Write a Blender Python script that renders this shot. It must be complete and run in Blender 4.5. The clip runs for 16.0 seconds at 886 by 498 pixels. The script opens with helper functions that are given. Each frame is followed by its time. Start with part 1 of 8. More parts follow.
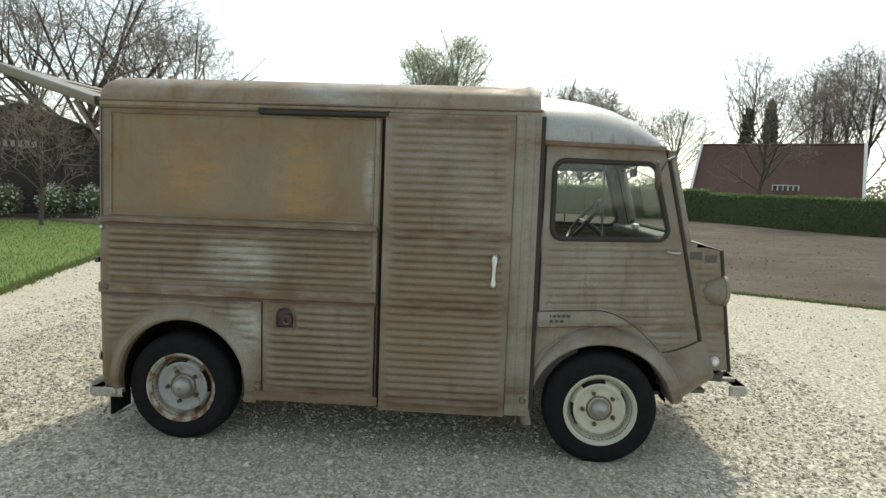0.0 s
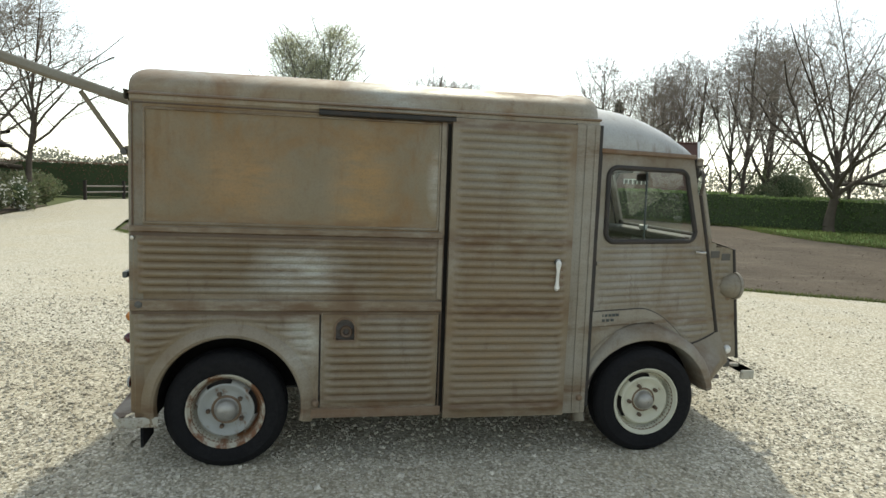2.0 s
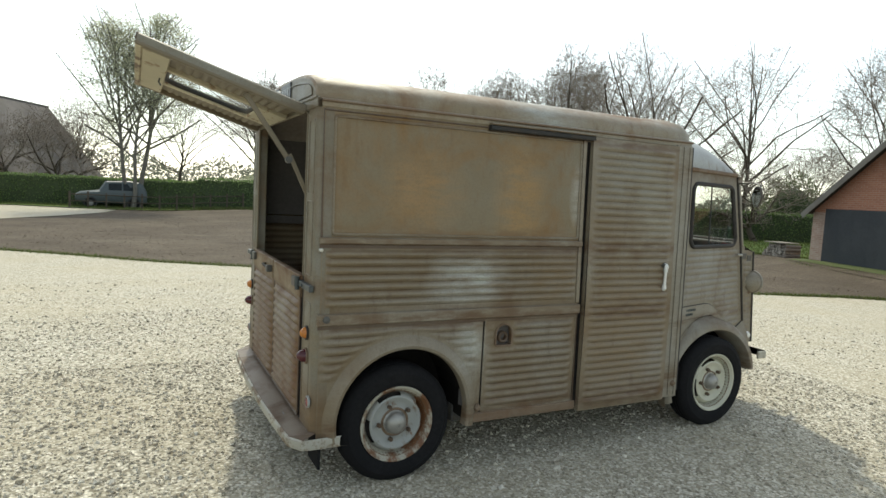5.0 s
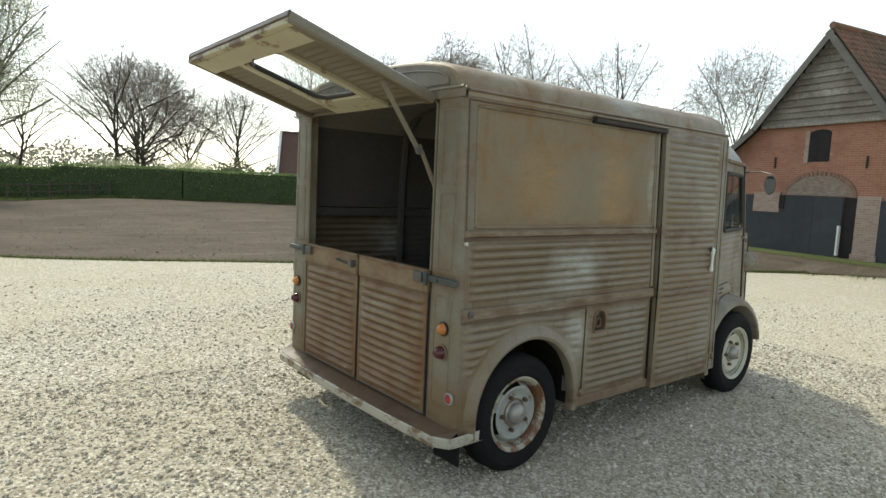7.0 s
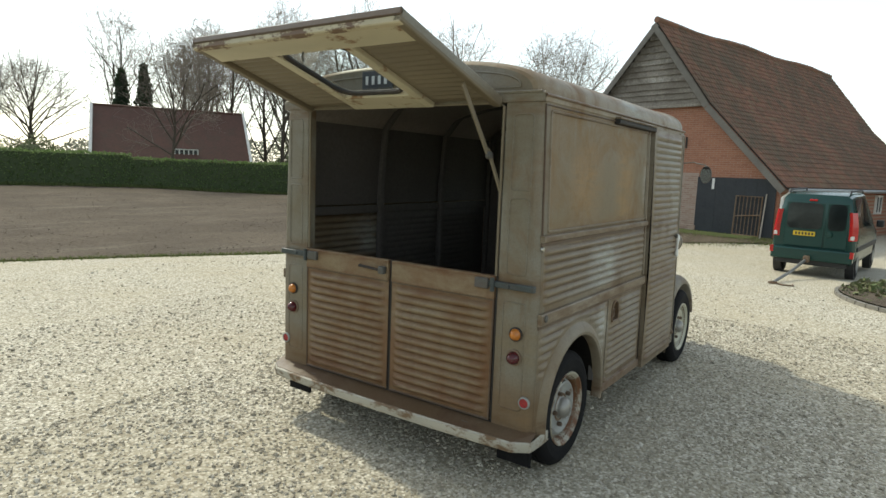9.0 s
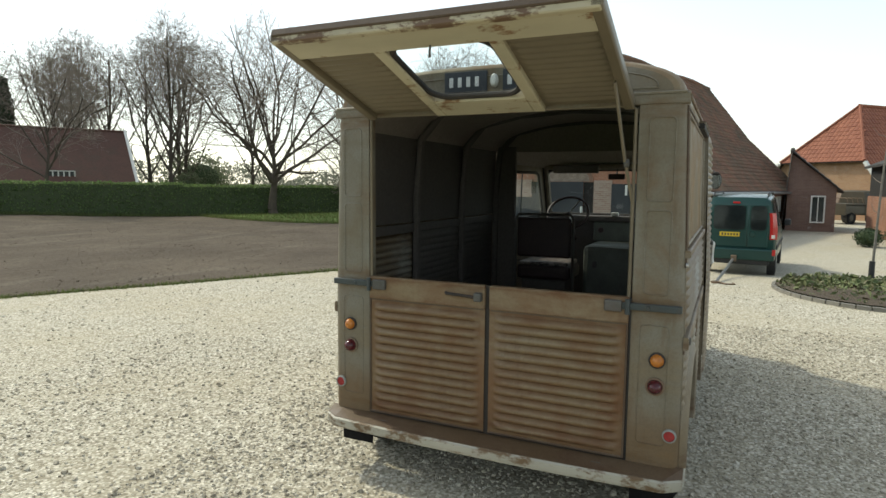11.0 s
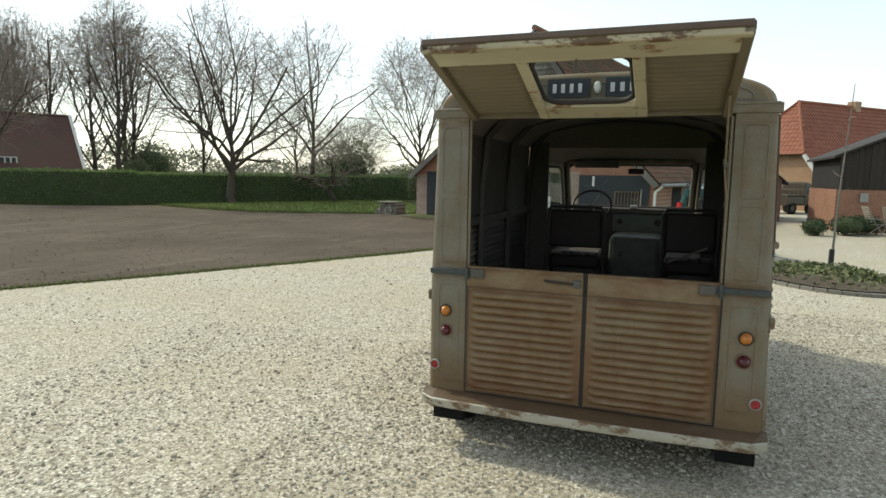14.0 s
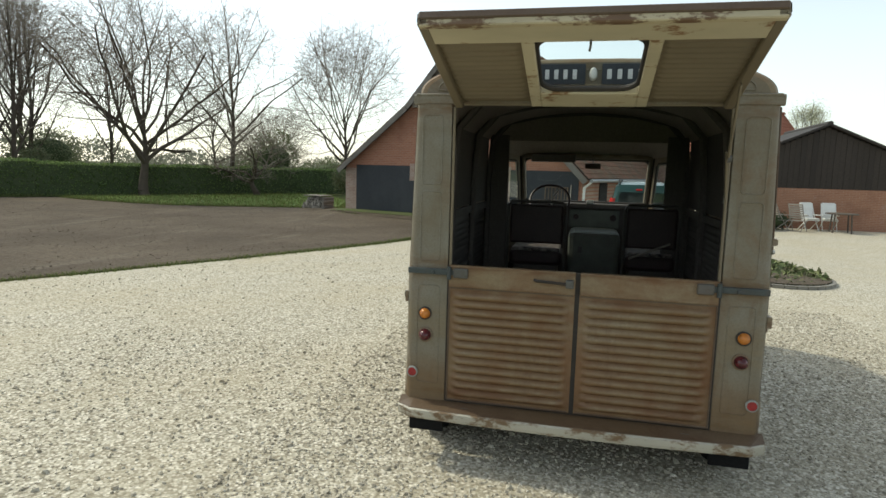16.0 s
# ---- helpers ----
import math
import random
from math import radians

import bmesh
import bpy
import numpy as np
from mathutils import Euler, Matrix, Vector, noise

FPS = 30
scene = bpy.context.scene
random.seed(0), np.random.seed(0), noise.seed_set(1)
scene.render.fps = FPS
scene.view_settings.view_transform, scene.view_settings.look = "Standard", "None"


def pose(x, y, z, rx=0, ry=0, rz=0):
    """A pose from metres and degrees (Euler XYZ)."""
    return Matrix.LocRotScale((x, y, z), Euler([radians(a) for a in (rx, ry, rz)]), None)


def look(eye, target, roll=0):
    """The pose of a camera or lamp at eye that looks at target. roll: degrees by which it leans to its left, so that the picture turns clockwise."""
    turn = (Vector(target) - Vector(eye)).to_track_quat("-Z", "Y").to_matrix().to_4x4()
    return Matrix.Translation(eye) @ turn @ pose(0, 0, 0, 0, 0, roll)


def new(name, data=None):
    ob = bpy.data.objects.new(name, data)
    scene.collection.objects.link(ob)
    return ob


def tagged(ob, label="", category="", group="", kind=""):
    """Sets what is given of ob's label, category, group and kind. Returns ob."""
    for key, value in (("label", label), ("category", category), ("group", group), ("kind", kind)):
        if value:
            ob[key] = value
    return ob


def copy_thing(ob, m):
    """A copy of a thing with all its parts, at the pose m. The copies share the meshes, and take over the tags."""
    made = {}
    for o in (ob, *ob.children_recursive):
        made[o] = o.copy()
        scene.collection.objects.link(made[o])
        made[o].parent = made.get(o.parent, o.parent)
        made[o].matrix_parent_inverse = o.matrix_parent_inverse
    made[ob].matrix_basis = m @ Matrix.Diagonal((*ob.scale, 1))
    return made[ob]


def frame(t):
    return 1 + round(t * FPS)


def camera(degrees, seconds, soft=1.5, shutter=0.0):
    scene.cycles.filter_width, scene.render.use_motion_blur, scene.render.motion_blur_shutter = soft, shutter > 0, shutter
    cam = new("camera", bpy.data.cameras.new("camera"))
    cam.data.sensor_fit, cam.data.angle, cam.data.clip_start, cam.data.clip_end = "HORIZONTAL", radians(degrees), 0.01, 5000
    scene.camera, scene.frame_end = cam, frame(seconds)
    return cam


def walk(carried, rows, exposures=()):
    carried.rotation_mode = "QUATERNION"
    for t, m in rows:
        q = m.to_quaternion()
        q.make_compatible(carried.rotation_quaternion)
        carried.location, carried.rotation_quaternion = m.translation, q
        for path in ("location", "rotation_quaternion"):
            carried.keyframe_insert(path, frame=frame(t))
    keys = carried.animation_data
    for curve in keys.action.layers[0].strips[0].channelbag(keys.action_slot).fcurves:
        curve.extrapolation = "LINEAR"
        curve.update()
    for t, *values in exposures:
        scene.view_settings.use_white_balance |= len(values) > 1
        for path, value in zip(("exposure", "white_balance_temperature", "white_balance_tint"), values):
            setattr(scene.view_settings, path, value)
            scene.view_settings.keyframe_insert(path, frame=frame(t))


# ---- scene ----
cam = camera(71.7, 16.0)
PATH = [
    (0, (1.751, -4.415, 1.599), (1.641, -2.429, 1.389), 2.0),
    (0.5, (1.553, -4.348, 1.568), (1.471, -2.362, 1.344), 1.1),
    (1, (1.326, -4.365, 1.599), (1.434, -2.381, 1.37), 0.8),
    (1.5, (0.866, -4.353, 1.607), (1.075, -2.375, 1.394), 1.6),
    (2, (0.582, -4.333, 1.636), (0.927, -2.375, 1.416), 2.3),
    (2.5, (0.224, -4.323, 1.632), (0.657, -2.384, 1.412), 1.5),
    (3, (-0.077, -4.362, 1.596), (0.447, -2.443, 1.394), 1.6),
    (3.2, (-0.237, -4.29, 1.608), (0.347, -2.387, 1.413), 2.2),
    (5.3, (-1.499, -3.876, 1.58), (-0.538, -2.134, 1.376), 1.4),
    (5.5, (-1.649, -3.835, 1.549), (-0.667, -2.109, 1.314), -0.4),
    (6, (-2.003, -3.67, 1.542), (-0.937, -1.994, 1.303), 0.7),
    (6.5, (-2.222, -3.377, 1.561), (-1.089, -1.744, 1.34), 1.0),
    (7, (-2.432, -3.169, 1.557), (-1.175, -1.627, 1.353), 2.7),
    (7.5, (-2.681, -2.957, 1.61), (-1.347, -1.48, 1.413), 1.3),
    (8, (-2.854, -2.641, 1.614), (-1.408, -1.272, 1.428), 0.9),
    (8.5, (-2.982, -2.408, 1.621), (-1.433, -1.158, 1.431), 2.8),
    (9, (-3.183, -2.235, 1.653), (-1.557, -1.1, 1.394), 2.2),
    (9.5, (-3.274, -1.997, 1.657), (-1.649, -0.841, 1.504), 1.2),
    (9.7, (-3.258, -1.884, 1.655), (-1.585, -0.806, 1.452), 2.4),
    (11.8, (-3.529, -0.654, 1.615), (-1.684, 0.089, 1.41), -0.7),
    (12, (-3.568, -0.571, 1.639), (-1.713, 0.146, 1.426), -0.7),
    (12.5, (-3.594, -0.479, 1.626), (-1.744, 0.259, 1.446), 0.9),
    (13, (-3.638, -0.369, 1.636), (-1.731, 0.196, 1.42), -0.7),
    (13.5, (-3.759, -0.33, 1.653), (-1.856, 0.246, 1.441), 0.4),
    (14, (-3.945, -0.41, 1.659), (-2.08, 0.272, 1.418), 0.9),
    (14.5, (-3.992, -0.432, 1.671), (-2.118, 0.238, 1.482), 1.4),
    (15, (-3.979, -0.442, 1.669), (-2.11, 0.242, 1.465), 1.3),
    (15.5, (-3.878, -0.326, 1.65), (-1.975, 0.244, 1.419), 3.3),
    (16, (-3.756, -0.01, 1.635), (-1.821, 0.431, 1.381), 1.6),
]
walk(cam, [(t, look(eye, target, roll)) for t, eye, target, roll in PATH], ((0.0, 0.64, 6750, 1), (5.5, 0.64, 6750, 1), (9.0, 0.56, 6800, 1), (12.0, 0.52, 6800, 1), (16.0, 0.45, 6800, 1)))

# ---- light ----
TO_SUN = Vector((0.24, 1.0, 1.08)).normalized()
sun = new("sun", bpy.data.lights.new("sun", "SUN"))
sun.data.energy, sun.data.angle, sun.data.color = 1.68, radians(2.0), (1.0, 0.92, 0.78)
sun.matrix_world = look(TO_SUN * 60, (0, 0, 0))
world = bpy.data.worlds.new("sky")
scene.world = world
world.use_nodes = True
wn = world.node_tree.nodes
sky = wn.new("ShaderNodeTexSky")
sky.sky_type, sky.sun_disc = "NISHITA", False
sky.sun_elevation, sky.sun_rotation = math.asin(TO_SUN.z), math.atan2(TO_SUN.x, TO_SUN.y)
sky.air_density, sky.dust_density, sky.ozone_density = 1.0, 1.2, 1.0
haze = wn.new("ShaderNodeHueSaturation")
haze.inputs["Saturation"].default_value = 0.50
world.node_tree.links.new(sky.outputs[0], haze.inputs["Color"])
world.node_tree.links.new(haze.outputs[0], wn["Background"].inputs[0])
wn["Background"].inputs[1].default_value = 0.18


# ---- materials ----
def shader(name):
    m = bpy.data.materials.new(name)
    m.use_nodes = True
    nt = m.node_tree
    return m, nt, nt.nodes["Principled BSDF"]


def node(nt, kind, **values):
    n = nt.nodes.new(kind)
    for key, value in values.items():
        n.inputs[key.replace("_", " ")].default_value = value
    return n


def coords(nt, scale=(1, 1, 1)):
    tc = nt.nodes.new("ShaderNodeTexCoord")
    mp = nt.nodes.new("ShaderNodeMapping")
    mp.inputs["Scale"].default_value = scale
    nt.links.new(tc.outputs["Object"], mp.inputs["Vector"])
    return mp.outputs["Vector"]


def ramp(nt, fac, low, high):
    r = nt.nodes.new("ShaderNodeMapRange")
    r.inputs["From Min"].default_value, r.inputs["From Max"].default_value = low, high
    nt.links.new(fac, r.inputs["Value"])
    return r.outputs["Result"]


def mix(nt, fac, a, b, mode="MIX"):
    n = nt.nodes.new("ShaderNodeMix")
    n.data_type, n.blend_type = "RGBA", mode
    for socket, value in ((n.inputs["Factor"], fac), (n.inputs["A"], a), (n.inputs["B"], b)):
        if isinstance(value, bpy.types.NodeSocket):
            nt.links.new(value, socket)
        elif isinstance(value, (int, float)):
            socket.default_value = value
        else:
            socket.default_value = (*value, 1)
    return n.outputs["Result"]


def grain(nt, vec, scale, detail=5.0, rough=0.6, distort=0.0):
    n = node(nt, "ShaderNodeTexNoise", Scale=scale, Detail=detail, Roughness=rough, Distortion=distort)
    nt.links.new(vec, n.inputs["Vector"])
    return n.outputs["Fac"]


def bumped(nt, bsdf, height, strength, distance):
    b = node(nt, "ShaderNodeBump", Strength=strength, Distance=distance)
    nt.links.new(height, b.inputs["Height"])
    nt.links.new(b.outputs["Normal"], bsdf.inputs["Normal"])


def plain(name, a, b=None, rough=0.6, metal=0.0, scale=6.0, fine=60.0, bump=0.1, stretch=(1, 1, 1), spec=0.5):
    """Two tones mixed by a broad noise, a fine grain over them and a little relief."""
    m, nt, bs = shader(name)
    b = b or tuple(c * 0.75 for c in a)
    v = coords(nt, stretch)
    broad, small = grain(nt, v, scale), grain(nt, v, fine, 3)
    c = mix(nt, ramp(nt, broad, 0.35, 0.65), a, b)
    c = mix(nt, ramp(nt, small, 0.3, 0.75), c, tuple(x * 0.8 for x in a), "MIX") if fine else c
    nt.links.new(c, bs.inputs["Base Color"])
    bs.inputs["Roughness"].default_value, bs.inputs["Metallic"].default_value = rough, metal
    bs.inputs["Specular IOR Level"].default_value = spec
    if bump:
        bumped(nt, bs, small, bump, 0.01)
    return m


def aged(name, main, grey, rust, rust_low=0.52, rust_high=0.72, grey_low=0.45, grey_high=0.68, rough=0.5, bands=(), patches=()):
    """Old sheet metal: thin paint worn to grey primer, with rust blooms and run-down streaks."""
    m, nt, bs = shader(name)
    v = coords(nt)
    streak = coords(nt, (3.0, 3.0, 0.55))
    g = ramp(nt, grain(nt, v, 1.7, 6, 0.6, 0.4), grey_low, grey_high)
    c = mix(nt, g, main, grey)
    r = ramp(nt, grain(nt, v, 2.3, 9, 0.68, 0.6), rust_low, rust_high)
    c = mix(nt, r, c, rust)
    s = ramp(nt, grain(nt, streak, 5.0, 7, 0.7), 0.55, 0.8)
    c = mix(nt, s, c, tuple(x * 0.72 for x in rust))
    # worn crests, rusty hollows: the ribs' light and shade also put into the colour
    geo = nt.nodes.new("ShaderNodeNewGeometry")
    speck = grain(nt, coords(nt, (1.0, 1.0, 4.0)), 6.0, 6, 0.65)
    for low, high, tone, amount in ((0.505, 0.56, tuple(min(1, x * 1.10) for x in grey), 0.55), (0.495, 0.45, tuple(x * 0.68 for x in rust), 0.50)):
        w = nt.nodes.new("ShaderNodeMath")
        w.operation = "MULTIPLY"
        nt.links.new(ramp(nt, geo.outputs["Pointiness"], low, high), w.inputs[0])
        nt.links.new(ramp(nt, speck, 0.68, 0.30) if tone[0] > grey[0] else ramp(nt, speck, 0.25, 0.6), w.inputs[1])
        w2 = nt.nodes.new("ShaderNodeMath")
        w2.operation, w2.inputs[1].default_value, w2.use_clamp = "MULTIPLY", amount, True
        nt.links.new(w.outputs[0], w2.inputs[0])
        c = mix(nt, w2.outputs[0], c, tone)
    # large worn or rusted areas: middle (x, z), reach and tone
    for px, pz, rx, rz, tone in patches:
        mp = nt.nodes.new("ShaderNodeMapping")
        mp.inputs["Location"].default_value, mp.inputs["Scale"].default_value = (-px / rx, 0, -pz / rz), (1 / rx, 0, 1 / rz)
        nt.links.new(v, mp.inputs["Vector"])
        far_off = nt.nodes.new("ShaderNodeVectorMath")
        far_off.operation = "LENGTH"
        nt.links.new(mp.outputs[0], far_off.inputs[0])
        w = nt.nodes.new("ShaderNodeMath")
        w.operation, w.use_clamp = "MULTIPLY", True
        nt.links.new(ramp(nt, far_off.outputs["Value"], 1.0, 0.35), w.inputs[0])
        nt.links.new(ramp(nt, speck, 0.75, 0.35), w.inputs[1])
        c = mix(nt, w.outputs[0], c, tone)
    # rust that has crept along the seams
    for level, reach in bands:
        sep = nt.nodes.new("ShaderNodeSeparateXYZ")
        nt.links.new(v, sep.inputs[0])
        off = nt.nodes.new("ShaderNodeMath")
        off.operation, off.inputs[1].default_value = "SUBTRACT", level
        nt.links.new(sep.outputs["Z"], off.inputs[0])
        size = nt.nodes.new("ShaderNodeMath")
        size.operation = "ABSOLUTE"
        nt.links.new(off.outputs[0], size.inputs[0])
        near = ramp(nt, size.outputs[0], reach, 0.0)
        w = nt.nodes.new("ShaderNodeMath")
        w.operation, w.use_clamp = "MULTIPLY", True
        nt.links.new(near, w.inputs[0])
        nt.links.new(ramp(nt, speck, 0.35, 0.62), w.inputs[1])
        c = mix(nt, w.outputs[0], c, tuple(x * 0.8 for x in rust))
    f = grain(nt, v, 90, 4, 0.7)
    dark = nt.nodes.new("ShaderNodeMath")
    dark.operation, dark.inputs[1].default_value = "MULTIPLY", 0.45
    nt.links.new(ramp(nt, f, 0.45, 0.8), dark.inputs[0])
    c = mix(nt, dark.outputs[0], c, tuple(x * 0.55 for x in main))
    nt.links.new(c, bs.inputs["Base Color"])
    nt.links.new(ramp(nt, r, -1.25, 1.6), bs.inputs["Roughness"])
    bs.inputs["Specular IOR Level"].default_value = 0.42
    bumped(nt, bs, f, 0.12, 0.004)
    return m


def flaking(name, paint, under, low=0.55, high=0.6, scale=7.0, rough=0.6):
    m, nt, bs = shader(name)
    v = coords(nt, (1, 0.5, 1))
    chips = ramp(nt, grain(nt, v, scale, 8, 0.7), low, high)
    c = mix(nt, ramp(nt, grain(nt, v, 3, 5), 0.35, 0.7), paint, tuple(x * 0.78 for x in paint))
    c = mix(nt, chips, c, under)
    nt.links.new(c, bs.inputs["Base Color"])
    bs.inputs["Roughness"].default_value = rough
    bumped(nt, bs, chips, -0.3, 0.004)
    return m


def glass(name, tint=(0.9, 0.95, 0.93)):
    m, nt, bs = shader(name)
    out = nt.nodes["Material Output"]
    clear = node(nt, "ShaderNodeBsdfTransparent", Color=(*tint, 1))
    gloss = node(nt, "ShaderNodeBsdfGlossy", Roughness=0.03)
    lw = node(nt, "ShaderNodeLayerWeight", Blend=0.5)
    power = nt.nodes.new("ShaderNodeMath")
    power.operation, power.inputs[1].default_value = "POWER", 4.0
    nt.links.new(lw.outputs["Facing"], power.inputs[0])
    fres = nt.nodes.new("ShaderNodeMath")
    fres.operation, fres.inputs[1].default_value, fres.inputs[2].default_value = "MULTIPLY_ADD", 0.85, 0.07
    nt.links.new(power.outputs[0], fres.inputs[0])
    both = nt.nodes.new("ShaderNodeMixShader")
    for a, b in ((fres.outputs[0], both.inputs[0]), (clear.outputs[0], both.inputs[1]), (gloss.outputs[0], both.inputs[2]), (both.outputs[0], out.inputs["Surface"])):
        nt.links.new(a, b)
    return m


def per_piece(name, colours, rough=0.85, fine=40.0, bump=0.3, stain=None):
    """For repeated pieces: each one takes its own tone by its random number; broad stains may lie over them."""
    m, nt, bs = shader(name)
    info = nt.nodes.new("ShaderNodeObjectInfo")
    geo = nt.nodes.new("ShaderNodeNewGeometry")
    add = nt.nodes.new("ShaderNodeMath")
    add.operation = "ADD"
    nt.links.new(info.outputs["Random"], add.inputs[0])
    nt.links.new(geo.outputs["Random Per Island"], add.inputs[1])
    frac = nt.nodes.new("ShaderNodeMath")
    frac.operation = "FRACT"
    nt.links.new(add.outputs[0], frac.inputs[0])
    cr = nt.nodes.new("ShaderNodeValToRGB")
    while len(cr.color_ramp.elements) < len(colours):
        cr.color_ramp.elements.new(0.5)
    for i, col in enumerate(colours):
        cr.color_ramp.elements[i].position = i / max(1, len(colours) - 1)
        cr.color_ramp.elements[i].color = (*col, 1)
    nt.links.new(frac.outputs[0], cr.inputs[0])
    v = coords(nt)
    f = grain(nt, v, fine, 5, 0.65)
    c = mix(nt, ramp(nt, f, 0.35, 0.8), cr.outputs[0], tuple(x * 0.7 for x in colours[0]))
    if stain:
        c = mix(nt, ramp(nt, grain(nt, v, 0.55, 9, 0.72, 0.5), 0.46, 0.66), c, stain)
        c = mix(nt, ramp(nt, grain(nt, v, 3.1, 7, 0.7), 0.56, 0.74), c, tuple(x * 0.7 for x in stain))
    nt.links.new(c, bs.inputs["Base Color"])
    bs.inputs["Roughness"].default_value = rough
    bumped(nt, bs, f, bump, 0.01)
    return m


def leafy_piece(name, colours, through_it=0.45, **more):
    m = per_piece(name, colours, **more)
    nt = m.node_tree
    bs, out = nt.nodes["Principled BSDF"], nt.nodes["Material Output"]
    glow = node(nt, "ShaderNodeBsdfTranslucent")
    nt.links.new(bs.inputs["Base Color"].links[0].from_socket, glow.inputs["Color"])
    both = node(nt, "ShaderNodeMixShader", Fac=through_it)
    nt.links.new(bs.outputs[0], both.inputs[1])
    nt.links.new(glow.outputs[0], both.inputs[2])
    nt.links.new(both.outputs[0], out.inputs["Surface"])
    return m


def gravel_material(name):
    m, nt, bs = shader(name)
    v = coords(nt)
    vo = node(nt, "ShaderNodeTexVoronoi", Scale=58.0)
    nt.links.new(v, vo.inputs["Vector"])
    hsv = nt.nodes.new("ShaderNodeSeparateColor")
    nt.links.new(vo.outputs["Color"], hsv.inputs[0])
    cr = nt.nodes.new("ShaderNodeValToRGB")
    for i, (p, col) in enumerate(((0.0, (0.22, 0.192, 0.14)), (0.35, (0.47, 0.432, 0.335)), (0.75, (0.665, 0.62, 0.505)), (1.0, (0.86, 0.815, 0.70)))):
        e = cr.color_ramp.elements[i] if i < 2 else cr.color_ramp.elements.new(p)
        e.position, e.color = p, (*col, 1)
    nt.links.new(hsv.outputs[0], cr.inputs[0])
    edge = ramp(nt, vo.outputs["Distance"], 0.25, 0.75)
    half = nt.nodes.new("ShaderNodeMath")
    half.operation, half.inputs[1].default_value = "MULTIPLY", 0.46
    nt.links.new(edge, half.inputs[0])
    c = mix(nt, half.outputs[0], cr.outputs[0], (0.13, 0.115, 0.085))
    patch = ramp(nt, grain(nt, v, 0.55, 5, 0.6), 0.42, 0.68)
    pm = nt.nodes.new("ShaderNodeMath")
    pm.operation, pm.inputs[1].default_value = "MULTIPLY", 0.45
    nt.links.new(patch, pm.inputs[0])
    c = mix(nt, pm.outputs[0], c, (0.42, 0.362, 0.25))
    nt.links.new(c, bs.inputs["Base Color"])
    bs.inputs["Roughness"].default_value = 0.95
    bs.inputs["Specular IOR Level"].default_value = 0.2
    bumped(nt, bs, vo.outputs["Distance"], -0.8, 0.014)
    return m


def earth(name):
    """Dry crumbled earth: pale crusted and damp dark patches, thin weeds and a coarse grain."""
    m, nt, bs = shader(name)
    v = coords(nt)
    c = mix(nt, ramp(nt, grain(nt, v, 0.35, 8, 0.65), 0.36, 0.66), (0.150, 0.119, 0.087), (0.086, 0.068, 0.050))
    c = mix(nt, ramp(nt, grain(nt, coords(nt, (0.25, 1.6, 1)), 0.8, 6, 0.6), 0.56, 0.72), c, (0.185, 0.155, 0.118))
    c = mix(nt, ramp(nt, grain(nt, v, 2.6, 8, 0.75), 0.60, 0.72), c, (0.095, 0.098, 0.048))
    clods = grain(nt, v, 13, 6, 0.75)
    c = mix(nt, ramp(nt, clods, 0.42, 0.70), c, (0.060, 0.048, 0.036))
    nt.links.new(c, bs.inputs["Base Color"])
    bs.inputs["Roughness"].default_value = 0.95
    bs.inputs["Specular IOR Level"].default_value = 0.2
    bumped(nt, bs, clods, 1.0, 0.03)
    return m


def tiled_roof(name, a, b, moss, row=0.30, col=0.22):
    m, nt, bs = shader(name)
    v = coords(nt)
    c = mix(nt, ramp(nt, grain(nt, v, 1.2, 8, 0.7), 0.35, 0.65), a, b)
    c = mix(nt, ramp(nt, grain(nt, v, 0.6, 8, 0.7), 0.52, 0.7), c, moss)
    c = mix(nt, ramp(nt, grain(nt, v, 9, 4, 0.7), 0.5, 0.8), c, tuple(x * 0.5 for x in a))
    nt.links.new(c, bs.inputs["Base Color"])
    bs.inputs["Roughness"].default_value = 0.85
    bumped(nt, bs, grain(nt, v, 9, 4), 0.3, 0.03)
    return m


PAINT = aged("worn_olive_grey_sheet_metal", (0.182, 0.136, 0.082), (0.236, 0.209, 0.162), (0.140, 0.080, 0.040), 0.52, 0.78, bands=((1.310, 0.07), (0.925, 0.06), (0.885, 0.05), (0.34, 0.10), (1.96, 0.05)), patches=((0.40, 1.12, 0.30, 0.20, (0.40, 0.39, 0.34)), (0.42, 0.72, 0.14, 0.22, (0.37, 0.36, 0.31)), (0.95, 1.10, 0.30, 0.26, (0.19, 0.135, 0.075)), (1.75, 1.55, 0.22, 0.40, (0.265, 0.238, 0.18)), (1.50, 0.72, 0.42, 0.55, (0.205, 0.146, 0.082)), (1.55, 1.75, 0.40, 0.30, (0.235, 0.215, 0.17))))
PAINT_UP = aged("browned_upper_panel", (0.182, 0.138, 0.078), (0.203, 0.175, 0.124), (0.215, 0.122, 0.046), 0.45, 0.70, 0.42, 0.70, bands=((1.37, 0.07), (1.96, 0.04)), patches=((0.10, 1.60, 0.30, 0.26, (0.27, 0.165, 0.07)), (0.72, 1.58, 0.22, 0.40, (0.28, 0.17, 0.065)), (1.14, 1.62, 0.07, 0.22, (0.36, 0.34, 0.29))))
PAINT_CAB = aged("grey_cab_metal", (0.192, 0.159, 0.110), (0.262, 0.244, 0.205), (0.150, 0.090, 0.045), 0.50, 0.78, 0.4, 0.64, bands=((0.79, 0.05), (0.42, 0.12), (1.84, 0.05)))
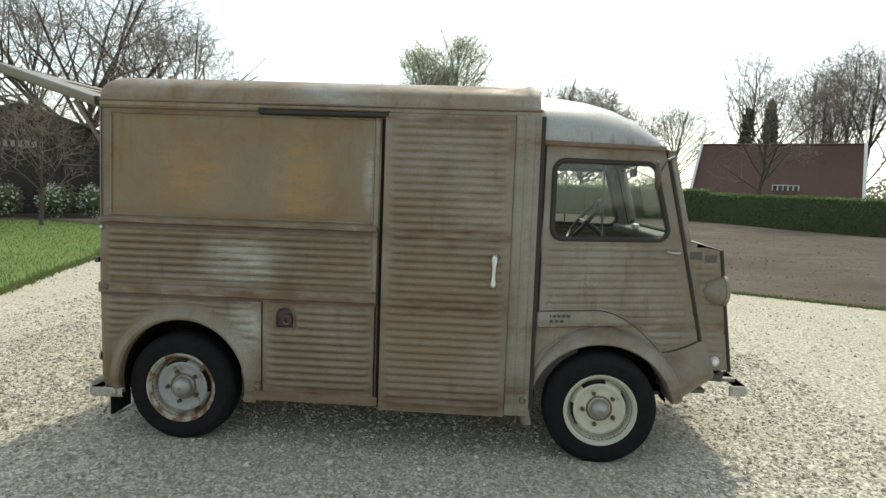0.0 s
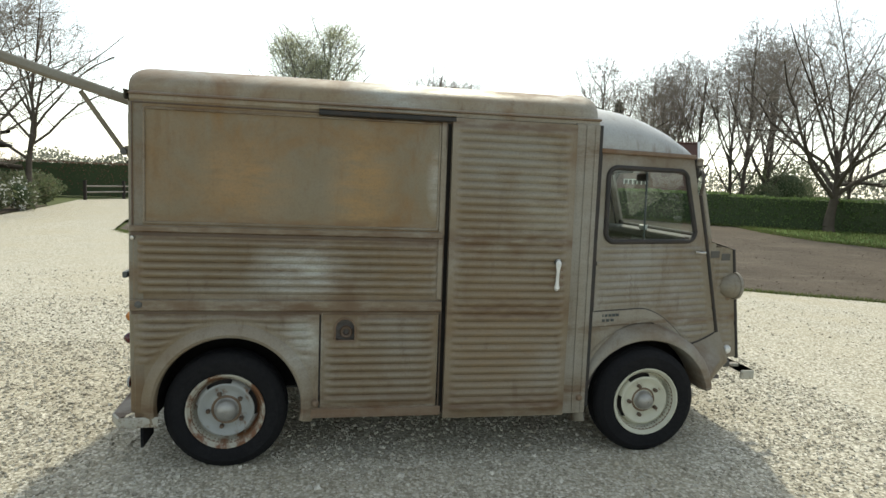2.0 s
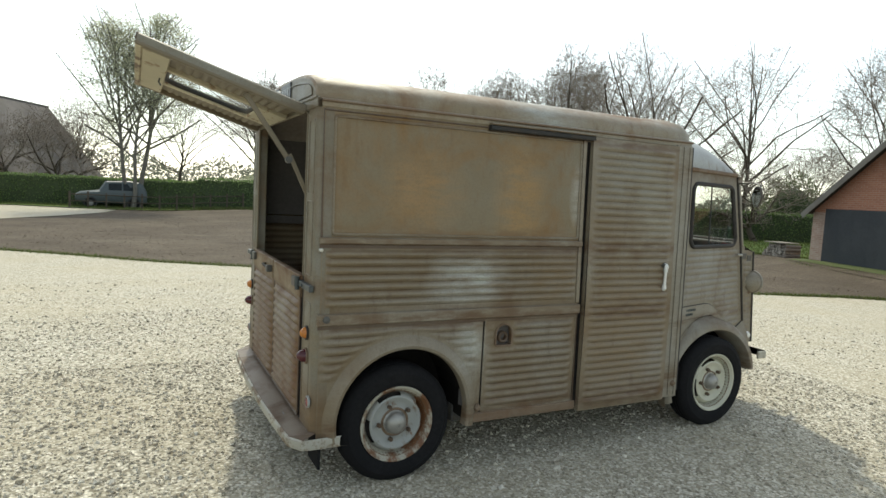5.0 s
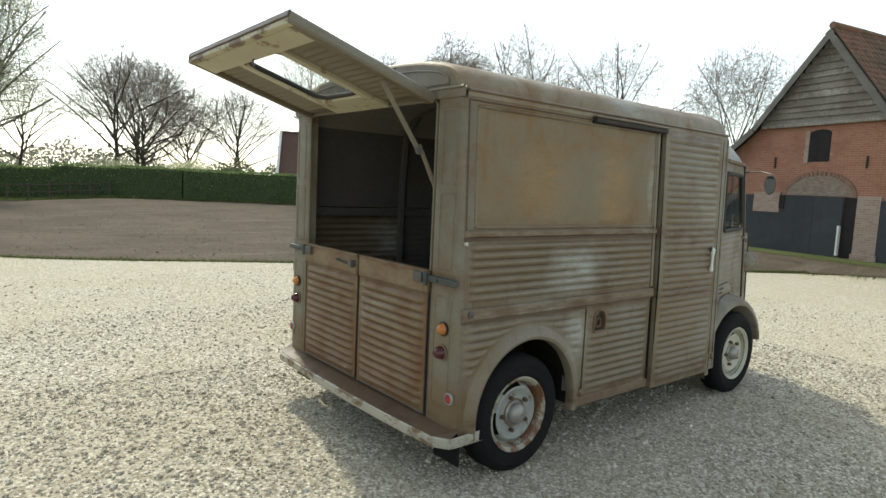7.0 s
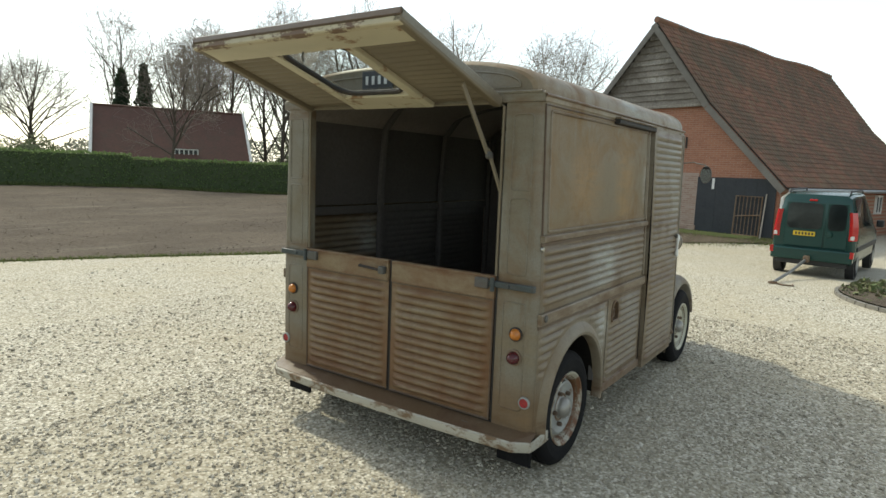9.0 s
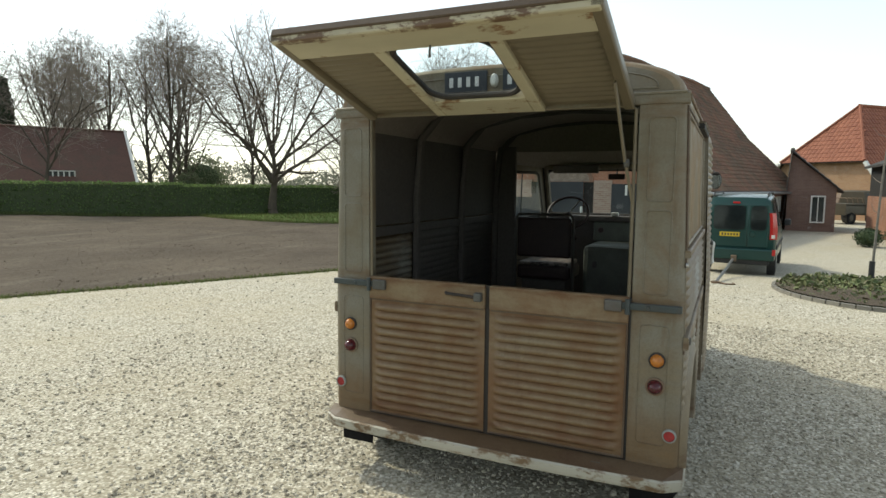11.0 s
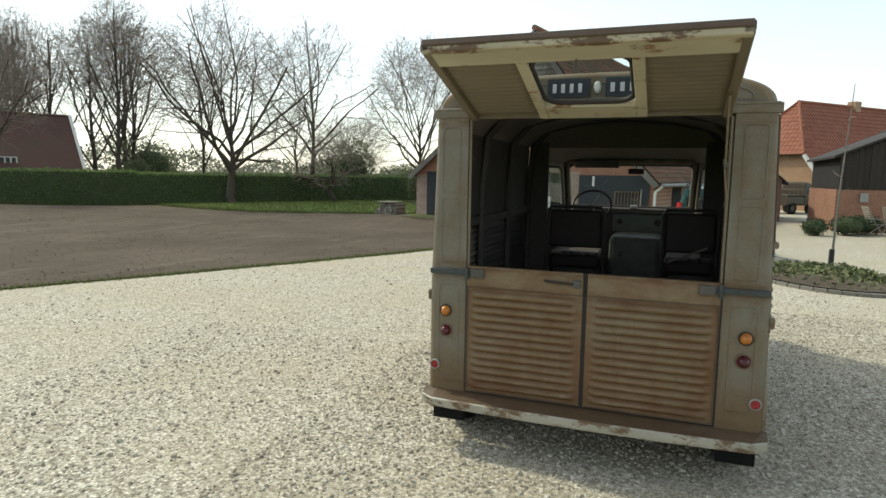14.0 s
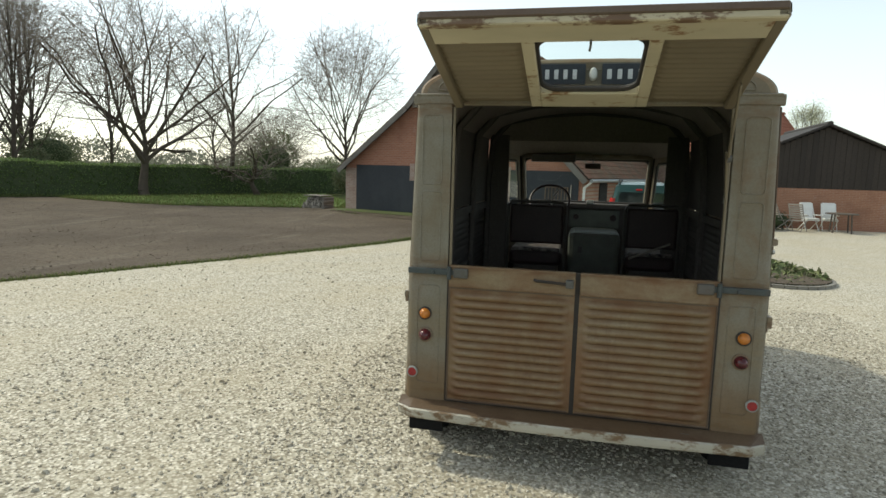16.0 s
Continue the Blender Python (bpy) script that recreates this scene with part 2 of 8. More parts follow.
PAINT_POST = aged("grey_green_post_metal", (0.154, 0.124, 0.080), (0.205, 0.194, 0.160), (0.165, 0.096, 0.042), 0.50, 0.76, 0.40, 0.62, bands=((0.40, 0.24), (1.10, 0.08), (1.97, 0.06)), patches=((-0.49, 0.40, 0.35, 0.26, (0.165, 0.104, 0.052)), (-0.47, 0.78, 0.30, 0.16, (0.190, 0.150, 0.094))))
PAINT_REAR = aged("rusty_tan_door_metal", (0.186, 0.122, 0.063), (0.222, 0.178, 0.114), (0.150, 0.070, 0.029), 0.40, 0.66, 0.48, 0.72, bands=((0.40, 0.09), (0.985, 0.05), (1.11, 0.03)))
PAINT_CROWN = aged("bare_grey_cab_roof_metal", (0.27, 0.262, 0.235), (0.37, 0.372, 0.355), (0.20, 0.13, 0.075), 0.60, 0.85, 0.30, 0.60)
PAINT_ROOF = aged("worn_roof_metal", (0.215, 0.165, 0.098), (0.275, 0.245, 0.185), (0.175, 0.088, 0.036), 0.42, 0.68, 0.45, 0.70, patches=((2.35, 2.1, 0.5, 0.5, (0.36, 0.36, 0.33)), (0.9, 2.15, 0.35, 0.25, (0.34, 0.34, 0.30))))
DARK_METAL = aged("dark_oily_metal", (0.07, 0.065, 0.055), (0.10, 0.10, 0.095), (0.10, 0.055, 0.03))
STRAP = aged("blue_grey_strap_metal", (0.040, 0.050, 0.051), (0.064, 0.074, 0.074), (0.11, 0.065, 0.035), 0.6, 0.8)
CREAM = flaking("flaking_cream_paint", (0.51, 0.452, 0.318), (0.20, 0.11, 0.05), 0.58, 0.64, 9.0)
CREAM_WORN = flaking("worn_cream_paint", (0.49, 0.42, 0.28), (0.13, 0.075, 0.04), 0.50, 0.56, 11.0)
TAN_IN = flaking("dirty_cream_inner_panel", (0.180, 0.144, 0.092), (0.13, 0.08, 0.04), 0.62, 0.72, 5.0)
WHITE_CHIP = flaking("flaking_white_bumper_paint", (0.42, 0.395, 0.325), (0.15, 0.095, 0.05), 0.49, 0.57, 11.0)
STEP = aged("dark_rusted_step", (0.098, 0.062, 0.034), (0.125, 0.088, 0.056), (0.085, 0.046, 0.023), 0.45, 0.65)
RUST = aged("rusted_step_metal", (0.15, 0.098, 0.06), (0.19, 0.145, 0.10), (0.14, 0.072, 0.033), 0.45, 0.65)
SEAM = aged("dark_rusted_seam", (0.085, 0.052, 0.032), (0.11, 0.08, 0.055), (0.10, 0.05, 0.025))
RUBBER = plain("black_rubber", (0.009, 0.009, 0.010), (0.015, 0.0145, 0.015), 0.85, 0, 4, 50, 0.1, spec=0.18)
# near-black for wheel wells and door gap, their deep shade put into the colour
WELL = plain("deep_shade_black", (0.012, 0.011, 0.010), (0.02, 0.017, 0.014), 0.9, 0, 6, 40, 0.2, spec=0.1)
SEAL = plain("dark_rubber_seal", (0.02, 0.019, 0.017), (0.045, 0.03, 0.022), 0.7, 0, 8, 60, 0.05)
RIM_CREAM = flaking("cream_wheel_paint", (0.52, 0.505, 0.395), (0.22, 0.15, 0.09), 0.60, 0.68, 14.0, 0.45)
RIM_GREY = flaking("grey_wheel_paint_with_rust", (0.30, 0.305, 0.285), (0.14, 0.075, 0.035), 0.56, 0.66, 13.0, 0.45)
RIM_RUSTY = flaking("cream_rim_with_heavy_rust", (0.40, 0.375, 0.30), (0.15, 0.066, 0.028), 0.47, 0.56, 9.0, 0.5)
CHROME = plain("dull_chrome", (0.55, 0.54, 0.51), (0.36, 0.34, 0.31), 0.34, 1.0, 12, 90, 0.03)
HUB_METAL = plain("dull_silver_hub", (0.38, 0.37, 0.34), (0.27, 0.25, 0.22), 0.42, 0.5, 9, 70, 0.05)
WHITE_MET = plain("whitened_handle_metal", (0.78, 0.77, 0.73), (0.6, 0.58, 0.54), 0.4, 0.2, 12, 90, 0.03)
AMBER = plain("amber_lens", (0.52, 0.185, 0.03), (0.36, 0.12, 0.02), 0.18, 0, 30, 0, 0)
RED = plain("dark_red_lens", (0.085, 0.012, 0.016), (0.055, 0.010, 0.012), 0.15, 0, 30, 0, 0)
REFLECT = plain("red_reflector_lens", (0.33, 0.022, 0.026), (0.24, 0.016, 0.02), 0.2, 0, 30, 0, 0)
GLASS = glass("window_glass")
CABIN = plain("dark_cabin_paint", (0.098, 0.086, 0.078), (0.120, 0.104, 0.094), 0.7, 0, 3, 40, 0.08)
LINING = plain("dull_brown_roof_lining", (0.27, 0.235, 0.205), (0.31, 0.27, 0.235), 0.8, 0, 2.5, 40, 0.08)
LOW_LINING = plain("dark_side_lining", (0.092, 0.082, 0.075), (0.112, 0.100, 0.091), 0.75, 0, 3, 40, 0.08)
VINYL = plain("black_seat_vinyl", (0.036, 0.019, 0.019), (0.052, 0.029, 0.028), 0.5, 0, 5, 60, 0.1)
COVER_GREEN = plain("grey_green_engine_cover", (0.16, 0.175, 0.15), (0.08, 0.085, 0.07), 0.55, 0, 5, 50, 0.1)
PLATE_BLUE = plain("blue_black_plate", (0.018, 0.022, 0.032), (0.03, 0.035, 0.045), 0.4, 0, 10, 50, 0.05)
MIRROR = plain("mirror_glass", (0.8, 0.8, 0.8), (0.75, 0.75, 0.75), 0.04, 1.0, 5, 0, 0)
CHALK = plain("white_paint_stroke", (0.75, 0.75, 0.75), (0.6, 0.6, 0.6), 0.7, 0, 20, 60, 0.05)
GRAVEL = gravel_material("pale_crushed_gravel")
STONES = per_piece("loose_gravel_stones", [(0.27, 0.242, 0.185), (0.49, 0.447, 0.352), (0.62, 0.575, 0.468), (0.40, 0.352, 0.265), (0.75, 0.708, 0.61)], 0.9, 25, 0.2)
SOIL = earth("dry_brown_soil")
GRASS = plain("short_green_grass", (0.12, 0.20, 0.042), (0.165, 0.20, 0.06), 0.9, 0, 1.2, 20, 0.8, spec=0.2)
WEEDS = plain("rank_green_weeds", (0.088, 0.122, 0.038), (0.135, 0.130, 0.070), 0.95, 0, 2.4, 22, 0.9, spec=0.2)
MEADOW = plain("far_meadow", (0.10, 0.13, 0.045), (0.13, 0.13, 0.06), 0.95, 0, 0.08, 3, 0.3, spec=0.1)
LEAF_HEDGE = leafy_piece("hedge_leaves", [(0.120, 0.190, 0.060), (0.185, 0.270, 0.090), (0.25, 0.33, 0.12), (0.145, 0.225, 0.072)], rough=0.6, fine=30, bump=0.1)
# dark fill for hedges and shrubs, shade among the leaves given as colour
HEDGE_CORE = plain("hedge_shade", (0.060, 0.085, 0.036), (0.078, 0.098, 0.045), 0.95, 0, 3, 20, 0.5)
BARK = plain("grey_brown_bark", (0.115, 0.095, 0.075), (0.075, 0.06, 0.048), 0.95, 0, 3, 25, 0.7, spec=0.2)
TWIGS = plain("fine_brown_twigs", (0.285, 0.245, 0.208), (0.225, 0.19, 0.16), 0.95, 0, 3, 0, 0, spec=0.1)
BIRCH = plain("pale_birch_bark", (0.21, 0.195, 0.165), (0.11, 0.10, 0.085), 0.9, 0, 5, 30, 0.4, (1, 1, 3))
LEAF_SPRING = leafy_piece("young_spring_leaves", [(0.54, 0.56, 0.36), (0.60, 0.61, 0.44), (0.55, 0.55, 0.40)], 0.7, rough=0.6, fine=20, bump=0.1)
LEAF_DARK = leafy_piece("evergreen_leaves", [(0.035, 0.06, 0.028), (0.05, 0.085, 0.038), (0.065, 0.10, 0.045)], rough=0.7, fine=20, bump=0.1)
LEAF_BUSH = leafy_piece("bush_leaves", [(0.12, 0.155, 0.075), (0.18, 0.21, 0.11), (0.22, 0.235, 0.13), (0.20, 0.175, 0.12)], rough=0.7, fine=20, bump=0.1)
BLOSSOM = leafy_piece("white_blossom", [(0.75, 0.74, 0.68), (0.62, 0.62, 0.55), (0.8, 0.8, 0.76)], rough=0.8, fine=20, bump=0.1)
OLD_BOARD = per_piece("weathered_grey_board", [(0.17, 0.150, 0.125), (0.34, 0.31, 0.265), (0.22, 0.195, 0.16), (0.46, 0.43, 0.375)], 0.9, 16, 0.4, stain=(0.125, 0.104, 0.082))
BLACK_BOARD = per_piece("tarred_black_board", [(0.027, 0.032, 0.038), (0.031, 0.036, 0.042), (0.029, 0.034, 0.040)], 0.75, 16, 0.4, stain=(0.040, 0.044, 0.048))
DARK_BOARD = per_piece("dark_brown_board", [(0.028, 0.022, 0.018), (0.045, 0.035, 0.028), (0.036, 0.028, 0.022)], 0.85, 16, 0.4)
TILE_BROWN = per_piece("mossy_brown_roof_tile", [(0.20, 0.10, 0.065), (0.25, 0.125, 0.078), (0.15, 0.085, 0.058), (0.20, 0.14, 0.085)], 0.9, 8, 0.4, stain=(0.098, 0.078, 0.052))
TILE_RED = per_piece("bright_red_roof_tile", [(0.255, 0.089, 0.050), (0.31, 0.112, 0.062), (0.225, 0.074, 0.043)], 0.8, 8, 0.3)
TILE_FAR = tiled_roof("far_brown_tiles", (0.118, 0.058, 0.042), (0.090, 0.046, 0.035), (0.086, 0.060, 0.041))
TILE_DARK = tiled_roof("dark_shed_roofing", (0.050, 0.045, 0.042), (0.036, 0.033, 0.031), (0.045, 0.042, 0.034))
TILE_GREY = tiled_roof("far_grey_tiles", (0.15, 0.13, 0.12), (0.10, 0.09, 0.085), (0.11, 0.10, 0.07))
WHITE_WOOD = plain("white_painted_wood", (0.76, 0.76, 0.73), (0.62, 0.62, 0.58), 0.6, 0, 4, 30, 0.1)
VERGE_WOOD = plain("pale_weathered_verge", (0.38, 0.36, 0.325), (0.25, 0.23, 0.205), 0.85, 0, 1.5, 20, 0.3)
GREY_WOOD = plain("silver_weathered_wood", (0.34, 0.31, 0.27), (0.24, 0.215, 0.18), 0.85, 0, 3, 30, 0.3, (1, 1, 0.2))
BROWN_WOOD = plain("dark_weathered_wood", (0.12, 0.098, 0.078), (0.085, 0.07, 0.056), 0.85, 0, 3, 30, 0.3, (1, 1, 0.2))
DARK_GLASS = plain("dark_window_pane", (0.02, 0.024, 0.028), (0.035, 0.04, 0.045), 0.08, 0, 3, 0, 0)
GREEN_PAINT = plain("dark_green_car_paint", (0.010, 0.046, 0.040), (0.012, 0.051, 0.044), 0.22, 0.1, 2, 0, 0)
CAR_PLASTIC = plain("black_car_plastic", (0.02, 0.021, 0.022), (0.03, 0.03, 0.032), 0.55, 0, 5, 50, 0.05)
CAR_GLASS = plain("tinted_car_glass", (0.022, 0.03, 0.03), (0.03, 0.04, 0.04), 0.06, 0, 5, 0, 0)
TAIL_RED = plain("red_tail_lens", (0.5, 0.02, 0.02), (0.4, 0.015, 0.015), 0.15, 0, 20, 0, 0)
PLATE_YELLOW = plain("yellow_plate", (0.75, 0.52, 0.03), (0.7, 0.48, 0.03), 0.4, 0, 10, 0, 0)
ARMY = plain("dull_olive_brown_paint", (0.085, 0.07, 0.045), (0.06, 0.05, 0.035), 0.7, 0, 3, 30, 0.1)
STEEL = plain("galvanised_steel", (0.36, 0.365, 0.36), (0.26, 0.265, 0.26), 0.45, 0.7, 8, 60, 0.05)
KERB = plain("grey_kerb_stone", (0.24, 0.225, 0.19), (0.17, 0.16, 0.135), 0.9, 0, 5, 40, 0.4)
SLATE_BLUE = plain("blue_grey_car_paint", (0.075, 0.095, 0.10), (0.09, 0.108, 0.112), 0.5, 0, 3, 30, 0.03)


# ---- builders ----
def thing(name, label, category, group="", at=(0, 0, 0), turn=0.0):
    ob = new(name)
    ob.matrix_basis = pose(*at, 0, 0, turn)
    return tagged(ob, label, category, group)


def mesh_of(name, bm, material, smooth=False):
    me = bpy.data.meshes.new(name)
    bmesh.ops.recalc_face_normals(bm, faces=bm.faces[:])
    bm.to_mesh(me)
    bm.free()
    for mt in material if isinstance(material, (list, tuple)) else (material,):
        me.materials.append(mt)
    if smooth:
        me.shade_smooth()
        try:
            me.set_sharp_from_angle(angle=radians(38))
        except AttributeError:
            pass
    return me


def part(name, bm, material, parent=None, label="", smooth=False):
    ob = new(name, mesh_of(name, bm, material, smooth) if isinstance(bm, bmesh.types.BMesh) else bm)
    ob.parent = parent
    return tagged(ob, label) if label else ob


def structure(name, bm, material, label, category, smooth=False):
    return tagged(part(name, bm, material, None, "", smooth), label, category, "", "structure")


def box(x0, x1, y0, y1, z0, z1, bevel=0.0, bm=None, m=None):
    own = bmesh.new()
    bmesh.ops.create_cube(own, size=1.0)
    for v in own.verts:
        v.co = Vector(((x0 + x1) / 2 + v.co.x * (x1 - x0), (y0 + y1) / 2 + v.co.y * (y1 - y0), (z0 + z1) / 2 + v.co.z * (z1 - z0)))
    if bevel:
        bmesh.ops.bevel(own, geom=own.edges[:], offset=bevel, segments=2, affect="EDGES", profile=0.5)
    if m is not None:
        own.transform(m)
    return own if bm is None else join(bm, own)


def open_box(x0, x1, y0, y1, z0, z1, bevel, side):
    """A box with no face below and none on the outer side."""
    bm = box(x0, x1, y0, y1, z0, z1, bevel)
    outer = y1 if side > 0 else y0
    gone = [f for f in bm.faces if f.calc_center_median().z < z0 + bevel or abs(f.calc_center_median().y - outer) < bevel]
    bmesh.ops.delete(bm, geom=gone, context="FACES")
    return bm


def join(bm, other):
    """Adds the faces of other, which is freed, to bm."""
    made = {v: bm.verts.new(v.co) for v in other.verts}
    for f in other.faces:
        g = bm.faces.new([made[v] for v in f.verts])
        g.material_index = f.material_index
    other.free()
    return bm


def tube(points, radius, n=8, bm=None, closed=False, caps=True):
    """A round bar along the points; radius may be a list, one for each point."""
    bm = bm or bmesh.new()
    pts = [Vector(p) for p in points]
    rs = radius if isinstance(radius, (list, tuple)) else [radius] * len(pts)
    rings, side = [], None
    for i, p in enumerate(pts):
        a = pts[i - 1] if (i or closed) else p
        b = pts[(i + 1) % len(pts)] if (closed or i + 1 < len(pts)) else p
        d = (b - a).normalized()
        if side is None:
            side = d.orthogonal().normalized()
        else:
            side = (side - d * side.dot(d)).normalized()
        up = d.cross(side)
        rings.append([bm.verts.new(p + (side * math.cos(k * math.tau / n) + up * math.sin(k * math.tau / n)) * rs[i]) for k in range(n)])
    for i in range(len(rings) if closed else len(rings) - 1):
        a, b = rings[i], rings[(i + 1) % len(rings)]
        for k in range(n):
            bm.faces.new((a[k], a[(k + 1) % n], b[(k + 1) % n], b[k]))
    if caps and not closed and n > 2:
        bm.faces.new(rings[0][::-1])
        bm.faces.new(rings[-1])
    return bm


def lathe(profile, n=32, m=None, bm=None, start=0.0, sweep=math.tau):
    """Turns (radius, height) pairs round the z axis."""
    own = bmesh.new()
    full = abs(sweep - math.tau) < 1e-6
    count = n if full else n + 1
    cols = [[own.verts.new((r * math.cos(start + sweep * k / n), r * math.sin(start + sweep * k / n), h)) for r, h in profile] for k in range(count)]
    for k in range(n):
        a, b = cols[k], cols[(k + 1) % count]
        for i in range(len(profile) - 1):
            own.faces.new((a[i], b[i], b[i + 1], a[i + 1]))
    bmesh.ops.remove_doubles(own, verts=own.verts[:], dist=1e-5)
    if m is not None:
        own.transform(m)
    return own if bm is None else join(bm, own)


def sheet(rows, bm=None, closed=False):
    """Quads over rows of points; a None leaves a hole."""
    bm = bm or bmesh.new()
    vs = [[bm.verts.new(p) if p is not None else None for p in row] for row in rows]
    for a, b in zip(vs, vs[1:]):
        for k in range(len(a) - (0 if closed else 1)):
            q = (a[k], a[(k + 1) % len(a)], b[(k + 1) % len(a)], b[k])
            if None not in q:
                bm.faces.new(q)
    return bm


def flat(points, bm=None):
    bm = bm or bmesh.new()
    bm.faces.new([bm.verts.new(p) for p in points])
    return bm


def prism(outline, z0, z1, bevel=0.0):
    """An upright block on an outline of (x, y)."""
    bm = bmesh.new()
    low, high = [bm.verts.new((x, y, z0)) for x, y in outline], [bm.verts.new((x, y, z1)) for x, y in outline]
    bm.faces.new(low[::-1])
    bm.faces.new(high)
    for k in range(len(outline)):
        j = (k + 1) % len(outline)
        bm.faces.new((low[k], low[j], high[j], high[k]))
    if bevel:
        bmesh.ops.bevel(bm, geom=bm.edges[:], offset=bevel, segments=2, affect="EDGES", profile=0.5)
    return bm


def rounded(u0, u1, v0, v1, r, n=5):
    """The outline of a rounded rectangle, as (u, v)."""
    pts = []
    for cu, cv, a in ((u1 - r, v1 - r, 0), (u0 + r, v1 - r, 90), (u0 + r, v0 + r, 180), (u1 - r, v0 + r, 270)):
        pts += [(cu + r * math.cos(radians(a + 90 * k / n)), cv + r * math.sin(radians(a + 90 * k / n))) for k in range(n + 1)]
    return pts


def quick(name, verts, faces):
    me = bpy.data.meshes.new(name)
    me.from_pydata(verts, [], faces)
    return me


def leaves(rng, centres, size, spread, material, name="leaves", stretch=(1, 1, 1)):
    """Many small leaf quads round the centres, as one mesh."""
    c = np.asarray(centres, float)
    c = c + rng.normal(0, 1, c.shape) * np.asarray(spread)
    n = len(c)
    a = rng.normal(0, 1, (n, 3))
    a /= np.linalg.norm(a, axis=1, keepdims=True)
    b = np.cross(a, rng.normal(0, 1, (n, 3)))
    b /= np.linalg.norm(b, axis=1, keepdims=True)
    s = (size * rng.uniform(0.6, 1.4, (n, 1)))
    st = np.asarray(stretch)
    quad = np.stack([c - a * s * st, c + b * s * 0.5 * st, c + a * s * st, c - b * s * 0.5 * st], 1).reshape(-1, 3)
    me = quick(name, quad.tolist(), [(4 * i, 4 * i + 1, 4 * i + 2, 4 * i + 3) for i in range(n)])
    me.materials.append(material)
    return me


# ---- ground ----
FIELD = [(-2.2, 12.8), (-0.6, 11.3), (0.8, 10.2), (2.4, 9.1), (4.2, 7.75), (6.3, 6.65), (8.7, 5.8), (11.0, 5.2), (13.2, 4.7), (15.6, 3.5), (17.0, 2.6), (18.6, 2.9), (20.6, 5.2), (23.6, 9.0), (26.2, 12.2),
         (27.4, 13.8), (30.0, 16.5), (25.0, 19.0), (23.0, 24.5), (22.6, 27.3), (14.7, 31.1), (8.2, 33.9), (2.0, 36.9), (-2.1, 36.4), (-2.6, 33.0), (-4.1, 29.0), (-6.4, 25.0), (-7.1, 20.7), (-6.2, 16.6), (-4.6, 14.5)]
YARD = [(-70, -50), (44, -50), (44, -9), (36, -4.0), (29, -2.5), (18.6, -1.6), (17.2, 0.6), (16.0, 2.2), (15.2, 3.2), (13.1, 4.4), (11.0, 4.95), (8.7, 5.6), (6.3, 6.45), (4.2, 7.55), (2.4, 8.9), (0.8, 10.0), (-0.6, 11.1), (-2.2, 12.6), (-4.7, 14.3), (-6.35, 16.5),
        (-7.3, 20.7), (-6.6, 25.1), (-4.3, 29.2), (-2.7, 33.2), (-2.2, 36.4), (-2.0, 39.5), (-6.0, 41.0), (-11.4, 40.6), (-14.4, 35.0), (-13.0, 28.0), (-11.9, 21.0), (-11.4, 17.0), (-8.9, 13.2), (-6.7, 8.8), (-5.7, 6.1), (-4.5, 3.2), (-6.5, -1.0), (-14.0, -6.0), (-70, -14)]


def fall(x, y):
    """The yard falls gently away from where the van stands."""
    s = min(1.0, max(0.0, (math.hypot(x - 1.2, y) - 4.0) / 9.0))
    # a low bank along the barn's foot
    into, along = (x - 17.6) * 0.960 - (y - 0.1) * 0.281, (x - 17.6) * 0.281 + (y - 0.1) * 0.960
    b = min(1.0, max(0.0, 1 + into / 3.2)) * min(1.0, max(0.0, (4.0 - into) / 3.0)) * min(1.0, max(0.0, (along + 2.0) / 2.0)) * min(1.0, max(0.0, (13.0 - along) / 3.0))
    # the field climbs a little towards the hedge
    h = min(1.0, max(0.0, (y - 20.0) / 14.0)) * min(1.0, max(0.0, (x + 1.0) / 7.0)) * min(1.0, max(0.0, (24.0 - x) / 9.0))
    return -0.30 * s * s * (3 - 2 * s) + 0.22 * b * b * (3 - 2 * b) + 0.34 * h * h * (3 - 2 * h)


def plate(outline, z, rough=0.0, step=0.0, reach=None):
    """A stretch of ground on an outline that follows the fall of the yard; a fine net near the van, with low bumps if rough."""
    bm = flat([(x, y, 0) for x, y in outline])
    bmesh.ops.triangulate(bm, faces=bm.faces[:])
    xs, ys = [p[0] for p in outline], [p[1] for p in outline]
    for axis, low, high in ((0, min(xs), max(xs)), (1, min(ys), max(ys))):
        if reach:
            low, high = max(low, -reach), min(high, reach)
        for k in range(1, int((high - low) / step)):
            at, way = [0, 0, 0], [0, 0, 0]
            at[axis], way[axis] = low + k * step, 1
            bmesh.ops.bisect_plane(bm, geom=bm.verts[:] + bm.edges[:] + bm.faces[:], plane_co=at, plane_no=way)
    for v in bm.verts:
        bump = rough * (noise.noise(v.co * 1.3) + 0.6 * noise.noise(v.co * 4.1)) if not v.is_boundary else 0
        v.co.z = z + fall(v.co.x, v.co.y) + bump
    return bm


structure("ground", sheet([[(x, y, -0.42) for x in (-2500, -300, -60, 0, 60, 300, 2500)] for y in (-2500, -300, -60, 0, 60, 300, 2500)]), MEADOW, "green meadow reaching the horizon", "ground")
structure("pavement_gravel", plate(YARD, 0.0, 0.0, 1.0, 15), GRAVEL, "pale crushed gravel farmyard and driveway", "gravel", True)
structure("ground_field", plate(FIELD, 0.012, 0.035, 0.8), SOIL, "bare dry brown soil field edged with thin grass", "field", True)
LAWN = [(23.4, 27.3), (28.0, 24.6), (32.8, 21.6), (38.0, 18.4), (33.0, 15.5), (27.3, 12.2), (23.7, 11.2), (22.4, 14.4), (21.0, 18.4), (21.4, 21.8), (22.3, 25.0)]
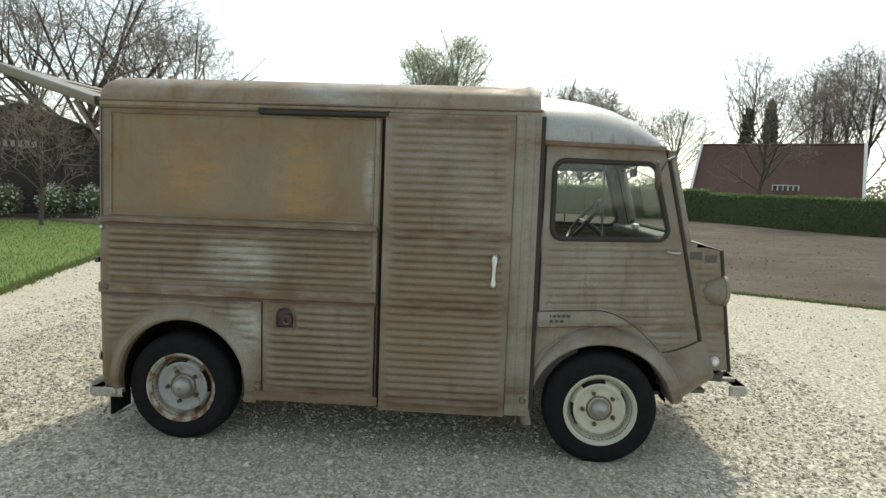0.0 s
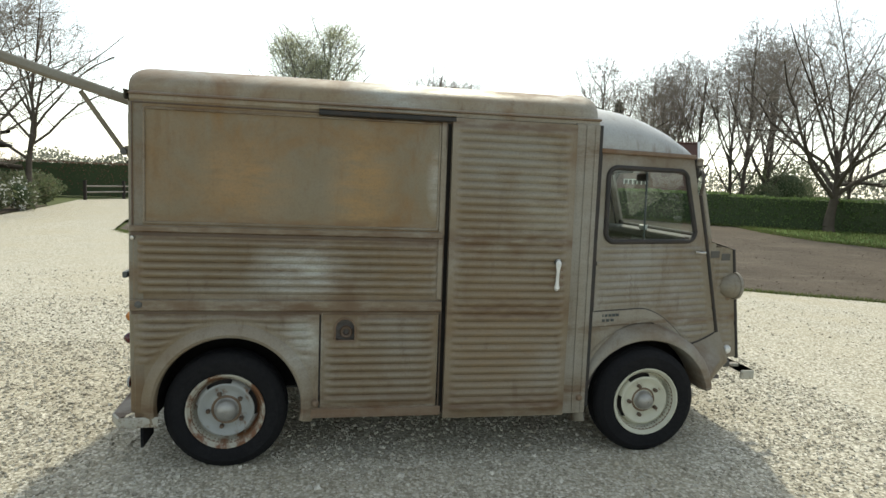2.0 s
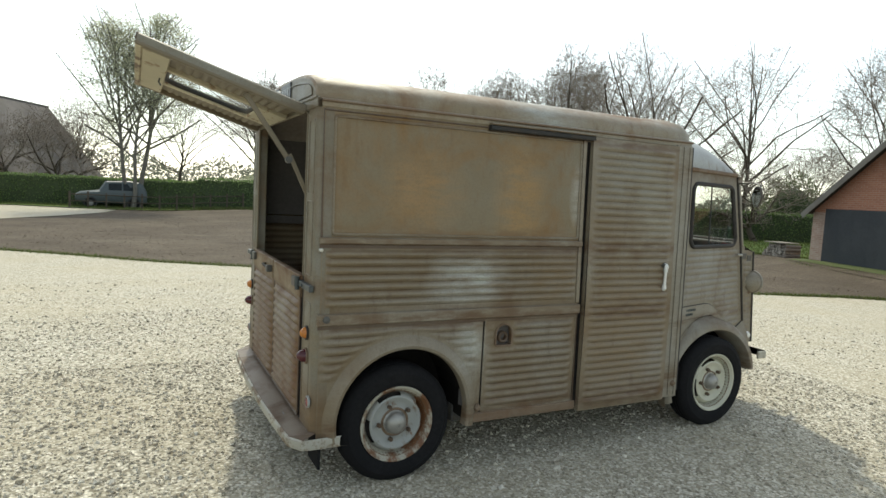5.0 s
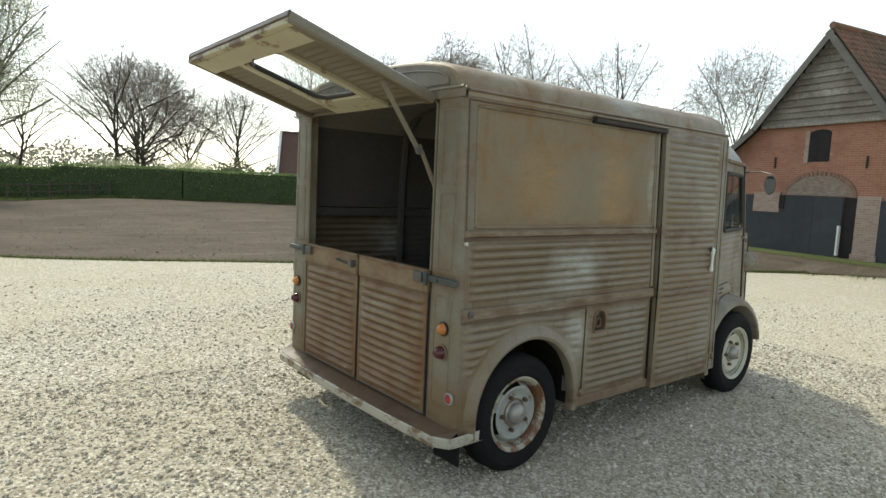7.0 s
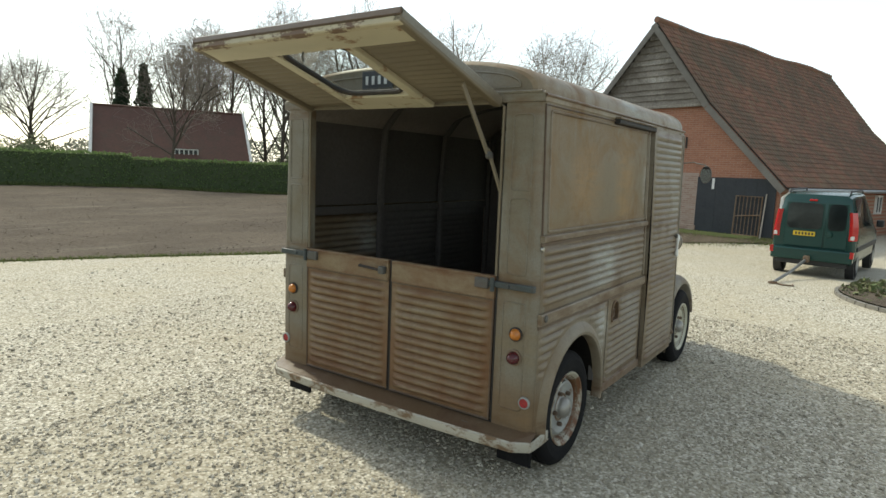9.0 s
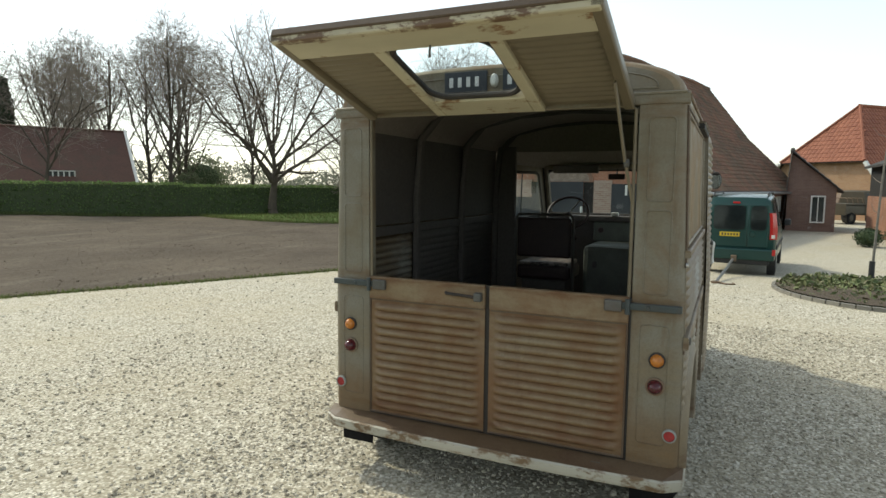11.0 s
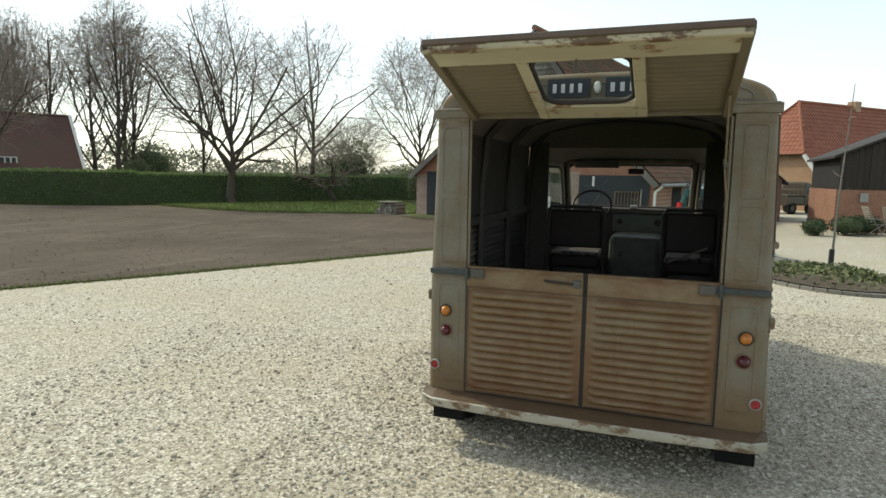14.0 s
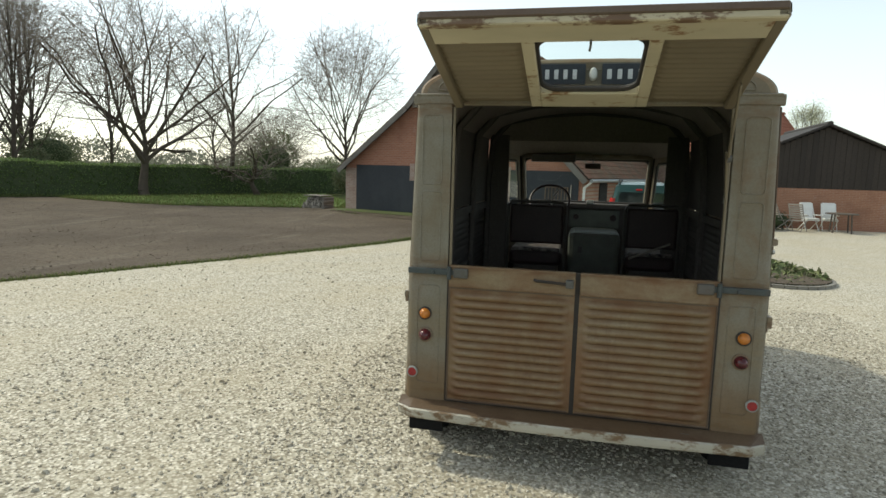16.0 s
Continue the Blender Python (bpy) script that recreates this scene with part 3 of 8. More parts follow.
structure("ground_lawn", plate(LAWN, 0.052, 0.0, 2.0), GRASS, "strip of short green grass before the hedge", "grass")
structure("ground_grass", plate([(-11.2, 39.7), (-6.0, 37.6), (-2.3, 36.3), (1.0, 36.0), (4.5, 35.3), (8.3, 33.8), (8.8, 34.9), (2.2, 39.2), (-5.0, 41.3), (-11.2, 41.5)], 0.056, 0.0, 1.0), GRASS, "rough grass strip below the hedge by the drive", "grass")
structure("ground_strip", plate([(15.3, 3.2), (16.6, 0.2), (17.7, 0.0), (20.5, 9.6), (19.7, 10.2), (18.2, 7.4), (16.9, 4.0)], 0.03, 0.0, 0.8), SOIL, "narrow weedy soil strip along the barn wall", "soil")
structure("ground_weeds", plate([(17.55, 0.55), (20.4, 9.95), (19.75, 10.1), (19.0, 8.0), (18.15, 5.4), (17.4, 2.6), (16.95, 0.9)], 0.042, 0.0, 0.8), WEEDS, "green weeds along the foot of the barn wall", "grass")
structure("ground_verge", plate([(-4.55, 3.2), (-5.75, 6.1), (-6.75, 8.8), (-8.95, 13.2), (-11.3, 16.6), (-15.0, 18.2), (-20.0, 14.0), (-30, 4.0), (-15.0, -6.2), (-6.6, -1.0)], 0.018, 0.0, 2.0), GRASS, "green lawn beside the gravel driveway", "grass")
structure("ground_bed", plate([(-11.45, 16.8), (-12.0, 21.0), (-13.1, 28.0), (-24, 26.0), (-28, 12.0), (-20.0, 14.1), (-15.0, 18.3)], 0.03, 0.0, 2.0), SOIL, "brown planting bed below the shrubs", "soil")

# loose stones over the yard where the camera passes
rng = np.random.default_rng(5)
N = 64000
near = rng.random(N)
px = np.where(near < 0.62, rng.uniform(-2.6, 4.6, N), rng.uniform(-6.5, 8.5, N))
py = np.where(near < 0.62, rng.uniform(-3.1, 1.8, N), rng.uniform(-3.6, 7.5, N))
late = near > 0.80
px = np.where(late, rng.uniform(-3.4, 1.5, N), px)
py = np.where(late, rng.uniform(-2.6, 4.2, N), py)
keep = py < 9.6 - 0.72 * (px - 0.6)
px, py = px[keep], py[keep]
n = len(px)
shape = np.array([(1, 0, 0), (-0.5, 0.85, 0), (-0.5, -0.85, 0), (0.35, 0.5, 0.75), (-0.75, 0.05, 0.7), (0.3, -0.55, 0.8)])
jit = rng.uniform(0.65, 1.35, (n, 6, 3)) * shape
turn = rng.uniform(0, math.tau, n)
size = rng.gamma(5.0, 0.00165, n).clip(0.004, 0.024)[:, None, None]
ca, sa = np.cos(turn)[:, None], np.sin(turn)[:, None]
sx = (jit[:, :, 0] * ca - jit[:, :, 1] * sa) * size[:, :, 0] + px[:, None]
sy = (jit[:, :, 0] * sa + jit[:, :, 1] * ca) * size[:, :, 0] + py[:, None]
rr = ((np.hypot(px - 1.2, py) - 4.0) / 9.0).clip(0, 1)
sz = jit[:, :, 2] * size[:, :, 0] - 0.0015 + (-0.30 * rr * rr * (3 - 2 * rr))[:, None]
stone_v = np.stack([sx, sy, sz], 2).reshape(-1, 3)
tri = np.array([(3, 4, 5), (0, 1, 3), (1, 4, 3), (1, 2, 4), (2, 5, 4), (2, 0, 5), (0, 3, 5)])
stone_f = (tri[None] + 6 * np.arange(n)[:, None, None]).reshape(-1, 3)
stone_me = quick("gravel_stones", stone_v.tolist(), stone_f.tolist())
stone_me.materials.append(STONES)
tagged(part("gravel_stones", stone_me, None), "loose pale crushed stones strewn on the yard", "gravel", "", "stuff")

# ---- the van ----
van = thing("delivery_van", "old rust-patinated corrugated grey-brown delivery van with raised tailgate", "van")


def half_width(z):
    return 0.935 - 0.032 * max(0.0, z - 1.0)


def cab_width(x, z=1.0):
    return 0.898 - (x - 2.166) * 0.289 - 0.03 * max(0.0, z - 1.3)


def bodyside(side, lift=0.0):
    return lambda u, v, o: (u, side * (half_width(v) + lift + o), v)


def cabside(side, lift=0.0):
    return lambda u, v, o: (u, side * (cab_width(u, v) + lift + o), v)


def ridge(p):
    return (0.5 - 0.5 * math.cos(math.tau * p)) ** 0.6


def corrugated(fn, u0, u1, v0, v1, amp=0.016, period=0.0445, margin=0.035, vm=0.03, keep=None, level=None, du=0.30):
    """Pressed sheet with level ridges that die out before its edges. keep(u, v) cuts it to shape, level(u, v) scales the ridges."""
    count = max(1, round((v1 - v0 - 2 * vm) / period))
    per = (v1 - v0 - 2 * vm) / count
    vs = [(v0, 0.0)] + [(v0 + vm + per * k / 6, ridge(k / 6)) for k in range(count * 6 + 1)] + [(v1, 0.0)]
    ends = [u0, u0 + margin * 0.6, u0 + margin, u0 + margin * 1.7]
    stop = [u1 - margin * 1.7, u1 - margin, u1 - margin * 0.6, u1]
    steps = max(1, int((stop[0] - ends[-1]) / du))
    us = ends + [ends[-1] + (stop[0] - ends[-1]) * k / steps for k in range(1, steps)] + stop
    if level is None:
        level = lambda u, v: min(1.0, max(0.0, (min(u - u0, u1 - u) - margin * 0.6) / (margin * 1.1)))  # noqa: E731
    rows = [[fn(u, v, amp * o * level(u, v)) for u in us] for v, o in vs]
    bm = bmesh.new()
    grid = [[bm.verts.new(p) for p in row] for row in rows]
    for i in range(len(vs) - 1):
        for k in range(len(us) - 1):
            if keep is None or keep((us[k] + us[k + 1]) / 2, (vs[i][0] + vs[i + 1][0]) / 2):
                bm.faces.new((grid[i][k], grid[i][k + 1], grid[i + 1][k + 1], grid[i + 1][k]))
    bmesh.ops.delete(bm, geom=[v for v in bm.verts if not v.link_faces], context="VERTS")
    return bm


def strip(fn, u0, u1, v0, v1, depth, bevel=0.006, steps=8):
    """A raised band on a side: a shallow bar that follows the skin."""
    rows = []
    for k in range(steps + 1):
        u = u0 + (u1 - u0) * k / steps
        rows.append([fn(u, v0, -0.004), fn(u, v0, depth - bevel), fn(u, v0 + bevel, depth), fn(u, v1 - bevel, depth), fn(u, v1, depth - bevel), fn(u, v1, -0.004)])
    bm = sheet(rows)
    for row in (0, steps):
        bm.verts.ensure_lookup_table()
        bm.faces.new([bm.verts[row * 6 + k] for k in range(6)])
    return bm


def bead(fn, outline, radius, lift=0.0, closed=True, n=6):
    return tube([fn(u, v, lift) for u, v in outline], radius, n, closed=closed)


ARCH_R, ARCH_F = (0.03, 0.36), (2.535, 0.318)


def wheel_side(side):
    fn = bodyside(side)
    # rear quarter with its wheel opening
    far = lambda u, v: math.hypot(u - ARCH_R[0], v - ARCH_R[1])  # noqa: E731
    lev = lambda u, v: min(1.0, max(0.0, (far(u, v) - 0.475) / 0.03)) * min(1.0, max(0, (u + 0.445) / 0.03)) * min(1.0, max(0.0, (0.47 - u) / 0.03)) * (1.0 if v > 0.60 else 0.0)  # noqa: E731
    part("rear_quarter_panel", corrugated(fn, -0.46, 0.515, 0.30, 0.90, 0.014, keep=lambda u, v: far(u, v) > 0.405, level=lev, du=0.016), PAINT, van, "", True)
    rows = []
    for k in range(41):
        a = radians(-12 + 204 * k / 40)
        prof = ((0.388, -0.030), (0.386, 0.010), (0.392, 0.026), (0.408, 0.032), (0.436, 0.022), (0.462, 0.0))
        rows.append([fn(ARCH_R[0] + r * math.cos(a), ARCH_R[1] + r * math.sin(a), o) for r, o in prof])
    part("wheel_arch", sheet(rows), PAINT, van, "rounded wheel arch lip", True)
    part("wheel_housing", sheet([[(ARCH_R[0] + 0.392 * math.cos(radians(-8 + 196 * k / 16)), side * y, ARCH_R[1] + 0.392 * math.sin(radians(-8 + 196 * k / 16))) for y in (0.912, 0.60)] for k in range(17)]), WELL, van)


wheel_side(-1)
wheel_side(1)
right = bodyside(-1)
# upper side panel with its pressed border
part("upper_side_panel", sheet([[right(-0.46 + 1.68 * k / 14, 1.33 + 0.665 * j / 8, 0.004 * math.sin(k * 0.9) * math.sin(j * 0.8) - (0.004 if 0 < k < 14 and 0 < j < 8 else 0)) for k in range(15)] for j in range(9)]), PAINT_UP, van, "smooth browned upper side panel", True)
part("panel_bead", bead(right, rounded(-0.405, 1.178, 1.362, 1.952, 0.012), 0.007, 0.001), PAINT, van)
part("belt_moulding", strip(right, -0.472, 1.206, 1.312, 1.346, 0.022), PAINT, van)
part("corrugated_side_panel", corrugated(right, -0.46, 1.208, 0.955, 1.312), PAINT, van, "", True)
part("lower_moulding", strip(right, -0.474, 1.214, 0.895, 0.955, 0.020), PAINT, van)
# dark strips for both the rust and the shadow gap below each moulding
for z in (1.306, 0.889):
    part("rust_seam", strip(right, -0.470, 1.212, z - 0.014, z + 0.004, 0.004, 0.001), SEAM, van, "rusty seam under the moulding")
part("panel_gap", bead(right, [(-0.462, 1.345), (-0.462, 1.978), (0.495, 1.978)], 0.005, 0.002, False), SEAM, van)
part("panel_screw", lathe([(0, 0.012), (0.010, 0.010), (0.013, 0.0)], 12, pose(-0.462, -half_width(1.28) - 0.001, 1.280, 90)), CHROME, van, "", True)


def flap_level(u, v):
    edge = min(1.0, max(0.0, (min(u - 0.525, 1.205 - u) - 0.025) / 0.03))
    d = max(abs(u - 0.662) - 0.066, abs(v - 0.79) - 0.078)
    return edge * min(1.0, max(0.0, d / 0.03))


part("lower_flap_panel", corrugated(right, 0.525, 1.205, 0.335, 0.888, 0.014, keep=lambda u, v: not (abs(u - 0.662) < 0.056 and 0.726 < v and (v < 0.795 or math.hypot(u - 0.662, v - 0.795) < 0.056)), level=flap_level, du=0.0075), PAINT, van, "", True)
part("flap_edge_bead", bead(right, rounded(0.530, 1.200, 0.340, 0.884, 0.008), 0.005, 0.0), PAINT, van)
RECESS = [(0.662 + 0.058 * math.cos(radians(180 * k / 14)), 0.795 + 0.058 * math.sin(radians(180 * k / 14))) for k in range(15)] + [(0.604, 0.735), (0.614, 0.724), (0.710, 0.724), (0.720, 0.735)]
filler = part("filler_recess", sheet([[right(u, v, 0.006), right(u, v, -0.002), right(0.662 + (u - 0.662) * 0.94, 0.785 + (v - 0.785) * 0.94, -0.045)] for u, v in RECESS + RECESS[:1]]), RUST, van, "rusty arched fuel filler recess", True)
part("recess_rim", bead(right, RECESS, 0.006, 0.004), RUST, filler)
part("recess_back", flat([right(u, v, -0.044) for u, v in RECESS]), SEAM, filler)
part("filler_cap", lathe([(0.0, 0.014), (0.016, 0.014), (0.020, 0.034), (0.030, 0.036), (0.036, 0.030), (0.037, 0.0)], 22, pose(0.668, -half_width(0.8) + 0.045, 0.772, 90)), SEAM, filler, "dark rusty filler neck", True)
part("sill", strip(right, 0.42, 1.232, 0.280, 0.336, 0.010), RUST, van, "rust-stained sill strip")
for u in (0.50, 2.10):
    part("bolt", lathe([(0, 0.016), (0.012, 0.015), (0.018, 0.008), (0.022, 0.0)], 10, pose(u, -half_width(0.4) - 0.012, 0.37, 90)), RUST, van)
part("door_gap_strip", strip(right, 1.214, 1.246, 0.29, 1.985, 0.002), SEAM, van)
# black strip painted as the shadow in the gap beside the proud door
part("door_gap", strip(right, 1.222, 1.244, 0.30, 1.955, 0.004, 0.001), WELL, van)
part("panel_edge_post", strip(right, 1.186, 1.212, 0.96, 1.985, 0.010), PAINT, van)
part("door_rail", strip(right, 0.495, 1.262, 1.962, 1.992, 0.034), SEAL, van, "dark sliding door rail")
part("door_rail_lip", strip(right, 0.495, 1.262, 1.992, 2.002, 0.040), PAINT, van)
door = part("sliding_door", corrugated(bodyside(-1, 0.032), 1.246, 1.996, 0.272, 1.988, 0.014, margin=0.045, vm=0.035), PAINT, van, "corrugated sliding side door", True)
for u0, u1 in ((1.246, 1.250), (1.992, 1.996)):
    part("door_edge", strip(right, u0, u1, 0.272, 1.988, 0.0315, 0.001), PAINT, door)
part("handle_rim", sheet([[right(1.904 + u, 1.115 + v, 0.037) for u, v in rounded(-0.042, 0.042, -0.085, 0.055, 0.03)], [right(1.904 + u * 0.9, 1.115 + v * 0.9, 0.016) for u, v in rounded(-0.042, 0.042, -0.085, 0.055, 0.03)]], closed=True), RUST, door)
part("handle_backplate", flat([right(1.904 + u, 1.115 + v, 0.0375) for u, v in rounded(-0.042, 0.042, -0.085, 0.055, 0.03)]), RUST, door)
part("door_handle", tube([right(1.906, 1.205, 0.045), right(1.906, 1.188, 0.058), right(1.905, 1.14, 0.056), right(1.904, 1.08, 0.054), right(1.903, 1.045, 0.052), right(1.903, 1.034, 0.046)], [0.016, 0.018, 0.010, 0.010, 0.017, 0.012], 10), WHITE_MET, door, "whitened metal lever handle", True)
part("handle_pivot", lathe([(0, 0.03), (0.02, 0.03), (0.023, 0.0)], 14, pose(1.906, -half_width(1.19) - 0.03, 1.193, 90)), DARK_METAL, door)
part("door_stop", lathe([(0, 0.012), (0.009, 0.010), (0.012, 0.0)], 10, pose(1.965, -half_width(1.94) - 0.02, 1.935, 90)), SEAL, door)
part("centre_pillar", strip(right, 2.000, 2.135, 0.272, 2.000, 0.014), PAINT_CAB, van, "grey folded centre pillar")
for u in (2.055, 2.108):
    part("pillar_fold", strip(right, u, u + 0.010, 0.29, 1.99, 0.020, 0.004), PAINT_CAB, van)
part("pillar_rubber", strip(right, 2.136, 2.160, 0.31, 1.995, 0.000, 0.002), SEAL, van)
# the side that no walk passes is plain pressed sheet
left = bodyside(1)
part("far_side_panel", corrugated(left, -0.46, 2.14, 0.90, 1.99), PAINT, van, "", True)
part("far_side_panel", corrugated(left, 0.515, 2.14, 0.30, 0.90), PAINT, van, "", True)
part("far_moulding", strip(left, -0.474, 2.13, 0.895, 0.955, 0.014), PAINT, van)


# roof
def arch(x, hw, zg, zc, n=18, power=1.9):
    pts = []
    for k in range(-n, n + 1):
        a = k / n * math.pi / 2
        y = hw * math.copysign(abs(math.sin(a)) ** (2 / power), a)
        pts.append((x, y, zg + (zc - zg) * max(0.0, math.cos(a)) ** (2 / power)))
    return pts


sections = [(-0.492, 0.846, 2.025, 2.196, 18, 2.7), (-0.487, 0.872, 2.025, 2.207, 18, 2.7), (-0.470, 0.886, 2.025, 2.217, 18, 2.7), (-0.440, 0.893, 2.025, 2.223, 18, 2.7)]
sections += [(x, 0.894, 2.025, 2.226, 18, 2.7) for x in (0.2, 0.8, 1.4, 2.02)]
sections += [(2.06, 0.893, 2.025, 2.226, 18, 2.7), (2.075, 0.899, 2.025, 2.236, 18, 2.7), (2.100, 0.899, 2.022, 2.236, 18, 2.7), (2.125, 0.890, 2.020, 2.226, 18, 2.7), (2.132, 0.878, 2.014, 2.214, 18, 2.7)]
roof_bm = sheet([arch(*s) for s in sections])
roof = part("roof", roof_bm, PAINT_ROOF, van, "rounded roof with rust and bare grey patches", True)
part("rear_roof_panel", flat(arch(*sections[0])), PAINT_POST, van, "grey curved panel over the tailgate")
part("end_seam", tube([(-0.4955, y, z) for x, y, z in arch(-0.4955, 0.78, 2.060, 2.160, 18, 2.7)], 0.004, 5, closed=True), PAINT_POST, van)
for side in (-1, 1):
    fn = bodyside(side)
    part("roof_gutter", strip(fn, -0.474, 2.135, 1.986, 2.035, 0.004, 0.008), PAINT_ROOF, van)
    part("gutter_lip", strip(fn, -0.476, 2.140, 2.016, 2.030, 0.016, 0.005), RUST, van)
# rear header over the tailgate, with the plate
part("rear_header", sheet([[(-0.478, y, 1.985), (-0.497, y, 1.990), (-0.499, y, 2.030), (-0.490, y, 2.040)] for y in (-0.915, -0.86, -0.4, 0, 0.4, 0.86, 0.915)]), PAINT_POST, van)
part("header_seam", tube([(-0.500, y, 2.036) for y in (-0.90, -0.45, 0, 0.45, 0.90)], 0.007, 6), PAINT_POST, van)
plate_ob = part("plate_panel", box(-0.500, -0.492, -0.300, -0.060, 2.084, 2.188, 0.003), PLATE_BLUE, van, "blue-black plate with white painted marks")
plate_ob2 = part("plate_panel", box(-0.500, -0.492, 0.020, 0.250, 2.084, 2.188, 0.003), PLATE_BLUE, van, "blue-black plate with white painted marks")
for k in range(4):
    part("mark_bar", box(-0.503, -0.4995, 0.222 - k * 0.046 - 0.021, 0.222 - k * 0.046, 2.112, 2.160, 0.002), CHALK, plate_ob2, "white painted bar")
    part("mark_bar", box(-0.503, -0.4995, -0.085 - k * 0.050 - 0.023, -0.085 - k * 0.050, 2.112, 2.160, 0.002), CHALK, plate_ob, "white painted bar")
part("plate_lamp", lathe([(0, 0.030), (0.014, 0.026), (0.020, 0.012), (0.020, 0.0)], 14, pose(-0.494, -0.018, 2.135, 0, -90) @ Matrix.Diagonal((1.7, 1, 1, 1))), WHITE_MET, van, "small white plate lamp", True)

# rear corner posts
for side in (-1, 1):
    rows = []
    for k in range(11):
        z = 0.335 + 1.655 * k / 10
        w = half_width(z)
        rows.append([(x, side * (w - i), z) for x, i in ((-0.41, -0.001), (-0.455, 0.0), (-0.474, 0.006), (-0.486, 0.020), (-0.491, 0.040), (-0.491, w - 0.725), (-0.488, w - 0.705), (-0.470, w - 0.700), (-0.430, w - 0.700))])
    post = part("rear_corner_post", sheet(rows), PAINT_POST, van, "grey-green rear corner post", True)
    for z0, z1 in ((1.14, 1.52), (1.56, 1.93)):
        part("pressed_panel", tube([(-0.4915, side * u, v) for u, v in rounded(0.752, 0.862, z0, z1, 0.02)], 0.004, 5, closed=True), PAINT_POST, post)
    part("pressed_panel", tube([(-0.4915, side * u, v) for u, v in rounded(0.745, 0.872, 0.44, 1.00, 0.02)], 0.003, 5, closed=True), PAINT_POST, post)
    amber = part("indicator_lamp", lathe([(0, 0.040), (0.014, 0.038), (0.028, 0.028), (0.036, 0.012), (0.037, 0.006)], 24, pose(-0.491, side * 0.826, 0.840, 0, -90) @ Matrix.Diagonal((0.84, 0.84, 1, 1))), AMBER, van, "round amber indicator lens", True)
    part("lamp_base", lathe([(0.044, 0.0), (0.044, 0.010), (0.036, 0.012)], 24, pose(-0.491, side * 0.826, 0.840, 0, -90) @ Matrix.Diagonal((0.84, 0.84, 1, 1))), SEAL, amber)
    tail = part("tail_lamp", lathe([(0, 0.055), (0.018, 0.050), (0.034, 0.034), (0.041, 0.012), (0.042, 0.004)], 24, pose(-0.491, side * 0.822, 0.718, 0, -90) @ Matrix.Diagonal((0.84, 0.84, 1, 1))), RED, van, "round dark red tail lamp", True)
    part("lamp_base", lathe([(0.050, 0.0), (0.050, 0.009), (0.041, 0.011)], 24, pose(-0.491, side * 0.822, 0.718, 0, -90) @ Matrix.Diagonal((0.84, 0.84, 1, 1))), RUST, tail)
    refl = part("reflector", lathe([(0, 0.010), (0.024, 0.009), (0.026, 0.0)], 20, pose(-0.491, side * 0.893, 0.495, 0, -90)), REFLECT, van, "small red reflector with pale rim", True)
    part("reflector_rim", lathe([(0.025, 0.0), (0.025, 0.012), (0.031, 0.010), (0.032, 0.0)], 20, pose(-0.491, side * 0.893, 0.495, 0, -90)), RIM_GREY, refl)
    part("marker_lamp", lathe([(0, 0.03), (0.018, 0.026), (0.024, 0.0)], 14, pose(-0.43, side * 0.935, 0.93, 90 if side < 0 else -90)), DARK_METAL, van)

# two lower rear doors
for side in (-1, 1):
    fn = lambda u, v, o, s=side: (-0.497 - o, s * u, v)  # noqa: E731
    rear_door = part("rear_door", corrugated(fn, 0.012, 0.694, 0.352, 1.000, 0.021, margin=0.040, vm=0.024), PAINT_REAR, van, "rusty tan corrugated lower rear door", True)
    part("door_top_rail", box(-0.508, -0.470, min(side * 0.012, side * 0.694), max(side * 0.012, side * 0.694), 1.000, 1.122, 0.006), PAINT_REAR, rear_door)
    part("door_back", box(-0.478, -0.462, min(side * 0.02, side * 0.685), max(side * 0.02, side * 0.685), 0.36, 1.00), CABIN, rear_door)
    part("rail_seam", box(-0.5005, -0.490, min(side * 0.02, side * 0.688), max(side * 0.02, side * 0.688), 0.992, 1.003), SEAM, rear_door)
    part("strap_hinge", box(-0.516, -0.492, min(side * 0.60, side * 0.924), max(side * 0.60, side * 0.924), 1.066, 1.098, 0.004), STRAP, rear_door, "blue-grey iron strap hinge")
    part("hinge_block", box(-0.528, -0.506, min(side * 0.585, side * 0.665), max(side * 0.585, side * 0.665), 1.054, 1.108, 0.006), DARK_METAL, rear_door)
    part("hinge_pin", tube([(-0.520, side * 0.690, 1.045), (-0.520, side * 0.690, 1.115)], 0.012, 8), STRAP, rear_door)
    part("strap_bolt", lathe([(0, 0.008), (0.008, 0.007), (0.010, 0)], 8, pose(-0.516, side * 0.78, 1.081, 0, -90)), STRAP, rear_door)
    part("door_edge_rust", tube([(-0.4985, side * 0.690, 0.356), (-0.4985, side * 0.690, 1.04)], 0.005, 6), SEAM, rear_door)
    part("door_edge_rust", tube([(-0.4985, side * 0.020, 0.356), (-0.4985, side * 0.688, 0.356)], 0.005, 6), SEAM, rear_door)
    if side > 0:
        part("door_handle", tube([(-0.512, 0.225, 1.070), (-0.532, 0.215, 1.070), (-0.534, 0.12, 1.066), (-0.534, 0.06, 1.062)], 0.008, 8), SEAL, rear_door, "dark bent bar handle", True)
        part("handle_latch", box(-0.545, -0.508, 0.020, 0.062, 1.040, 1.085, 0.008), DARK_METAL, rear_door)
part("centre_gap", box(-0.490, -0.476, -0.013, 0.013, 0.345, 1.12), SEAL, van)
part("door_seal", tube([(-0.484, y, z) for y, z in ((-0.699, 1.12), (-0.699, 0.345), (0, 0.340), (0.699, 0.345), (0.699, 1.12))], 0.008, 6), SEAL, van)
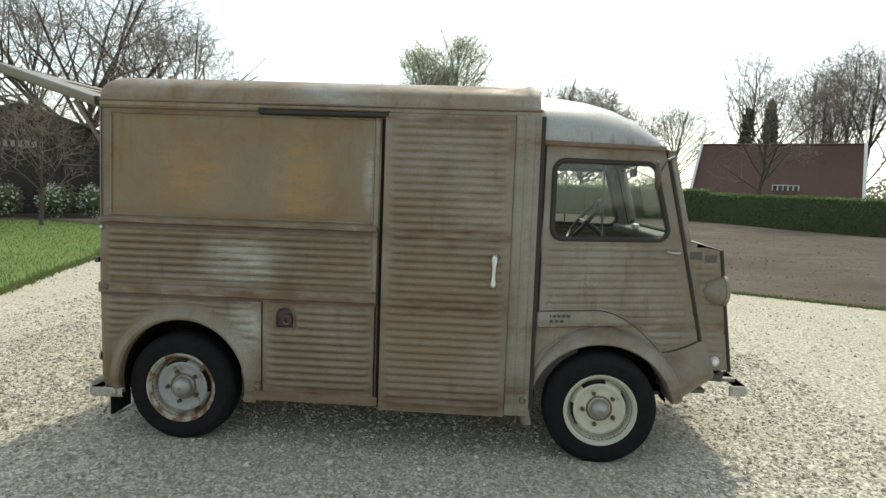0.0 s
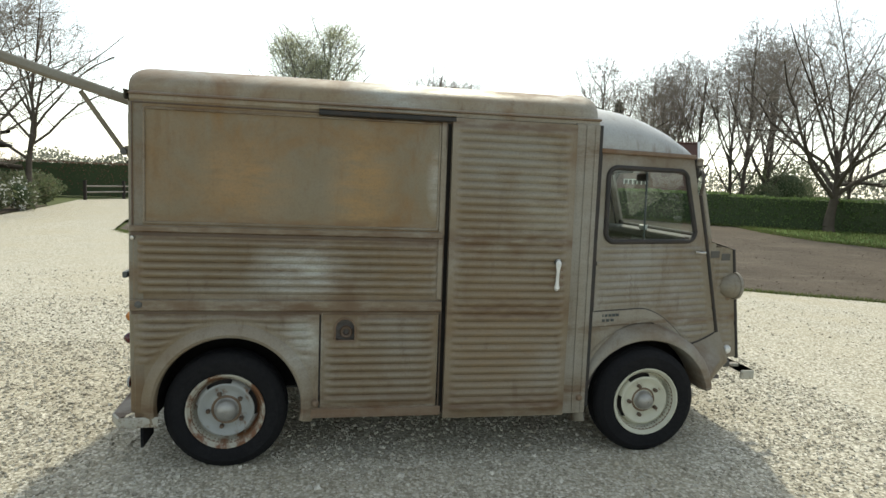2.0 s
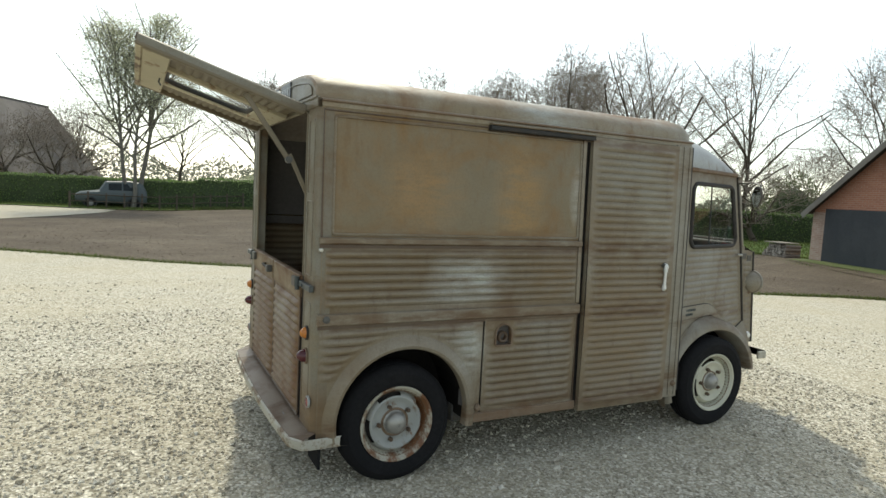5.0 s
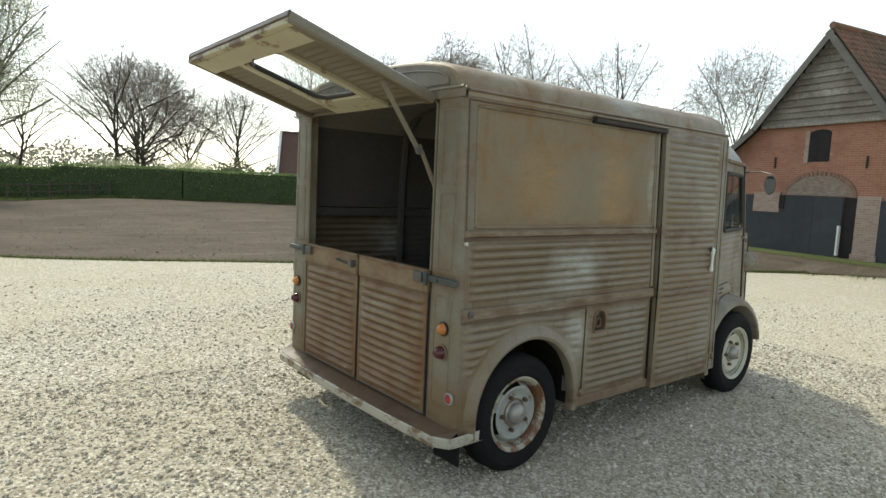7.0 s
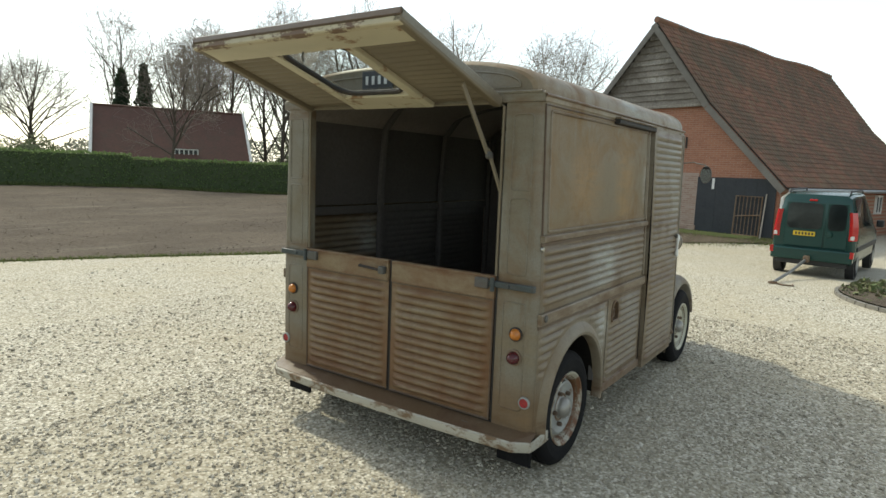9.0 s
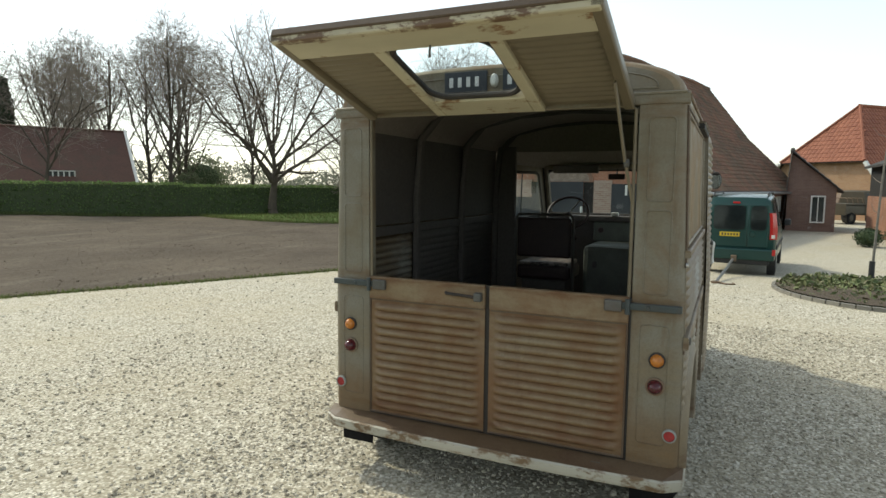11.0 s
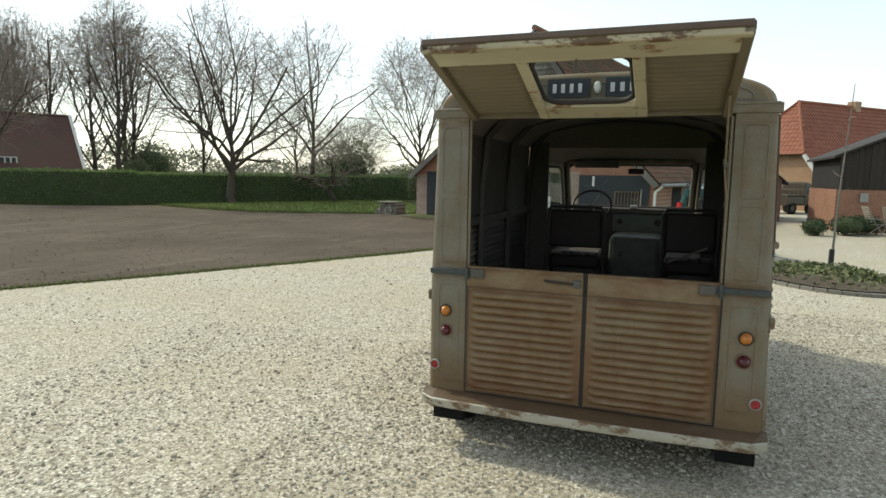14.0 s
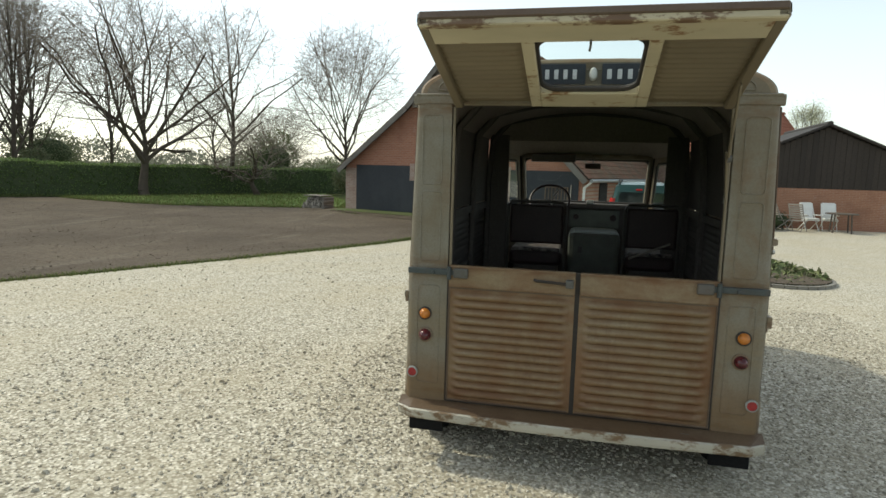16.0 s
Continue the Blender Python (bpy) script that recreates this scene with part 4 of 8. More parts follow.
part("opening_frame", tube([(-0.486, y, z) for y, z in ((-0.690, 1.12), (-0.690, 1.97), (-0.66, 1.988), (0.66, 1.988), (0.690, 1.97), (0.690, 1.12))], 0.008, 6), TAN_IN, van, "dirty cream edge round the rear opening")
# step and bumper
outer = [(y, -0.575 - 0.035 * (1 - (y / 0.96) ** 2) + 0.05 * max(0, abs(y) - 0.88) / 0.08) for y in [-0.96 + 1.92 * k / 24 for k in range(25)]]
part("rear_step", sheet([[(-0.47, y, 0.346), (x, y, 0.318), (x - 0.004, y, 0.305)] for y, x in outer]), STEP, van, "rust-brown step plate over the bumper")
bump = [[(x - 0.002, y, 0.316), (x - 0.012, y, 0.309), (x - 0.014, y, 0.274), (x - 0.008, y, 0.263), (x + 0.03, y, 0.260)] for y, x in outer]
for side, at in ((-1, 0), (1, len(bump))):
    wrap = [[(xx + dx, side * (0.96 + oy) + (0 if k in (1, 2, 3) else -side * 0.01), z) for k, (xx, _, z) in enumerate(bump[0])] for dx, oy in ((0.10, 0.006), (0.20, 0.004))]
    wrap = wrap[::-1] if side < 0 else wrap
    bump = wrap + bump if side < 0 else bump + wrap
part("rear_bumper", sheet(bump), WHITE_CHIP, van, "flaking white rear bumper strip", True)
for side in (-1, 1):
    part("mud_flap", box(-0.44, -0.425, min(side * 0.72, side * 0.92), max(side * 0.72, side * 0.92), 0.13, 0.30, 0.004), RUBBER, van, "black rubber mud flap")
    part("bumper_bracket", box(-0.55, -0.40, min(side * 0.55, side * 0.60), max(side * 0.55, side * 0.60), 0.24, 0.33, 0.004), DARK_METAL, van)

# raised tailgate: y across, s along from the hinge, n above its outer face
HINGE, TIP = Vector((-0.500, 0, 2.000)), Vector((-1.290, 0, 2.243))
along = (TIP - HINGE).normalized()
above = Vector((0, 1, 0)).cross(along) * -1
above = above if above.z > 0 else -above
LEN = (TIP - HINGE).length


def gate(y, s, n):
    return HINGE + along * s + above * n + Vector((0, y, 0))


def gate_bar(y0, y1, s0, s1, n0, n1, bevel=0.005):
    bm = box(0, 1, 0, 1, 0, 1)
    for v in bm.verts:
        v.co = gate(y0 + (y1 - y0) * v.co.x, s0 + (s1 - s0) * v.co.y, n0 + (n1 - n0) * v.co.z)
    if bevel:
        bmesh.ops.bevel(bm, geom=bm.edges[:], offset=bevel, segments=1, affect="EDGES")
    return bm


tailgate = part("tailgate", sheet([[gate(-0.685, 0, -0.02), gate(-0.685, 0, 0.012), gate(-0.675, 0.0, 0.020), gate(-0.262, 0, 0.020)], [gate(-0.685, LEN, -0.02), gate(-0.685, LEN, 0.012), gate(-0.675, LEN, 0.020), gate(-0.262, LEN, 0.020)]]), PAINT_POST, van, "raised corrugated tailgate with a window")
part("outer_skin", sheet([[gate(0.262, s, 0.020), gate(0.675, s, 0.020), gate(0.685, s, 0.012), gate(0.685, s, -0.02)] for s in (0, LEN)]), PAINT_POST, tailgate)
part("outer_skin", sheet([[gate(y, s, 0.020) for y in (-0.262, 0.262)] for s in (0, 0.148)]), PAINT_POST, tailgate)
part("outer_skin", sheet([[gate(y, s, 0.020) for y in (-0.262, 0.262)] for s in (0.682, LEN)]), PAINT_POST, tailgate)
for side in (-1, 1):
    fn = lambda u, v, o, s=side: tuple(gate(s * u, v, -0.006 - o))  # noqa: E731
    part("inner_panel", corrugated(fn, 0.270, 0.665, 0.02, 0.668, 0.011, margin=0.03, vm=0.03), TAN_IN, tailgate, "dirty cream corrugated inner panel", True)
    part("stile", gate_bar(min(side * 0.228, side * 0.282), max(side * 0.228, side * 0.282), 0.005, 0.675, -0.030, 0.012), CREAM, tailgate)
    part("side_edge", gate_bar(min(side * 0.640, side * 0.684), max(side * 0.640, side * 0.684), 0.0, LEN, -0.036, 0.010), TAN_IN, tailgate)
    part("gate_hinge", tube([gate(side * 0.45, -0.010, 0.022), gate(side * 0.62, -0.010, 0.022)], 0.012, 8), DARK_METAL, tailgate)
part("bottom_rail", gate_bar(-0.230, 0.230, 0.005, 0.163, -0.030, 0.012), CREAM, tailgate)
part("top_rail", gate_bar(-0.672, 0.672, 0.665, 0.795, -0.034, 0.012), CREAM, tailgate, "flaking cream painted end rail")
part("end_lip", gate_bar(-0.678, 0.678, 0.795, LEN, -0.040, 0.018), CREAM_WORN, tailgate, "rust-worn end lip")
win = rounded(-0.226, 0.226, 0.168, 0.666, 0.095)
part("lip_edge", gate_bar(-0.680, 0.680, LEN - 0.006, LEN + 0.008, -0.012, 0.022), SEAM, tailgate)
part("window_seal", tube([gate(y, s, -0.006) for y, s in win], 0.014, 8, closed=True), SEAL, tailgate, "black rubber window seal", True)
part("window_pane", flat([gate(y, s, -0.004) for y, s in win]), GLASS, tailgate).visible_shadow = False
part("hook", tube([gate(0.0, 0.690, -0.040), gate(0.0, 0.690, -0.062), gate(0.004, 0.672, -0.078)], 0.005, 6), DARK_METAL, tailgate)
KNEE = Vector((-0.578, -0.664, 1.728))


def flat_bar(a, b, wide, thick):
    """A flat iron bar from a to b, its broad side facing across the van."""
    d = (b - a).normalized()
    w = d.cross(Vector((0, 1, 0))).normalized() * wide / 2
    t = w.cross(d).normalized() * thick / 2
    bm = bmesh.new()
    q = [[bm.verts.new(p + i * w + j * t) for i, j in ((-1, -1), (1, -1), (1, 1), (-1, 1))] for p in (a, b)]
    bm.faces.new(q[0][::-1])
    bm.faces.new(q[1])
    for k in range(4):
        bm.faces.new((q[0][k], q[0][(k + 1) % 4], q[1][(k + 1) % 4], q[1][k]))
    bmesh.ops.bevel(bm, geom=bm.edges[:], offset=0.002, segments=1, affect="EDGES")
    return bm


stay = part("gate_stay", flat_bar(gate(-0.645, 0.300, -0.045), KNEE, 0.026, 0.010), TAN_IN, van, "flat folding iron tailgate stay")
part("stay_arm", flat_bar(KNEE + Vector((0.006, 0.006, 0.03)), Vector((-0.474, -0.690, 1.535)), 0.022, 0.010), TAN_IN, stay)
part("stay_joint", lathe([(0, 0.02), (0.018, 0.02), (0.020, 0.0)], 10, pose(KNEE.x, KNEE.y + 0.004, KNEE.z, 90)), DARK_METAL, stay)
part("stay_foot", box(-0.480, -0.452, -0.699, -0.678, 1.510, 1.550, 0.004), DARK_METAL, stay)

# ---- cab ----
def front_edge(z):
    return 2.862 + (1.81 - z) * 0.241


WIN = (2.222, 2.805, 1.312, 1.758)


def in_window(u, v):
    hi = WIN[1] + (WIN[3] - v) * 0.19
    if not (WIN[0] < u < hi and WIN[2] < v < WIN[3]):
        return False
    r = 0.06
    cu = min(max(u, WIN[0] + r), hi - r)
    cv = min(max(v, WIN[2] + r), WIN[3] - r)
    return math.hypot(u - cu, v - cv) < r


def fender_far(u, v):
    return math.hypot(u - ARCH_F[0], v - ARCH_F[1])


def window_outline(grow=0.0, n=6):
    pts = []
    r = 0.06 + grow
    for cu, cv, a in ((WIN[1] - 0.06, WIN[3] - 0.06, 0), (WIN[0] + 0.06, WIN[3] - 0.06, 90), (WIN[0] + 0.06, WIN[2] + 0.06, 180), (WIN[1] + 0.19 * 0.446 - 0.06, WIN[2] + 0.06, 270)):
        pts += [(cu + r * math.cos(radians(a + 90 * k / n)), cv + r * math.sin(radians(a + 90 * k / n))) for k in range(n + 1)]
    return pts


def cab_curve(u):
    """The lower edge of the cab door: level, then down round the fender."""
    if u < 2.50:
        return 0.886
    if u < 2.895:
        return 0.886 - 0.267 * ((u - 2.50) / 0.395) ** 1.8
    return 0.619 + (u - 2.895) * 0.13 + 0.75 * (u - 2.895) ** 2


def door_level(u, v):
    return min(1.0, max(0.0, (u - 2.190) / 0.03)) * min(1.0, max(0.0, (front_edge(v) - 0.045 - u) / 0.03)) * min(1.0, max(0.0, (v - cab_curve(u) - 0.02) / 0.02)) * (1.0 if v < 1.272 else 0.0)


for side in (-1, 1):
    fn = cabside(side)
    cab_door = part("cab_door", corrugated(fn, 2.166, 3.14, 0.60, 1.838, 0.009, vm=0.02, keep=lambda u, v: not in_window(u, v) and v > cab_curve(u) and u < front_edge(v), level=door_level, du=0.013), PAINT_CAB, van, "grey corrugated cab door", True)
    part("window_seal", bead(fn, window_outline(), 0.015, 0.004, n=8), SEAL, cab_door, "black rubber window seal", True)
    part("window_pane", flat([fn(u, v, -0.004) for u, v in window_outline(-0.002)]), GLASS, cab_door).visible_shadow = False
    part("window_slider", tube([fn(2.505, 1.318, -0.010), fn(2.500, 1.752, -0.010)], 0.006, 6), STRAP, cab_door)
    part("door_handle", tube([fn(2.965, 1.236, 0.004), fn(2.960, 1.238, 0.034), fn(2.93, 1.238, 0.040), fn(2.880, 1.244, 0.038)], [0.012, 0.010, 0.008, 0.007], 8), CHROME, cab_door, "small chrome lever handle", True)
    part("door_seam", bead(fn, [(2.168, 1.84), (2.168, 0.886)] + [(2.168 + 0.95 * k / 30, cab_curve(2.168 + 0.95 * k / 30)) for k in range(1, 31)], 0.006, 0.001, False), SEAL, cab_door)
    part("hinge", strip(fn, 2.172, 2.200, 1.172, 1.190, 0.012, 0.004, 2), PAINT_CAB, cab_door)
    # band over the fender
    rows = []
    for k in range(31):
        u = 2.166 + (2.935 - 2.166) * k / 30
        hi = cab_curve(u)
        lo = min(hi - 0.004, max(0.797, ARCH_F[1] + math.sqrt(max(0.0, 0.472 ** 2 - (u - ARCH_F[0]) ** 2)))) if u < 2.62 else max(ARCH_F[1] + math.sqrt(max(0.0, 0.472 ** 2 - (u - ARCH_F[0]) ** 2)), hi - 0.085)
        lo = min(lo, hi - 0.003)
        rows.append([fn(u, lo, 0.0), fn(u, lo, 0.010), fn(u, hi, 0.010), fn(u, hi, 0.0)])
    part("band_seam", bead(fn, [(2.168 + 0.32 * k / 8, 0.794) for k in range(9)], 0.004, 0.004, False), SEAM, van)
    band = part("fender_band", sheet(rows), PAINT_CAB, van, "pale band over the front fender", True)
    if side < 0:
        for k in range(5):
            part("stencil_bar", box(2.225 + k * 0.026, 2.243 + k * 0.026, -cab_width(2.29) - 0.0155 + 0.0052 * (k - 2), -cab_width(2.29) - 0.0095 + 0.0052 * (k - 2), 0.852, 0.868), STRAP, band, "dark stencilled bar")
        for k in range(3):
            part("stencil_bar", box(2.235 + k * 0.030, 2.252 + k * 0.030, -cab_width(2.27) - 0.0155 + 0.006 * (k - 1), -cab_width(2.27) - 0.0095 + 0.006 * (k - 1), 0.822, 0.838), STRAP, band, "dark stencilled bar")
    # lower cab side behind the wheel
    part("cab_lower_side", corrugated(cabside(side, -0.006), 2.160, 2.96, 0.300, 0.884, 0.0, keep=lambda u, v: fender_far(u, v) > 0.42 and v < cab_curve(u) and (u < 2.60 or v > 0.46), level=lambda u, v: 0.0, du=0.02), PAINT_CAB, van, "", True)
    # fender
    rows = []
    for k in range(45):
        a = radians(196 - 187 * k / 44)
        row = []
        for r, y in ((0.384, 0.70), (0.385, 0.893), (0.393, 0.908), (0.413, 0.908), (0.440, 0.888), (0.462, 0.850), (0.474, 0.0)):
            u, v = ARCH_F[0] + r * math.cos(a), ARCH_F[1] + r * math.sin(a)
            row.append((u, side * (y if y else cab_width(u) - 0.002), v))
        rows.append(row)
    part("front_fender", sheet(rows), PAINT_CAB, van, "rounded front fender", True)
    # skirt ahead of the wheel, swelling out to the fender and tucked under
    rows = []
    for k in range(17):
        f = k / 16
        top = (2.890 + 0.268 * f, cab_curve(2.890 + 0.268 * f) - 0.004)
        low = (2.925 + 0.315 * f, 0.366 + 0.020 * f + 0.062 * f * f)
        row = []
        for j in range(13):
            q = j / 12
            u, v = top[0] + (low[0] - top[0]) * q, top[1] + (low[1] - top[1]) * q
            swell = (0.190 * (1 - f) ** 1.3 + 0.040) * math.sin(min(1.0, q * 1.3) * math.pi / 2) ** 1.4
            tuck = 0.10 * max(0.0, q - 0.80) ** 2 / 0.04
            row.append(fn(u, v, swell - tuck * 0.5 + (0.014 if 0.58 < q < 0.70 and 0.1 < f < 0.8 else 0.0)))
        u, v = low
        row.append((u, side * 0.50, v + 0.01))
        rows.append(row)
    part("nose_skirt", sheet(rows), PAINT_CAB, van, "rounded skirt below the nose", True)
    # nose side
    nose = lambda z: 3.222 + (1.25 - z) * 0.145  # noqa: E731
    part("nose_side", corrugated(fn, 2.990, 3.345, 0.500, 1.300, 0.007, vm=0.03, keep=lambda u, v: u > front_edge(v) + 0.004 and u < nose(v) and v < 1.300 - (u - 3.0) * 0.22,
         level=lambda u, v: min(1, max(0, (u - front_edge(v) - 0.035) / 0.03)) * min(1, max(0, (nose(v) - 0.03 - u) / 0.03)) * (1.0 if v < 1.185 else 0.0), du=0.012), PAINT_CAB, van, "", True)
    part("nose_corner", tube([fn(nose(z) + 0.004, z, -0.004) for z in (1.255, 1.1, 0.9, 0.7, 0.490)], 0.013, 8), SEAL, van, "dark strip down the nose corner")
    part("nose_edge", tube([fn(front_edge(z) + 0.005, z, 0.0) for z in (1.845, 1.6, 1.3, 1.0, 0.690)], 0.012, 8), SEAL, van, "dark strip along the door edge")
    for u in (3.035, 3.128):
        part("nose_vent", strip(fn, u, u + 0.072, 1.205 - (u - 3.0) * 0.2, 1.252 - (u - 3.0) * 0.2, 0.003, 0.002, 2), DARK_METAL, van, "dark slot vent")
    part("windscreen_post", tube([fn(2.880, 1.845, -0.02), fn(3.012, 1.300, -0.02)], 0.030, 8), PAINT_CAB, van)
    lamp = part("headlamp", lathe([(0, -0.115), (0.030, -0.110), (0.062, -0.085), (0.080, -0.045), (0.085, 0.0)], 24, pose(3.240, side * 0.592, 1.005, 0, 90)), PAINT_CAB, van, "grey bowl headlamp", True)
    part("headlamp_rim", lathe([(0.084, -0.002), (0.093, 0.004), (0.093, 0.020), (0.082, 0.026)], 24, pose(3.240, side * 0.592, 1.005, 0, 90)), PAINT_CAB, lamp, "", True)
    part("headlamp_glass", lathe([(0.084, 0.018), (0.060, 0.034), (0.0, 0.045)], 24, pose(3.240, side * 0.592, 1.005, 0, 90)), STEEL, lamp, "", True)
    part("headlamp_bracket", tube([(3.19, side * 0.585, 0.905), (3.225, side * 0.590, 0.94)], 0.022, 8), RUST, lamp)
    part("side_light", lathe([(0, 0.035), (0.018, 0.030), (0.030, 0.012), (0.034, 0.0)], 18, pose(3.232, side * (cab_width(3.232) + 0.002), 0.560, 90 if side < 0 else -90)), WHITE_MET, van, "small pale side light", True)
    part("gutter", strip(cabside(side), 2.160, 2.850, 1.838, 1.866, 0.018, 0.006), RUST, van, "rusted cab roof gutter")
    iron = part("cab_bumper", box(3.405, 3.432, min(side * 0.26, side * 0.66), max(side * 0.26, side * 0.66), 0.372, 0.430, 0.010), WHITE_CHIP, van, "pale front bumper end")
    part("bumper_end", box(3.31, 3.432, min(side * 0.645, side * 0.665), max(side * 0.645, side * 0.665), 0.366, 0.428, 0.008), WHITE_CHIP, iron)
    for y in (0.30, 0.46):
        part("bumper_rib", box(3.24, 3.41, min(side * y, side * (y + 0.04)), max(side * y, side * (y + 0.04)), 0.405, 0.428, 0.004), WHITE_CHIP, iron)
    part("bumper_arm", box(3.05, 3.30, min(side * 0.50, side * 0.55), max(side * 0.50, side * 0.55), 0.42, 0.46, 0.004), DARK_METAL, van)

cab_sections = [(2.134, 0.892, 1.862, 2.198, 18, 2.3), (2.30, 0.845, 1.858, 2.188, 18, 2.3), (2.46, 0.799, 1.855, 2.164, 18, 2.3), (2.60, 0.758, 1.851, 2.128, 18, 2.2), (2.72, 0.724, 1.847, 2.066, 18, 2.2), (2.81, 0.697, 1.843, 1.990, 18, 2.1), (2.868, 0.680, 1.838, 1.895, 18, 2.0), (2.892, 0.670, 1.832, 1.842, 18, 1.8)]
part("cab_roof", sheet([arch(*s) for s in cab_sections]), PAINT_CROWN, van, "curved grey cab roof", True)
part("roof_step", sheet([arch(*sections[-1]), arch(*cab_sections[0])]), PAINT_ROOF, van, "", True)
part("windscreen_pane", flat([(2.895, -0.645, 1.795), (2.895, 0.645, 1.795), (3.000, 0.630, 1.335), (3.000, -0.630, 1.335)]), GLASS, van).visible_shadow = False
part("windscreen_seal", tube([(2.895 + (1.795 - v) * 0.228, u, v) for u, v in rounded(-0.645, 0.645, 1.338, 1.795, 0.07)], 0.018, 8, closed=True), SEAL, van, "", True)
part("windscreen_header", box(2.862, 2.905, -0.70, 0.70, 1.795, 1.845, 0.008), PAINT_CAB, van)
part("nose_top", sheet([[(3.000, -0.655, 1.318), (3.000, 0, 1.330), (3.000, 0.655, 1.318)], [(3.232, -0.588, 1.254), (3.250, 0, 1.265), (3.232, 0.588, 1.254)]]), PAINT_CAB, van)
part("nose_front", corrugated(lambda u, v, o: (3.222 + (1.25 - v) * 0.145 + 0.03 * (1 - (u / 0.59) ** 2) + o, u * (1 - (1.25 - v) * 0.05), v), -0.588, 0.588, 0.50, 1.255, 0.007), PAINT_CAB, van, "", True)
part("front_crossbar", box(3.29, 3.33, -0.50, 0.50, 0.40, 0.47, 0.01), DARK_METAL, van)
# wing mirror on the camera's side
mirror = part("wing_mirror", lathe([(0, 0.016), (0.040, 0.014), (0.066, 0.006), (0.070, -0.004), (0.066, -0.010)], 24, pose(2.74, -0.965, 1.690, 0, 90, -20) @ Matrix.Diagonal((1.15, 0.8, 1, 1))), DARK_METAL, van, "oval wing mirror on a bent arm", True)
part("mirror_glass", lathe([(0.066, -0.0095), (0.0, -0.0095)], 24, pose(2.74, -0.965, 1.690, 0, 90, -20) @ Matrix.Diagonal((1.15, 0.8, 1, 1))), MIRROR, mirror)
part("mirror_arm", tube([(2.87, -0.690, 1.79), (2.86, -0.82, 1.80), (2.79, -0.945, 1.775), (2.755, -0.962, 1.71)], 0.006, 6), DARK_METAL, mirror)


# the body's lengths between the axles, trued to the wheelbase
for ob in van.children_recursive:
    if ob.type == "MESH":
        for v in ob.data.vertices:
            if v.co.x > 0:
                v.co.x = float(np.interp(v.co.x, (0.0, 2.0, 2.166, 2.86, 3.13, 3.40), (0.0, 1.945, 2.117, 2.853, 3.142, 3.432)))


# ---- wheels ----
def wheel(paint, rim_paint, hub_r, label):
    """Axis along z, outside up; radius 0.325 on the ground."""
    w = thing("wheel", label, "wheel")
    tread = [(0.3305, -0.030), (0.3240, -0.028), (0.3240, -0.022), (0.3310, -0.020), (0.3310, -0.004), (0.3240, -0.002), (0.3240, 0.004), (0.3310, 0.006), (0.3310, 0.022), (0.3240, 0.024), (0.3240, 0.030), (0.3300, 0.032)]
    part("tyre", lathe([(0.200, -0.075), (0.235, -0.086), (0.285, -0.088), (0.318, -0.070), (0.3285, -0.052)] + tread + [(0.3285, 0.052), (0.318, 0.070), (0.298, 0.083), (0.285, 0.088), (0.282, 0.0895), (0.276, 0.088), (0.250, 0.090), (0.226, 0.086), (0.212, 0.076), (0.206, 0.070)], 56), RUBBER, w, "black tyre", True)
    part("rim", lathe([(0.207, 0.072), (0.213, 0.080), (0.211, 0.086), (0.203, 0.085), (0.196, 0.074), (0.187, 0.068), (0.182, 0.060), (0.179, 0.030), (0.170, 0.020), (0.163, 0.012), (0.160, -0.03), (0.190, -0.06), (0.205, -0.075)], 64), rim_paint, w, "painted steel rim", True)
    disc = lathe([(0.170, 0.021), (0.166, 0.030), (0.160, 0.046), (0.152, 0.056), (0.143, 0.060), (0.134, 0.057), (0.120, 0.047), (0.104, 0.043), (0.084, 0.043), (0.060, 0.046), (0.0, 0.046)], 72)
    # long cooling slots between disc and rim
    gone = [f for f in disc.faces if 0.153 < math.hypot(*f.calc_center_median()[:2]) < 0.169 and (math.degrees(math.atan2(f.calc_center_median()[1], f.calc_center_median()[0])) + 30) % 90 < 50]
    bmesh.ops.delete(disc, geom=gone, context="FACES")
    part("wheel_disc", disc, paint, w, "", True)
    part("brake_drum", lathe([(0.0, 0.004), (0.168, 0.004), (0.168, -0.06)], 32), SEAL, w)
    part("rust_ring", lathe([(0.1795, 0.0335), (0.1825, 0.0605), (0.1875, 0.0690)], 48), RUST, w)
    part("hub_cap", lathe([(hub_r + 0.008, 0.044), (hub_r, 0.052), (hub_r, 0.066), (hub_r * 0.9, 0.084), (hub_r * 0.6, 0.097), (hub_r * 0.25, 0.102), (0.010, 0.1025), (0.009, 0.098), (0, 0.098)], 28), HUB_METAL, w, "domed dull metal hub cap", True)
    part("hub_ring", lathe([(hub_r + 0.006, 0.0445), (hub_r + 0.016, 0.0475), (hub_r + 0.022, 0.0445)], 28), RUST, w)
    for k in range(5):
        a = math.tau * k / 5 + 0.35
        part("wheel_nut", lathe([(0, 0.070), (0.009, 0.070), (0.013, 0.062), (0.013, 0.042)], 6, pose(0.096 * math.cos(a), 0.096 * math.sin(a), 0)), SEAM, w, "rusty nut")
    return w


def place_wheel(w, x, side, z, spin):
    return pose(x, side * 0.835, z, 90 if side < 0 else -90, 0, 0) @ pose(0, 0, 0, 0, 0, spin)


